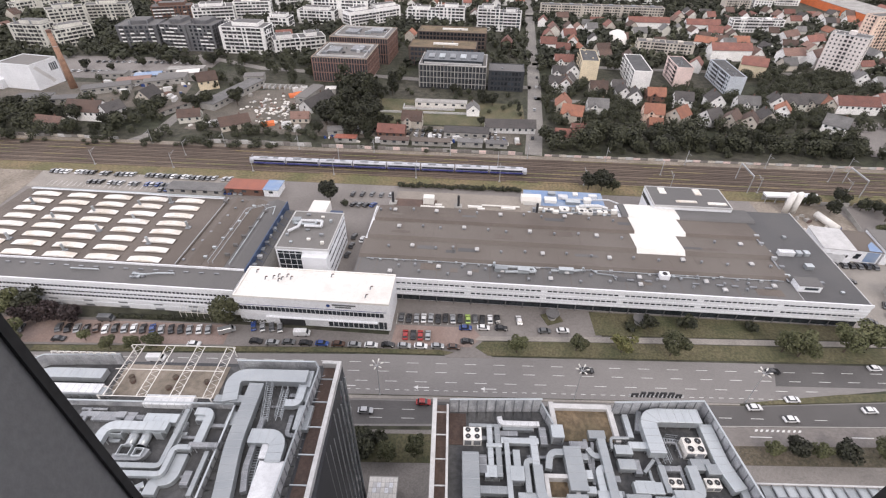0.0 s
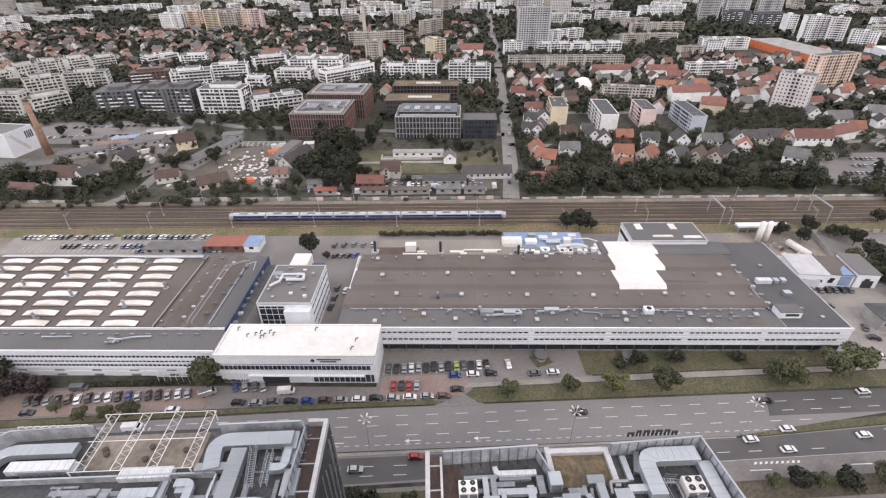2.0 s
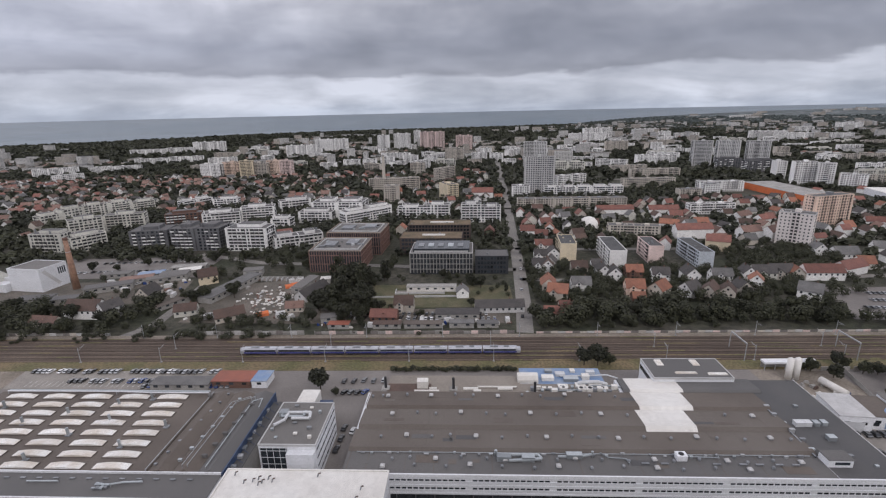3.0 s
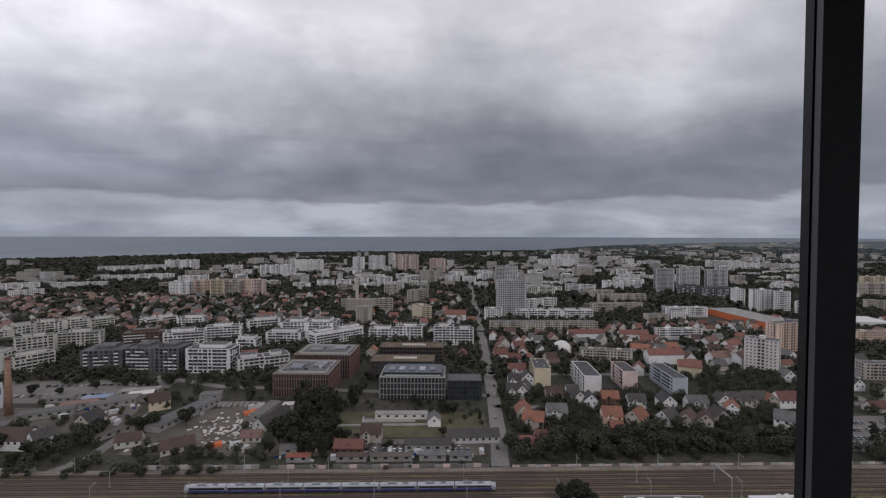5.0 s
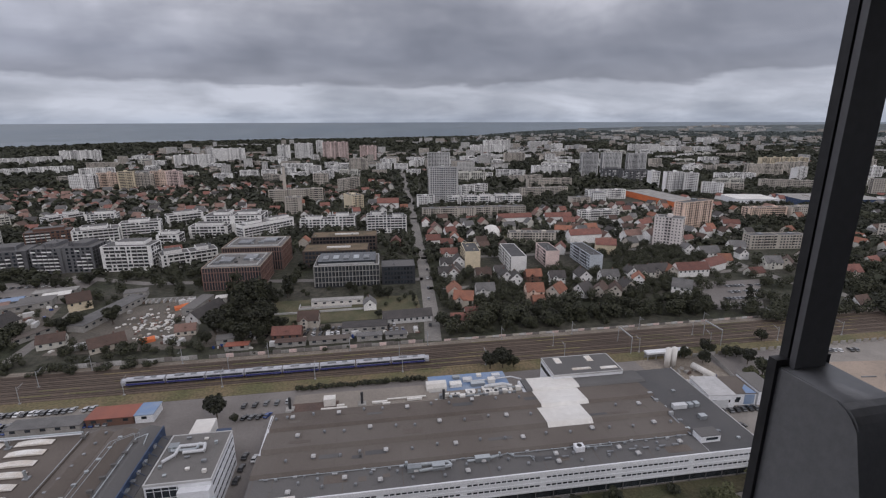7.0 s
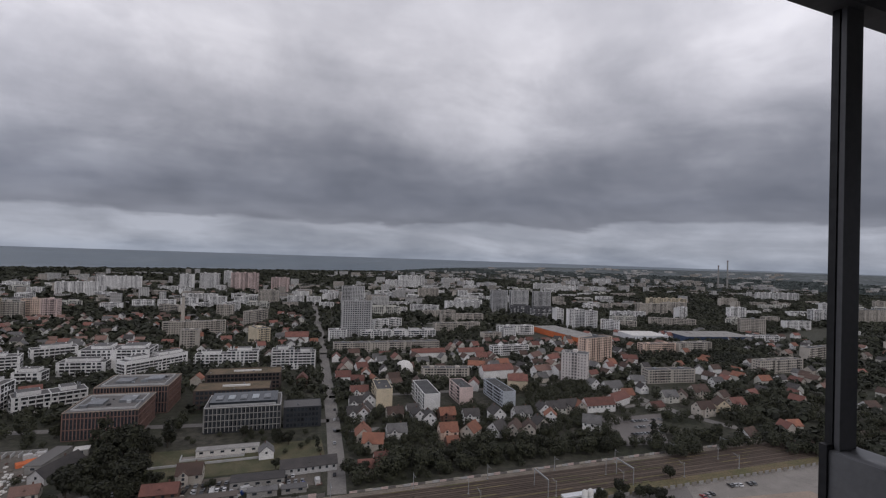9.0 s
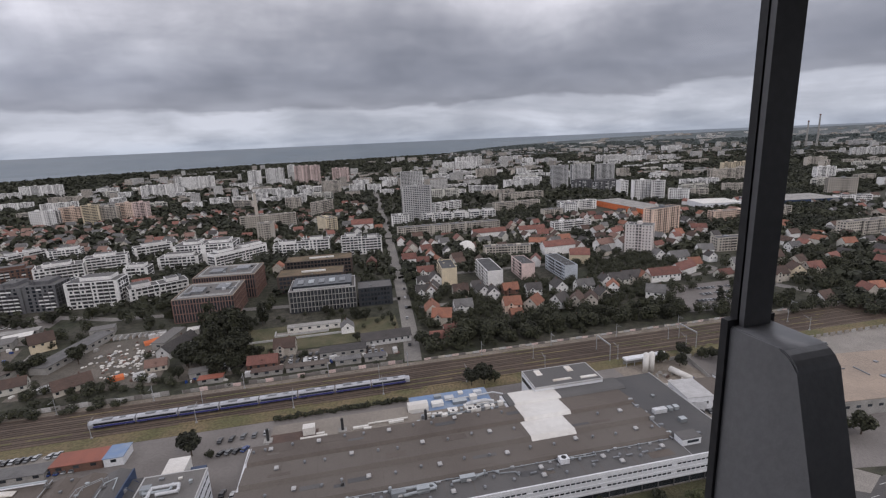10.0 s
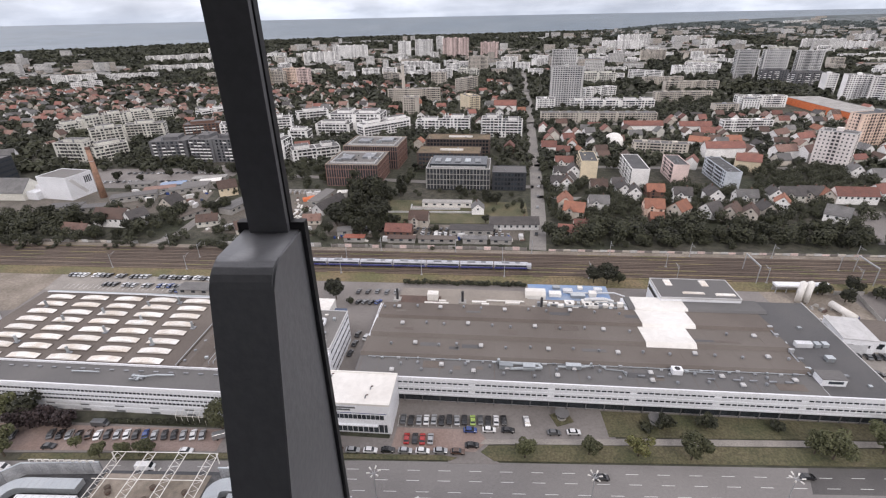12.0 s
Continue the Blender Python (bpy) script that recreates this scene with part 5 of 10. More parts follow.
for u, v, w in ((-12, 170.6, 10), (8, 172.5, 6), (-6, 172.4, 3), (22, 172.6, 6), (12, 171.0, 3)):
    box_unit(u, v, 9.8, w, 0.9, 0.9, "row of small white rooflights", MEMBRANE)
pipe_run("roof_duct", [(14, 0, 0.6), (30, 0, 0.6)], 0.35, MEMBRANE, "long white duct on the low roof", v=174.5, z=9.8)
# silos and depot to the side
for k in range(2):
    silo = root("silo", pose(154.8 + 3.4 * k, 189.4, 0), "white upright silo in the yard", "silo")
    Soup().beam((0, 0, 0.6), (0, 0, 10.5), 1.35, 16).out("barrel", MEMBRANE, silo, smooth=True)
    Soup().beam((0, 0, 10.5), (0, 0, 11.2), 1.35, 16, 0.5).out("top", MEMBRANE, silo)
    for q in range(4):
        Soup().box(1.1 * math.cos(q * 1.571) - 0.12, 1.1 * math.sin(q * 1.571) - 0.12, 0, 1.1 * math.cos(q * 1.571) + 0.12, 1.1 * math.sin(q * 1.571) + 0.12, 0.8).out("leg", STEEL, silo)
canopy = root("canopy", pose(149.5, 197.6, 0, 0, 0, -2), "white canopy on posts behind the works", "canopy")
Soup().box(0, 0, 3.4, 24.5, 3.6, 4.3).out("roof", WHITE, canopy)
Soup().box(0.3, 3.2, 0, 24.2, 3.4, 3.4).out("back_wall", CONCRETE, canopy)
for k in range(6):
    Soup().box(0.4 + 4.7 * k, 0.3, 0, 0.7 + 4.7 * k, 0.6, 3.4).out("post", STEEL, canopy)
tube = root("tank", pose(168.8, 174.2, 0), "white lying tank in the yard", "tank")
Soup().beam((0, 0, 2.2), (-2.4, 11.4, 2.2), 1.5, 18).out("barrel", MEMBRANE, tube, smooth=True)
Soup().box(-1.6, 1.5, 0, 0.9, 2.2, 1.4).out("cradle", CONCRETE, tube)
Soup().box(-3.2, 9.0, 0, -0.8, 9.7, 1.4).out("cradle", CONCRETE, tube)
depot = hall("depot", 148.3, 153.6, 11.6, 15, 7.0, -9, WHITE, COPING, "white depot hall with an open side", "depot")
Soup().box(1.0, -0.06, 0.2, 9.0, 0.05, 4.6).out("gate", GALV_PALE, depot)
# the wall is closed; a dark sheet stands in for the shade inside
Soup().box(-0.06, 2, 0.2, 0.05, 13.5, 5.0).out("opening", DARK, depot, "dark sheet for the shade behind an open side")
depot = hall("depot", 161.2, 154.4, 10.4, 14, 5.6, -9, WHITE, FELT_BROWN, "white depot hall with a brown roof", "depot")
Soup().prism([(5.5, -0.08), (10.2, -0.08), (9.4, 7), (6.6, 4)], "z", 5.9, 5.98).out("roof_patch", BLUE_ROOF, depot, "faded blue roof sheet")
Soup().box(5.2, -0.07, 0.6, 9.8, 0.04, 5.2).out("mural", BLUE_ROOF, depot, "blue painted panel")
Soup().box(1.2, -0.07, 1.6, 3.2, 0.04, 3.0).out("window", WINDOW, depot)
depot = hall("depot", 172.4, 152.6, 8.4, 15.5, 6.6, -9, WHITE, FELT_PALE, "white depot hall with a wide gate", "depot")
Soup().box(2.6, -0.06, 0.1, 6.8, 0.05, 3.6).out("gate", DARK, depot)
sheet("dirt_yard", [(143, 172), (182, 170), (180, 200), (143, 202)], 0.1, DIRT, "sandy yard with rubble behind the depot", "yard", thick=0.08)
sheet("depot_apron", [(146, 126), (192, 122), (186, 152), (146, 153)], 0.11, PAVING, "pale concrete apron of the depot", "yard", thick=0.08)
rng_yard = random.Random(3)
for k in range(26):
    x, y, h = rng_yard.uniform(143.5, 164), rng_yard.uniform(171, 187), rng_yard.uniform(0.4, 1.3)
    heap = Soup().box(-rng_yard.uniform(0.5, 1.8), -0.5, 0, rng_yard.uniform(0.5, 1.5), rng_yard.uniform(0.2, 0.8), h, 0.5).out("rubble_heap", (CONCRETE, BALLAST, MEMBRANE, TILES["brown"])[k % 4])
    heap.matrix_world = pose(x, y, 0.1, 0, 0, rng_yard.uniform(0, 180))
    tagged(heap, "small heap of rubble and timber in the yard", "rubble", "heaps in the depot yard")
sheet_wall = root("fence", pose(178.6, 170, 0, 0, 0, 76), "grey concrete fence round the depot yard", "fence")
for k in range(9):
    Soup().box(4 * k, 0, -0.1, 4 * k + 3.9, 0.15, 2.0).out("panel", CONCRETE, sheet_wall)
shop_roof = hall("shed", 161.6, 126.5, 20, 9.5, 5.0, -4, CONCRETE, DARKFELT, "grey workshop with a dark roof beside the lane")
Soup().box(8, 5, 5.2, 14, 6.6, 5.9).out("rooflight", SKYLIGHT, shop_roof)
big_depot = hall("depot", 204.5, 131.0, 62, 38.5, 7.0, -9, CONCRETE, BUFF, "large grey depot with a buff flat roof", "depot")
Soup().box(-0.5, 9.5, 0.0, 3.5, 12.5, 7.9).out("stair_head", FELT_BROWN, big_depot, "brown stair head at the roof edge")
for a, b, c, d in ((18, 24, 25, 24.4), (30, 17, 30.4, 25), (34, 14, 37, 16), (12, 30, 13, 31), (44, 27, 45.5, 28.5)):
    Soup().box(a, b, 7.2, c, d, 7.8).out("roof_machine", GALV_DULL, big_depot)

# ---- white front building ----
front = works_thing("front_building", -69.4, 108.8, "white two-storey front building with a bright flat roof", "office")
W, D, H = 51.0, 14.6, 12.5
s = Soup()
s.box(0, 0, 4.4, W, D, H)
s.box(0, 0.6, -0.5, W, D, 4.4)
s.out("wall", WHITE, front)
Soup().box(0.4, 0.4, H - 0.1, W - 0.4, D - 0.4, H + 0.12).out("roof", MEMBRANE, front, "bright white roof membrane")
fr = Soup()
for a in ((-0.1, -0.1, W + 0.1, 0.4), (-0.1, D - 0.4, W + 0.1, D + 0.1), (-0.1, 0.4, 0.4, D - 0.4), (W - 0.4, 0.4, W + 0.1, D - 0.4)):
    fr.box(a[0], a[1], H - 0.3, a[2], a[3], H + 0.4)
fr.out("parapet", MEMBRANE, front)
pn = None
for k in range(34):
    m = Matrix.Translation((1.6 + 1.42 * k, -0.02, 6.6))
    if pn is None:
        pn = Soup().box(-0.62, -0.05, 0, 0.62, 0.05, 1.7).out("window", WINDOW, front)
        pn.matrix_basis = m
    else:
        shared("window", pn, front, m)
Soup().box(1.0, -0.03, 8.8, W - 1, 0.02, 9.0).out("stripe", PAINT["blue"], front, "thin blue stripe")
Soup().box(30, 0.5, 0.6, W - 1.2, 0.65, 4.2).out("shop_glazing", WINDOW, front)
for k in range(12):
    Soup().box(30.0 + 1.7 * k, 0.35, 0.2, 30.15 + 1.7 * k, 0.5, 4.3).out("glazing_bar", WHITE, front)
# no passage is cut; this dark slab paints its shade
Soup().box(13.5, 0.3, -0.2, 22, 0.7, 3.8).out("gateway", DARK, front, "dark slab as the shade in a gateway")
Soup().box(9.5, -0.8, 4.1, 47, 0.55, 4.4).out("canopy", WHITE, front)
for a, b in ((30.5, 31.7),):
    Soup().beam((a + 0.6, -0.06, 10.6), (a + 0.6, 0.02, 10.6), 0.65, 14).out("emblem", PAINT["blue"], front)
Soup().box(32.4, -0.05, 10.75, 40.2, 0.02, 11.35).out("sign", PAINT["grey"], front, "grey sign bar")
Soup().box(33.4, -0.05, 9.85, 38.6, 0.02, 10.45).out("sign", PAINT["grey"], front, "grey sign bar")
for k, (a, b) in enumerate(((10.5, 9.5), (12.0, 10.5), (13.5, 9.2), (15.0, 10.8), (16.5, 9.8), (12.6, 8.3), (8.0, 8.8), (44.0, 8.0), (43.0, 4.0), (4, 12), (30, 12.6))):
    unit = works_thing("roof_vent", -69.4 + a, 108.8 + b - 0.03 * a, "rusty pipe stub on the white roof", "ventilator", H + 0.1)
    Soup().beam((0, 0, 0), (0.3, 0.2, 1.1), 0.22, 7).out("neck", GALV_DULL, unit)
    Soup().beam((0.3, 0.2, 1.1), (1.0, 0.3, 1.2), 0.2, 7).out("elbow", TILES["brown"], unit)

trellis = works_thing("trellis", -90, 108.6, "white steel frame canopy before the works", "canopy")
for k in range(9):
    Soup().beam((2.0 * k, 0, 3.4), (2.0 * k - 1.2, 3.6, 3.4), 0.09, 5).out("rafter", MEMBRANE, trellis)
    Soup().beam((2.0 * k, 0, 0), (2.0 * k, 0, 3.4), 0.07, 5).out("post", MEMBRANE, trellis)
for y in (0, 3.6):
    Soup().beam((-0.3 * y, y, 3.5), (16 - 0.3 * y, y, 3.5), 0.09, 5).out("beam", MEMBRANE, trellis)
# ---- middle office block ----
mid_office = works_thing("office_block", -62.5, 133.0, "grey-roofed works office with white walls", "office")
Soup().box(0, 0, -0.5, 19.5, 24, 14).out("wall", WHITE, mid_office)
Soup().box(0.3, 0.3, 13.9, 19.2, 23.7, 14.15).out("roof", FELT_PALE, mid_office)
Soup().box(0.4, -0.1, 2.0, 9.6, 0.02, 12.8).out("glass_front", WINDOW, mid_office, "dark glazed stair front")
for k in range(5):
    Soup().box(0.5 + 2.2 * k, -0.2, 2.0, 0.62 + 2.2 * k, -0.1, 12.8).out("glazing_bar", WHITE, mid_office)
for k in range(4):
    Soup().box(0.4, -0.2, 4.0 + 2.6 * k, 9.6, -0.1, 4.14 + 2.6 * k).out("glazing_bar", WHITE, mid_office)
Soup().box(10.0, -2.4, 2, 19.2, 0, 12.2).out("stair_tower", WHITE, mid_office)
fr = Soup()
for a in ((-0.1, -0.1, 19.6, 0.3), (-0.1, 23.7, 19.6, 24.1), (-0.1, 0.3, 0.3, 23.7), (19.2, 0.3, 19.6, 23.7)):
    fr.box(a[0], a[1], 13.6, a[2], a[3], 14.35)
fr.out("parapet", COPING, mid_office)
for fl in range(4):
    for k in range(7):
        ob = new("window", window_mesh(2.9, 0.7))
        ob.parent = mid_office
        ob.matrix_basis = Matrix.Translation((19.5, 2 + 3.3 * k, 1.9 + 3.2 * fl)) @ Matrix.Rotation(radians(90), 4, "Z")
Soup().box(11.0, -2.46, 5.2, 18.4, -2.36, 6.0).out("window", WINDOW, mid_office)
pipe_run("roof_duct", [(3, 17, 1.2), (3, 14, 1.2), (11, 14, 1.2), (11, 17, 1.2)], 0.45, GALV, "pale bent duct on the office roof", u=-62.5, v=133, z=14.15)
box_unit(-60, 148, 14.15, 3, 2.4, 1.8)
for k, (u, v) in enumerate(((-58, 136), (-52, 138), (-48, 141), (-46, 150), (-50, 153), (-56, 154), (-60.5, 140), (-46.5, 136), (-54, 144))):
    box_unit(u, v, 14.15, 0.9 + 0.3 * (k % 3), 0.8, 0.5 + 0.2 * (k % 4), "small vent box on the office roof", (GALV, MEMBRANE, GALV_DULL)[k % 3])
pipe_run("roof_duct", [(2, 9, 1.0), (5, 12, 1.2), (5, 16, 1.3), (13, 16.2, 1.3), (13.5, 13.2, 1.0), (7, 13, 1.0)], 0.55, GALV_PALE, "thick pale bent duct on the office roof", u=-62.5, v=133, z=14.15)
box_unit(-57, 158.5, 0, 7, 9, 13, "white plant house behind the office", MEMBRANE)
box_unit(-49, 158.5, 0, 5, 5, 11, "dark blue plant box behind the office", BLUE)

# ---- left hall with rows of rooflights ----
left_hall = works_thing("rooflight_hall", -186, 112.2, "grey factory hall with rows of arched white rooflights", "factory")
LH = 11.0
s = Soup()
s.box(0, 0, -0.5, 115, 55.5, LH)
s.out("wall", WHITE, left_hall)
Soup().box(0.2, 0.3, LH - 0.1, 115, 10.3, LH + 0.15).out("front_roof", FELT, left_hall)
lf = Soup()
lf.box(-0.1, -0.15, LH - 0.5, 115.2, 0.3, LH + 0.4)
lf.box(-0.1, 10.2, LH, 115.2, 10.6, LH + 0.9)
lf.out("parapet", WHITE, left_hall)
Soup().box(0.2, 10.6, LH - 0.1, 90.0, 55.2, LH + 0.6).out("deck", FELT_BROWN, left_hall)
for a in (90.0, 98.4, 106.8):
    Soup().prism([(a, LH + 0.2), (a + 4.2, LH + 1.6), (a + 8.3, LH + 0.2), (a + 8.3, LH - 0.2), (a, LH - 0.2)], "y", 10.6, 55.2).out("shed_roof", FELT_BROWN if a < 106 else FELT, left_hall)
Soup().box(115.0, 10, 2, 115.4, 55, LH + 1.0).out("side_sheet", BLUE, left_hall, "blue sheet side wall")
Soup().box(115.4, 12, -0.3, 118.6, 52, 9.2).out("lean_to", CONCRETE, left_hall)
Soup().box(115.4, 11.8, 9.2, 118.8, 52.2, 9.45).out("lean_to_roof", FELT_DARK, left_hall)
for k in range(9):
    Soup().beam((115.4, 13 + 4.6 * k, LH + 0.9), (118.4, 13 + 4.6 * k, 9.4), 0.09, 5).out("strut", BLUE, left_hall)
    box_unit(-186 + 116.0 + 0.5 * (k % 2), 112.2 + 15 + 4.3 * k, 9.45, 1.6, 1.0 + 0.4 * (k % 3), 0.8 + 0.3 * (k % 2), "small grey machine beside the blue wall", (GALV_DULL, STEEL, GALV)[k % 3])
bands = Soup()
for z0, z1 in ((1.0, 2.2), (3.0, 4.0), (5.4, 6.3), (7.0, 7.9), (9.6, 10.4)):
    bands.box(0, -0.14, z0, 115, -0.02, z1)
bands.out("band", CLAD, left_hall, "white horizontal cladding bands")
panes = Soup()
for row in (4.5, 6.3, 8.3):
    for k in range(79):
        panes.box(0.68 + 1.43 * k, -0.05, row, 1.72 + 1.43 * k, 0.03, row + 0.8)
tagged(panes.out("window_rows", WINDOW, left_hall), kind="stuff")
for k in range(18):
    Soup().box(3 + 6.3 * k, -0.05, 0, 6.2 + 6.3 * k, 0.03, 3.0).out("gate", GALV_DULL if k % 2 else WHITE, left_hall)
arch = Soup()
curve = [(-5.9 + 11.8 * i / 10, 0.35 + 0.6 * (1 - ((i - 5) / 5) ** 2)) for i in range(11)]
arch.prism([(-5.9, -0.2)] + curve + [(5.9, -0.2)], "y", 0, 2.6)
light = None
for col in range(5):
    for row in range(8):
        u, v = 78.2 - 15.7 * col - (0.12 * row), 11.2 + 5.55 * row
        if u < 4:
            continue
        thing = works_thing("rooflight", -186 + u, 112.2 + v, "arched white rooflight in dark felt", "rooflight", LH + 0.6)
        tagged(thing, group="rooflights of the hall")
        if light is None:
            light = arch.out("sheet", SKYLIGHT, thing)
            kerb = Soup().box(-6.1, -0.2, 0, 6.1, 2.8, 0.3).out("curb", FELT_BROWN, thing)
        else:
            shared("sheet", light, thing, Matrix())
            shared("curb", kerb, thing, Matrix())
for k, (u, v) in enumerate(((62, 36), (75, 22), (47, 15), (59, 46), (70, 50), (52, 28), (85, 33), (43, 40), (22, 20), (30, 34), (14, 44))):
    unit = works_thing("roof_vent", -186 + u, 112.2 + v, "leaning galvanised vent pipe on the felt roof", "ventilator", LH + 0.5)
    Soup().beam((0, 0, 0), (-0.4, 0.2, 3.0), 0.5, 8).out("pipe", GALV, unit)
    Soup().box(-0.9, -0.9, 0, 0.9, 0.9, 0.5).out("curb", GALV_DULL, unit)
pipe_run("roof_duct", [(90, 10.8, 0.9), (90, 55, 0.9)], 0.16, STEEL, "long handrail pipe along a roof step", u=-186, v=112.2, z=LH + 0.4)
pipe_run("roof_duct", [(109, 12, 0.9), (109, 48, 0.9), (112, 50, 0.9), (113, 44, 0.9)], 0.2, GALV, "pale pipe bridge along the roof", u=-186, v=112.2, z=LH + 0.6)
pipe_run("roof_duct", [(55, 6, 0.6), (65, 6.2, 0.6)], 0.25, GALV, "pipe on the flat front roof", u=-186, v=112.2, z=LH + 0.15)
pipe_run("roof_duct", [(79, 5, 0.6), (83, 4.6, 1.0), (86, 6, 0.6), (92, 6.4, 0.6)], 0.3, GALV, "pipe on the flat front roof", u=-186, v=112.2, z=LH + 0.15)
for k in range(20):
    box_unit(-183 + 5.4 * k, 112.2 + 7.6, LH + 0.15, 1.6, 0.4, 0.35, "low strip on the front roof", GALV_DULL)
hall("shed", *works(-106, 189).translation[:2], 18, 9, 3.4, -3, PLASTER["brick"], RED_ROOF, "low shed with a red sheet roof")
hall("shed", *works(-87.5, 189).translation[:2], 7, 9, 3.6, -3, WHITE, BLUE_ROOF, "low shed with a blue roof")
hall("shed", *works(-134, 187).translation[:2], 27, 7, 2.8, -3, CONCRETE, TILES["grey"], "low grey shed behind the hall")
for k, (y, r) in enumerate(((54.6, 0.35), (53.6, 0.25))):
    pipe_run("roof_duct", [(4, y, 1.2 + 0.3 * k), (50, y, 1.2 + 0.3 * k), (66, y - 0.6, 1.4), (89, y - 0.6, 1.4)], r, GALV_PALE if k else GALV, "long pipes along the back edge of the roof", u=-186, v=112.2, z=LH + 0.5)
for k, a in enumerate((101.5, 103.2)):
    pipe_run("roof_duct", [(a, 12, 1.9), (a, 46, 1.9), (a + 6, 50, 1.9)], 0.09, GALV, "pale pipe along the roof ridge", u=-186, v=112.2, z=LH + 0.4)
for k in range(22):
    box_unit(-186 + 92 + (k * 7 % 20), 112.2 + 13 + 1.9 * k, LH + 0.9, 0.8 + 0.4 * (k % 3), 0.7, 0.6 + 0.25 * (k % 3), "small box on the ribbed roof", (GALV_DULL, GALV, FELT)[k % 3])
for k in range(12):
    box_unit(-186 + 78 + 1.2 * (k % 4), 112.2 + 3.2 + 0.5 * (k % 5), LH + 0.15, 0.9, 0.5, 0.7, "small machine on the front roof", (GALV, GALV_DULL)[k % 2])
# bright barrel hall and neighbours
bright = root("barrel_hall", pose(-208.5, 114, 0, 0, 0, 11), "bright white barrel-roofed hall with arched windows", "factory")
c2 = [(18 * i / 10, 9.0 + 3.2 * (1 - ((i - 5) / 5) ** 2)) for i in range(11)]
Soup().prism([(0, -0.5)] + c2 + [(18, -0.5)], "y", 0, 54).out("wall", WHITE, bright)
c3 = [(x - 0.2 if x < 9 else x + 0.2, z + 0.15) for x, z in c2]
Soup().prism(c3 + [(x, z - 0.3) for x, z in c3[::-1]], "y", -0.4, 54.4).out("roof", MEMBRANE, bright)
for k in range(14):
    ob = new("window", window_mesh(1.7, 2.0))
    ob.parent = bright
    ob.matrix_basis = Matrix.Translation((18, 3 + 3.7 * k, 4.5)) @ Matrix.Rotation(radians(90), 4, "Z")
grey_hall = hall("shed", -296, 128, 62, 52, 9, 4, CONCRETE, FELT, "grey hall with narrow rooflight strips", "factory")
for k in range(5):
    for j in range(3):
        Soup().box(12 + 9.5 * k, 8 + 14 * j, 9.2, 14 + 9.5 * k, 18 + 14 * j, 9.9).out("rooflight", SKYLIGHT, grey_hall)
hall("office_block", -246, 100, 48, 12, 9, 2, WHITE, FELT, "white low works office", "office")

# ---- flats, towers and offices of the town ----
block("brick_office", -102.4, 357.6, 41.0, 40, 17.3, -5.0)
block("brick_office", -98.9, 406.2, 47.5, 37, 19.6, -6.5)
block("grey_office", -23.6, 347.6, 47.5, 30, 16.6, -4.5, near=True)
block("dark_office", 25.8, 344.6, 25.0, 18, 13.9, -4.4, near=True)
block("green_office", -35.4, 401.4, 54.0, 24, 14.0, -4.5)
block("green_office", -30.6, 441.0, 59.5, 22, 16.4, -4.5)
block("white_apt", 23.8, 519.0, 43.3, 14, 19.9, -5.9)
block("white_apt", -49.4, 549.0, 61.3, 14, 15.2, -6.0)
block("white_apt", -103.7, 518.9, 61.6, 14, 16.8, 40.1)
block("white_apt", -148.2, 547.9, 59.8, 30, 20.5, -6.0)
block("white_apt", -149.4, 418.8, 43.6, 16, 12.0, 25.0)
block("white_apt", -160.8, 535.3, 39.0, 16, 12.3, -5.9)
block("beige_blk", -110.2, 753.2, 80.1, 12, 18.1, 7.4)
block("beige_blk", -74.9, 642.1, 18.8, 16, 23.6, -6.8)
block("yellow_blk", 11.5, 659.5, 16.8, 30, 20.6, 22.4)
block("grey_tower", 125.0, 702.5, 43.8, 16, 51.9, -7.4)
block("grey_tower", 172.0, 980.3, 45.7, 16, 55.5, -9.7)
block("beige_blk", 98.0, 592.8, 134.7, 13, 10.8, -3.6)
block("white_apt", 148.7, 672.1, 110.4, 14, 12.0, -2.7)
block("white_blk", 101.6, 665.1, 24.4, 20, 15.7, -7.1)
block("white_blk", -198.2, 1610.7, 35.4, 18, 45.6, -14.0)
block("white_blk", -142.3, 1575.8, 52.3, 18, 51.0, -13.8)
block("white_blk", -92.5, 1885.4, 21.7, 18, 47.3, -16.2)
block("pink_blk", -56.2, 1534.3, 74.5, 20, 55.9, -13.7)
block("pink_blk", 55.8, 1547.5, 50.2, 20, 42.5, -14.0)
block("beige_blk", 15.8, 1175.1, 44.9, 16, 31.8, -11.0)
block("white_blk", -257.4, 1053.9, 34.4, 12, 15.5, -9.7)
block("white_blk", -214.7, 1095.5, 36.8, 12, 17.2, -10.1)
block("white_blk", -166.8, 1067.0, 29.5, 12, 20.2, -9.9)
block("white_blk", -132.6, 1112.0, 30.6, 12, 19.8, -10.3)
block("white_blk", -33.0, 1137.5, 29.7, 12, 20.2, -10.7)
block("white_blk", -81.5, 1124.3, 33.3, 12, 21.2, -10.5)
block("beige_blk", -54.3, 934.7, 26.7, 14, 22.9, -9.1)
block("white_blk", 78.4, 1151.0, 36.0, 12, 21.7, -10.9)
block("white_blk", 120.1, 1142.9, 31.8, 12, 20.4, -10.9)
block("beige_blk", -0.0, 828.6, 45.6, 12, 23.3, 49.7)
block("yellow_end", 97.0, 371.6, 12.8, 30, 14.4, -7.0, near=True)
block("white_end", 129.6, 350.4, 12.8, 42, 14.0, -5.6, near=True)
block("pink_end", 164.2, 360.6, 11.4, 29, 13.9, -4.7, near=True)
block("blue_end", 195.6, 344.6, 11.0, 42, 12.9, -4.2, near=True)
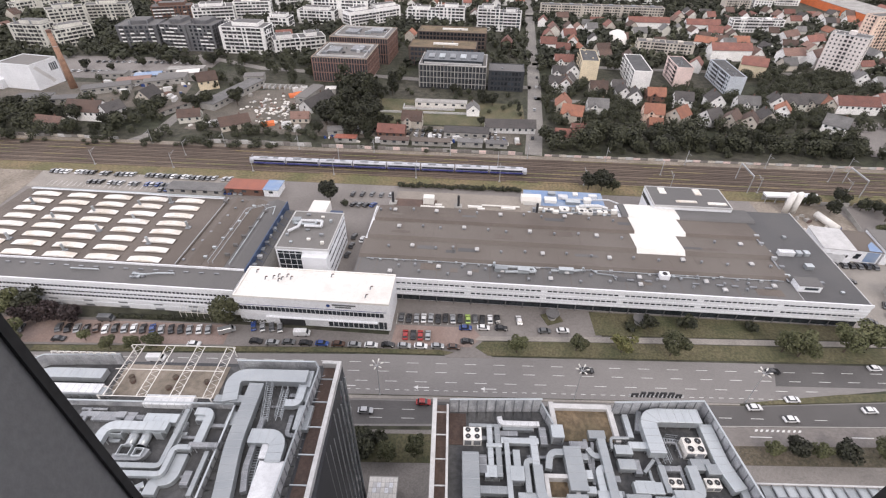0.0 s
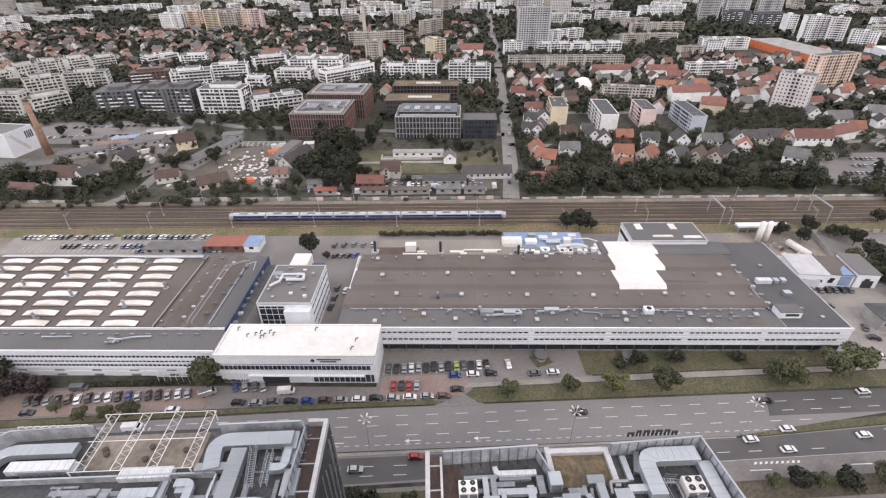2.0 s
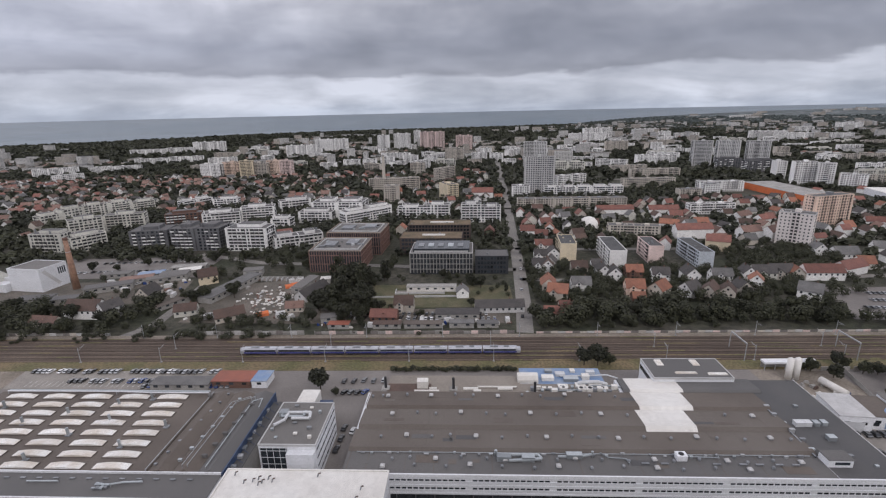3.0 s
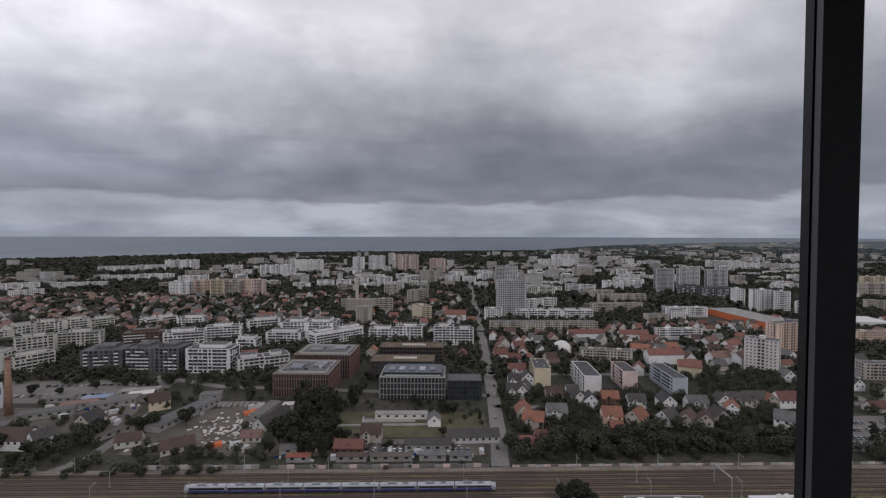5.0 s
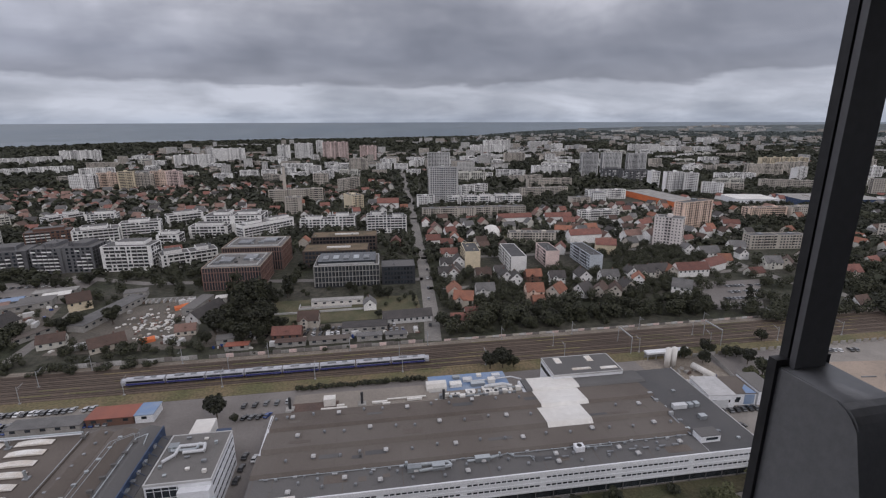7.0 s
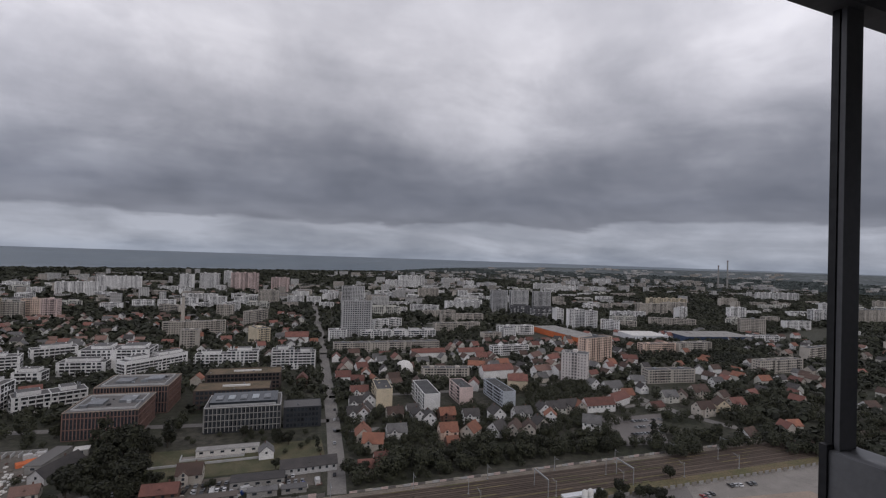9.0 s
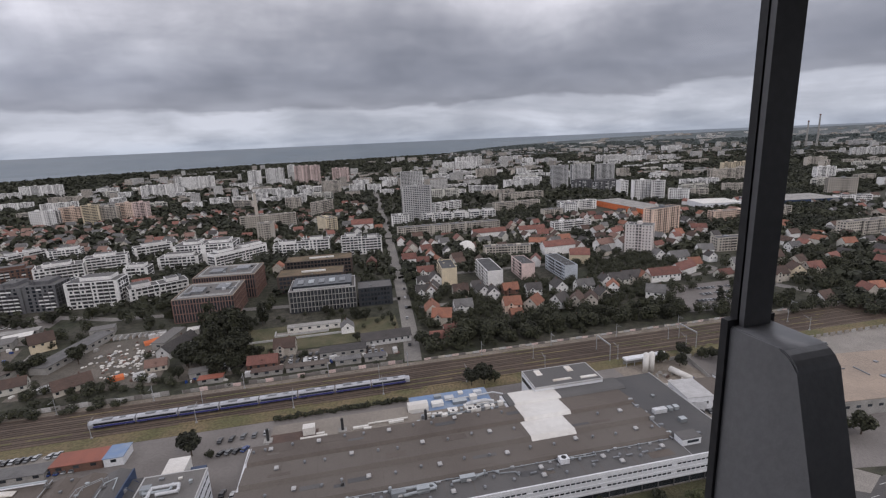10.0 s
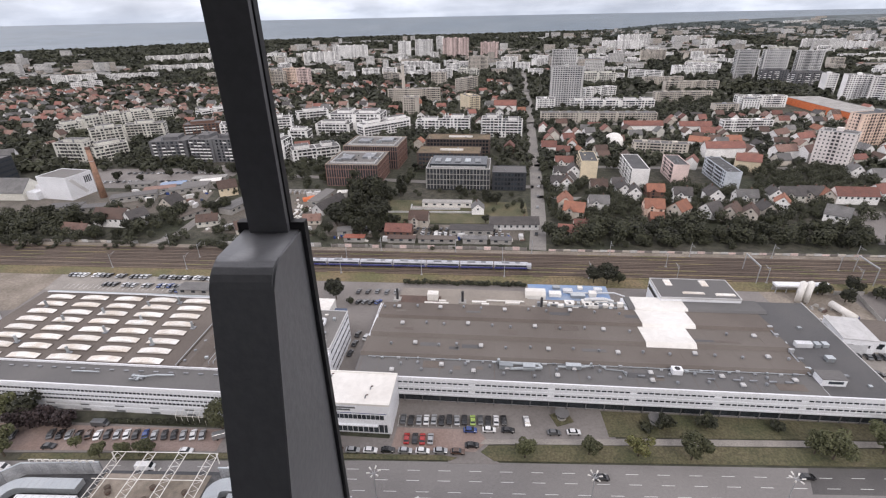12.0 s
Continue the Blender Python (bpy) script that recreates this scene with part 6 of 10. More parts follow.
block("white_tower", 296.5, 408.0, 25.5, 13, 29.0, -46.0)
block("peach_tower", 366.8, 457.2, 45.9, 13, 31.3, 12.1)
block("beige_blk", 161.5, 446.4, 47.0, 12, 10.4, -13.5)
block("white_blk", 284.0, 530.7, 51.9, 12, 11.7, 0.3)
block("cream_apt", -375.2, 426.1, 30.8, 14, 19.3, -4.9)
block("cream_apt", -377.4, 477.5, 30.2, 14, 19.8, 40.9)
block("cream_apt", -338.2, 426.3, 29.7, 14, 14.6, 53.9)
block("cream_apt", -366.9, 514.9, 39.8, 14, 17.2, 16.2)
block("cream_apt", -435.0, 580.8, 77.6, 14, 16.5, 42.1)
block("cream_apt", -455.6, 538.6, 46.9, 14, 15.9, 64.1)
block("dark_apt", -285.6, 428.8, 32.9, 24, 18.8, 7.6)
block("dark_apt", -248.0, 429.1, 45.9, 24, 20.9, -5.0)
block("white_apt", -195.5, 424.6, 38.5, 20, 20.9, -5.0)
block("brown_apt", -305.1, 523.7, 37.7, 16, 14.7, 18.5)
block("white_apt", -262.1, 519.4, 39.5, 20, 15.3, 17.2)
block("white_apt", -228.6, 542.3, 37.3, 16, 17.1, 11.3)
block("white_apt", -343.2, 636.1, 42.7, 14, 12.5, 54.8)
block("white_apt", -304.8, 638.9, 33.0, 14, 11.2, 6.2)
block("white_apt", -201.9, 599.6, 39.0, 14, 13.4, 25.0)
block("white_apt", -184.4, 511.7, 21.6, 14, 10.0, -5.6)
block("white_blk", -469.3, 953.8, 42.1, 14, 27.8, -8.7)
block("peach_blk", -432.2, 971.0, 37.0, 14, 29.3, -8.9)
block("yellow_blk", -386.4, 941.0, 25.5, 14, 33.4, 10.9)
block("beige_blk", -370.1, 953.6, 33.8, 14, 27.9, -8.8)
block("peach_blk", -342.1, 964.7, 27.3, 14, 31.3, -9.0)
block("pink_blk", -315.1, 960.4, 23.7, 14, 31.2, -9.0)
block("white_blk", -426.5, 1373.6, 83.6, 14, 33.5, 7.8)
block("white_blk", -383.7, 1534.1, 101.4, 14, 40.3, 6.1)
block("white_blk", -846.1, 1528.8, 79.5, 14, 24.5, 13.8)
block("white_blk", -793.2, 1590.2, 99.3, 14, 36.6, 12.5)
block("white_blk", -954.4, 1517.7, 109.2, 12, 21.3, 15.2)
block("white_blk", -847.3, 1011.7, 79.7, 12, 18.6, 28.7)
block("white_blk", -782.6, 1086.3, 104.0, 12, 13.3, 16.8)
block("white_blk", -781.7, 1254.0, 76.3, 12, 15.3, 15.3)
block("white_blk", -698.0, 1262.8, 82.5, 12, 18.0, 13.7)
block("white_blk", -736.6, 922.5, 51.0, 12, 15.2, 46.3)
block("grey_tower", 517.0, 983.0, 36.0, 18, 49.3, -10.2)
block("grey_tower", 576.0, 1000.0, 43.0, 16, 47.5, -10.2)
block("grey_tower", 645.0, 1008.0, 42.0, 16, 45.0, -10.9)
block("dark_apt", 528.7, 910.8, 40.8, 16, 21.5, -9.7)
block("dark_apt", 558.5, 866.2, 54.9, 18, 20.5, 6.6)
block("white_blk", 545.1, 772.9, 15.0, 18, 29.3, -8.5)
block("white_blk", 540.7, 727.2, 29.4, 18, 33.3, -18.8)
block("white_blk", 557.5, 703.5, 21.1, 14, 33.8, -36.4)
block("white_blk", 422.6, 1030.8, 80.4, 24, 18.6, -10.5)
block("white_blk", 574.0, 1311.5, 27.6, 14, 24.5, -13.1)
block("white_blk", 359.2, 641.3, 20.0, 16, 15.8, -7.2)
block("white_blk", 573.5, 681.2, 31.2, 14, 21.0, -44.9)
block("beige_blk", 332.7, 830.7, 86.5, 12, 14.5, 0.1)
block("beige_blk", 282.3, 731.2, 80.7, 12, 12.9, -0.4)
block("beige_blk", 324.4, 904.6, 69.4, 12, 12.7, 3.7)
block("beige_blk", 325.2, 641.4, 30.5, 12, 10.1, 0.7)
block("white_blk", 460.4, 1724.8, 125.2, 16, 31.6, -8.5)
block("white_blk", 540.7, 1816.8, 117.5, 14, 44.1, 13.4)
block("beige_blk", 447.3, 1308.0, 59.4, 14, 29.8, -10.0)
block("white_blk", 801.0, 2008.1, 123.4, 14, 28.5, 18.1)
block("white_blk", 833.2, 1852.3, 43.4, 14, 26.4, -18.2)
block("white_blk", 862.3, 1778.2, 89.2, 14, 21.8, 1.9)
block("white_blk", 1055.5, 1658.2, 113.0, 14, 30.5, -17.1)
block("white_blk", 1132.6, 1580.3, 91.5, 14, 26.0, -16.6)
block("white_blk", 1220.3, 1554.1, 82.3, 14, 25.6, -33.7)
block("white_blk", 2032.8, 3425.5, 314.3, 16, 40.9, 11.7)
block("white_blk", 1409.1, 1947.2, 73.2, 14, 27.7, -20.7)
block("white_blk", 1769.2, 2179.8, 97.7, 14, 30.9, -24.1)
block("beige_blk", 377.0, 372.6, 55.4, 13, 13.3, -8.4)
block("peach_blk", 493.8, 500.7, 53.6, 12, 13.1, -6.3)
block("beige_blk", 550.9, 493.4, 58.6, 12, 13.4, -2.3)
block("beige_blk", 541.1, 372.2, 68.2, 12, 15.1, -2.1)
block("beige_blk", 677.8, 404.1, 101.7, 12, 18.1, 3.9)
block("yellow_blk", 1001.0, 1002.2, 108.1, 16, 29.5, -16.4)
block("white_blk", 1682.7, 1181.1, 164.8, 14, 33.1, -14.5)
block("white_blk", 1140.1, 674.4, 140.0, 14, 32.9, -4.4)
block("beige_blk", 1238.8, 642.5, 153.0, 14, 35.7, -5.4)
block("white_blk", 754.4, 538.7, 49.4, 12, 11.2, -19.2)
block("black_office", -494.1, 349.2, 122.0, 30, 20.7, -0.3)
block("white_blk", -1206.6, 926.2, 114.5, 14, 25.2, 23.7)
block("white_blk", -1472.8, 937.0, 130.2, 14, 31.1, 27.8)
block("white_blk", -1198.8, 1089.9, 52.0, 14, 32.5, 26.8)
block("white_blk", -1155.3, 1136.7, 47.4, 14, 30.2, 22.3)
block("white_blk", -1389.5, 842.0, 51.7, 14, 29.8, 29.0)

# ---- houses placed by rays to fit the camera's view ----
house(93.4, 545.5, 12, 9, 5, 80, "white", "red", near=False)
house(99.1, 516.9, 11, 9, 5, 85, "white", "red", near=False)
house(85.2, 454.7, 14, 10, 6, -5, "white", "red", near=False)
house(109.1, 486.0, 12, 10, 6, 10, "white", "red", near=False)
house(96.1, 441.0, 12, 9, 5, -10, "white", "red", near=False)
house(108.8, 462.9, 11, 9, 6, 80, "white", "orange", near=False)
house(128.9, 469.8, 10, 9, 6, 85, "white", "dark", near=False)
house(48.3, 455.7, 10, 9, 6, 80, "brick", "red", near=False)
house(-38.7, 468.2, 10, 9, 8, 80, "beige", "orange", near=False)
house(90.2, 404.5, 15, 9, 5, -5, "white", "red", near=True)
house(93.1, 380.2, 12, 10, 5, 85, "white", "dark", near=True)
house(81.3, 374.7, 10, 9, 5, -5, "white", "dark", near=True)
house(81.9, 349.3, 12, 9, 5, 80, "white", "brown", near=True)
house(72.5, 305.4, 14, 10, 6, 80, "beige", "orange", near=True)
house(76.2, 293.0, 13, 10, 5, -20, "beige", "orange", near=True)
house(94.9, 306.6, 13, 9, 5, -5, "white", "grey", near=True)
house(76.1, 271.6, 9, 7, 4, -5, "beige", "red", near=True)
house(119.0, 333.5, 12, 9, 5, 85, "white", "dark", near=True)
house(125.1, 327.0, 11, 9, 5, 80, "white", "dark", near=True)
house(118.7, 346.0, 9, 8, 5, -5, "white", "dark", near=True)
house(140.0, 329.5, 12, 9, 5, -5, "brick", "orange", near=True)
house(127.1, 295.3, 12, 10, 6, -8, "peach", "orange", near=True)
house(143.2, 294.1, 13, 10, 5, 40, "beige", "orange", near=True)
house(156.0, 322.2, 12, 9, 5, -8, "white", "dark", near=True)
house(175.8, 318.7, 13, 10, 6, 85, "white", "dark", near=True)
house(162.1, 291.8, 12, 10, 5, 30, "white", "dark", near=True)
house(173.2, 288.0, 13, 10, 5, 50, "beige", "brown", near=True)
house(196.4, 316.8, 14, 9, 5, -5, "white", "grey", near=True)
house(217.9, 321.1, 11, 9, 5, 80, "white", "dark", near=True)
house(228.4, 320.6, 16, 10, 5, -5, "cream", "dark", near=True)
house(241.6, 322.0, 16, 10, 5, -5, "beige", "dark", near=True)
house(250.2, 318.6, 10, 9, 5, 80, "beige", "orange", near=True)
house(268.4, 317.9, 26, 11, 6, -5, "white", "red", near=True)
house(295.7, 326.7, 24, 11, 6, 20, "white", "red", near=False)
house(235.0, 283.6, 13, 10, 5, -40, "white", "grey", near=True)
house(214.0, 305.0, 10, 9, 5, 60, "white", "orange", near=True)
house(184.0, 286.9, 11, 9, 5, 60, "beige", "brown", near=True)
house(197.0, 293.0, 11, 9, 5, 85, "beige", "dark", near=True)
house(236.8, 434.7, 34, 11, 9, 0, "white", "red", near=False)
house(236.8, 392.4, 18, 11, 9, -25, "yellow", "red", near=False)
house(195.6, 400.4, 11, 9, 6, 60, "white", "red", near=False)
house(233.3, 473.7, 18, 10, 5, -30, "white", "orange", near=False)
house(202.8, 545.9, 42, 10, 6, -2, "white", "red", near=False)
house(256.6, 540.0, 34, 10, 6, -3, "white", "red", near=False)
house(320.0, 494.5, 22, 10, 7, 30, "white", "salmon", near=False)
house(333.5, 478.1, 20, 10, 7, 20, "white", "red", near=False)
house(284.8, 426.2, 20, 11, 8, 10, "white", "salmon", near=False)
house(304.5, 424.4, 18, 11, 8, 30, "white", "salmon", near=False)
house(430.9, 458.8, 18, 10, 6, -20, "white", "red", near=False)
house(358.2, 370.2, 14, 10, 6, -20, "white", "grey", near=False)
house(61.2, 674.8, 30, 14, 8, -5, "white", "red", near=False)
house(-173.8, 339.2, 13, 10, 6, 30, "yellow", "brown", near=True)
house(-223.7, 282.3, 22, 12, 6, -5, "white", "brown", near=True)
house(-207.5, 280.3, 12, 9, 7, 60, "white", "dark", near=True)
house(-160.5, 280.5, 13, 8, 4, 15, "cream", "brown", near=True)
house(-130.0, 272.0, 17, 9, 3.6, 30, "beige", "brown", near=True)
house(-198.0, 305.5, 13, 10, 6, 80, "beige", "dark", near=True)
house(-239.8, 269.5, 18, 7, 3, -10, "beige", "salmon", near=True)
house(-93.0, 283.0, 11, 7, 3.2, 5, "beige", "salmon", near=True)
house(-23.5, 279.1, 12, 9, 5, -5, "beige", "brown", near=True)
house(-34.5, 264.3, 16, 8, 4, -5, "brick", "red", near=True)
house(-88.5, 308.0, 26, 9, 4, 66, "grey", "dark", near=True)
house(35.5, 274.7, 30, 8, 4, 0, "grey", "dark", near=True)
house(14.0, 300.5, 9, 8, 4, 90, "white", "grey", near=True)
house(158.0, 263.0, 4, 4, 3.0, 10, "white", "grey", near=True)
house(66.5, 264.5, 11, 8, 3.2, -8, "beige", "red", near=True)
house(104.0, 343.0, 12, 9, 4.5, -5, "beige", "brown", near=True)
house(76.0, 350.0, 12, 9, 5, -5, "white", "dark", near=True)
house(85.5, 356.0, 10, 9, 5, 70, "white", "dark", near=True)
house(126.0, 285.5, 8, 7, 3, -5, "brick", "orange", near=True)
house(310.0, 375.0, 11, 9, 5, 80, "white", "grey", near=True)
house(323.0, 364.5, 18, 12, 4, -5, "white", "grey", near=True)
house(346.0, 350.0, 9, 8, 5, 80, "white", "dark", near=True)
house(348.0, 321.0, 14, 10, 5, -10, "cream", "grey", near=True)
house(361.0, 319.0, 11, 9, 5, 40, "beige", "brown", near=True)
house(387.0, 324.0, 16, 11, 6, -5, "beige", "brown", near=True)
house(346.0, 284.0, 15, 10, 6, -5, "beige", "brown", near=True)
house(369.0, 287.0, 14, 10, 6, 60, "yellow", "brown", near=True)
house(384.0, 285.0, 14, 10, 6, -5, "beige", "red", near=True)
house(440.0, 348.0, 12, 9, 5, -5, "white", "grey", near=True)
house(473.0, 396.0, 10, 9, 5, 40, "white", "dark", near=False)
house(494.0, 394.0, 12, 9, 5, -5, "white", "brown", near=False)
house(-437.7, 432.6, 26, 14, 6, 30, "white", "grey", near=False)
house(-607.4, 400.2, 24, 10, 5, 20, "white", "grey", near=False)
house(-347.1, 337.0, 48, 20, 6, -2, "cream", "grey", near=False)
house(-155.3, 467.1, 14, 9, 5, 20, "white", "red", near=False)

# ---- the rest of the town, filled between the buildings placed from the view ----
rng_town = random.Random(11)


def free(x, y, reach):
    for a, b, r in TAKEN:
        if (a - x) ** 2 + (b - y) ** 2 < (r + reach) ** 2:
            return False
    for points, width in STREETS:
        for (ax, ay), (bx, by) in zip(points, points[1:]):
            dx, dy = bx - ax, by - ay
            q = max(0, min(1, ((x - ax) * dx + (y - ay) * dy) / (dx * dx + dy * dy)))
            if (ax + q * dx - x) ** 2 + (ay + q * dy - y) ** 2 < (width / 2 + reach * 0.8) ** 2:
                return False
    return True


mass = {}


def into(key, soup, m):
    mass.setdefault(key, Soup()).add(soup, m)


def fill_houses(x0, x1, y0, y1, tries, tiles, walls, most, near=False, turn=0, single=True):
    made = 0
    for k in range(tries):
        x, y = rng_town.uniform(x0, x1), rng_town.uniform(y0, y1)
        w, d, h = rng_town.uniform(9, 14), rng_town.uniform(8, 10.5), rng_town.choice((3.2, 4.5, 5.5, 6.0))
        yaw, wall, tile = turn + rng_town.choice((0, 90)) + rng_town.uniform(-12, 12), rng_town.choice(walls), rng_town.choice(tiles)
        if made >= most or not free(x, y, w * 0.62):
            continue
        made += 1
        if single:
            house(x, y, w, d, h, yaw, wall, tile, near)
            continue
        TAKEN.append((x, y, w / 2 + 1.5))
        m, a, b, e, rise = pose(x, y, 0, 0, 0, yaw), w / 2, d / 2, 0.5, d * 0.42
        into(("wall", wall), Soup().prism([(-b, -0.4), (b, -0.4), (b, h), (0, h + rise), (-b, h)], "x", -a, a), m)
        into(("roof", tile), Soup().prism([(-b - e, h - 0.37), (0, h + rise + 0.05), (b + e, h - 0.37), (b + e, h - 0.15), (0, h + rise + 0.27), (-b - e, h - 0.15)], "x", -a - 0.35, a + 0.35), m)
        panes = Soup()
        for q in (-0.28, 0.28):
            panes.box(w * q - 0.6, -b - 0.05, h - 2.2, w * q + 0.6, -b + 0.05, h - 0.8)
            panes.box(-a - 0.05, d * q - 0.5, h - 2.2, -a + 0.05, d * q + 0.5, h - 0.8)
        into(("window", ""), panes, m)


# car parks and yards that stay open
TAKEN += [(250, 264, 14), (262, 258, 14), (300, 262, 13), (316, 262, 10), (268, 272, 15), (286, 284, 14), (300, 294, 9), (-130, 300, 26), (-120, 325, 16), (-260, 375, 26), (-300, 380, 24), (-220, 375, 20), (0, 300, 22), (-35, 304, 18), (-260, 322, 18), (-300, 325, 18)]
MIX = ("red", "salmon", "brown", "dark", "orange", "grey", "brown")
fill_houses(84, 300, 405, 585, 400, MIX, ("white", "cream", "beige"), 28)
fill_houses(300, 620, 232, 400, 500, MIX, ("white", "cream", "beige"), 30)
fill_houses(-800, -420, 330, 620, 600, ("red", "salmon", "brown", "salmon", "grey"), ("white", "cream", "beige"), 44)
fill_houses(420, 900, 300, 640, 500, MIX, ("white", "cream", "beige"), 80, single=False)
fill_houses(-900, -160, 600, 960, 1700, ("red", "salmon", "salmon", "brown", "dark", "salmon", "grey"), ("white", "cream", "beige", "white"), 400, single=False)
fill_houses(-160, 90, 560, 960, 600, MIX, ("white", "cream", "grey"), 80, single=False)
fill_houses(-1150, -760, 420, 900, 600, ("red", "salmon", "brown", "salmon", "grey"), ("white", "cream", "beige"), 110, single=False)
for (what, key), soup in mass.items():
    if what == "wall":
        tagged(soup.out("far_houses", PLASTER[key]), f"countless {key} walls of distant villas", "houses", "", "stuff")
    elif what == "roof":
        tagged(soup.out("far_roofs", TILES[key]), f"countless {key} pitched roofs of distant villas", "roofs", "", "stuff")
    else:
        tagged(soup.out("far_windows", WINDOW), "countless small windows of distant villas", "windows", "", "stuff")

# mid-distance rows of flats between those placed from the view
STYLES = ("white_blk", "beige_blk", "white_blk", "white_apt", "cream_apt", "white_blk")
made = 0
for k in range(900):
    x, y = rng_town.uniform(-650, 1250), rng_town.uniform(620, 1650)
    if x < -150 and y < 960 or abs(x) > y * 0.95:
        continue
    w = rng_town.uniform(30, 75)
    if made < 95 and free(x + w / 2, y + 6, w * 0.5):
        block(rng_town.choice(STYLES), x, y, w, rng_town.uniform(11, 14), rng_town.choice((11.5, 14.2, 14.2, 17, 20 if y > 900 else 14.2)), rng_town.choice((-5, -5, 20, 60, -35)) + rng_town.uniform(-4, 4))
        made += 1

# the farthest quarters: too many and too small to count
far_walls, far_roofs, far_beige = Soup(), Soup(), Soup()
for k in range(5200):
    y = rng_town.uniform(1050, 3600)
    x = rng_town.uniform(-0.98 * y, 1.7 * y)
    az = math.degrees(math.atan2(-x, y))
    r = math.hypot(x, y)
    if r > shore(az) - (620 if -12 < az < 25 else 330) or r > 3650:
        continue
    if -1400 < x < -700 and y > 1500 or 900 < x < 1600 and 1150 < y < 1480 or x < -150 and y < 1100 and x > -900:
        continue
    if noise.noise((x * 0.0022, y * 0.0016, 3.0)) < -0.08:
        continue
    if r < 1700 and not free(x, y, 22):
        continue
    tall = rng_town.random()
    w, d = (rng_town.uniform(16, 48), rng_town.uniform(9, 12)) if tall > 0.4 else (rng_town.uniform(9, 18), rng_town.uniform(9, 13))
    h = rng_town.choice((9, 11, 12, 12, 15, 28)) if tall > 0.4 else rng_town.uniform(5, 9)
    if rng_town.random() < 0.3:
        w, d = d, w
    target = far_walls if rng_town.random() < 0.6 else far_beige
    target.box(x, y, -1, x + w, y + d, h)
    if tall <= 0.4:
        far_roofs.box(x - 0.4, y - 0.4, h, x + w + 0.4, y + d + 0.4, h + 3.0, 0.7)
for k in range(420):  # the last quarters, on the rise to the horizon
    az, r = radians(rng_town.uniform(-66, -17)), rng_town.uniform(3500, 4500)
    if noise.noise((r * 0.003, az * 14, 7.0)) < 0.0 or r > shore(math.degrees(az)) - 90:
        continue
    x, y, w, h = -r * math.sin(az), r * math.cos(az), rng_town.uniform(25, 90), rng_town.choice((8, 10, 14, 20))
    (far_walls if k % 3 else far_beige).box(x, y, bowl(r) - 4, x + w, y + 14, bowl(r) + h)
tagged(far_walls.out("far_flats", ESTATE_WHITE), "countless pale blocks of distant housing estates", "flats", "", "stuff")
tagged(far_beige.out("far_flats", ESTATE_BEIGE), "countless beige blocks of distant housing estates", "flats", "", "stuff")
tagged(far_roofs.out("far_roofs", TILES["salmon"]), "countless distant tiled roofs", "roofs", "", "stuff")

# ---- the quarter beyond the depot ----
made = 0
for k in range(400):
    x, y = rng_town.uniform(620, 1900), rng_town.uniform(330, 1050)
    w = rng_town.uniform(35, 90)
    if y < x * 0.42 or x < y * 0.9 or made >= 42 or not free(x + w / 2, y + 6, w * 0.5):
        continue
    made += 1
    block(rng_town.choice(("beige_blk", "white_blk", "cream_apt", "beige_blk")), x, y, w, 12, rng_town.choice((14, 14, 17, 28 if y > 600 else 14)), rng_town.choice((-8, -8, -30, 25)))
# ---- single landmarks ----
for x, y, w, d, h, yaw, roof in ((-252, 318, 30, 10, 4, 24, FELT), (-238, 336, 22, 9, 3.8, 22, TILES["salmon"]), (-232, 348, 18, 9, 3.6, 18, BLUE_ROOF), (-214, 344, 20, 12, 4, 12, FELT_PALE), (-286, 300, 22, 10, 4, 6, FELT),
                                 (-216, 366, 26, 8, 3.4, 10, CONCRETE), (-152, 350, 14, 9, 4.5, 10, FELT_PALE), (-182, 284, 26, 5, 3.0, 58, FELT_BROWN), (-262, 300, 16, 8, 3.6, 14, FELT)):
    hall("shed", x, y, w, d, h, yaw, CONCRETE, roof, "low flat-roofed workshop beside a yard")
dome = root("sports_dome", pose(154.8, 484, 0), "white air dome over a sports court", "dome")
bm = bmesh.new()
bmesh.ops.create_uvsphere(bm, u_segments=20, v_segments=12, radius=1)
bmesh.ops.scale(bm, vec=(11, 13, 11), verts=bm.verts)
bmesh.ops.delete(bm, geom=[v for v in bm.verts if v.co.z < -0.5], context="VERTS")
part("membrane", bm, MEMBRANE, dome)
Soup().box(-11.4, -13.2, -0.2, 11.4, 13.2, 0.25).out("base", CONCRETE, dome)
chimney = root("brick_chimney", pose(-267.5, 333, 0), "tall tapering brick factory chimney", "chimney")
Soup().beam((0, 0, 0), (0, 0, 38), 2.5, 14, 1.4).out("shaft", BRICK_PALE, chimney, smooth=True)
Soup().beam((0, 0, 36.8), (0, 0, 38.4), 1.65, 14).out("crown_ring", PLASTER["brick"], chimney)
for z in (12, 20, 28):
    Soup().beam((0, 0, z), (0, 0, z + 0.35), 2.38 - z * 0.024, 14).out("hoop", STEEL, chimney)
slim = root("brick_chimney", pose(-97, 850, 0), "slim concrete chimney between flats", "chimney")
Soup().beam((0, 0, 0), (0, 0, 46), 3.0, 12, 2.2).out("shaft", PLASTER["beige"], slim)
Soup().beam((0, 0, 45), (0, 0, 46.6), 2.5, 12).out("crown_ring", CONCRETE, slim)
for x, y, h in ((2294, 1773, 155), (2262, 1800, 128)):
    mast = root("power_chimney", pose(x, y, 0), "distant thin power station chimney", "chimney")
    Soup().beam((0, 0, 0), (0, 0, h), 5.0, 10, 3.0).out("shaft", CONCRETE, mast)
    Soup().beam((0, 0, h - 6), (0, 0, h), 3.6, 10).out("crown_ring", TILES["red"], mast)
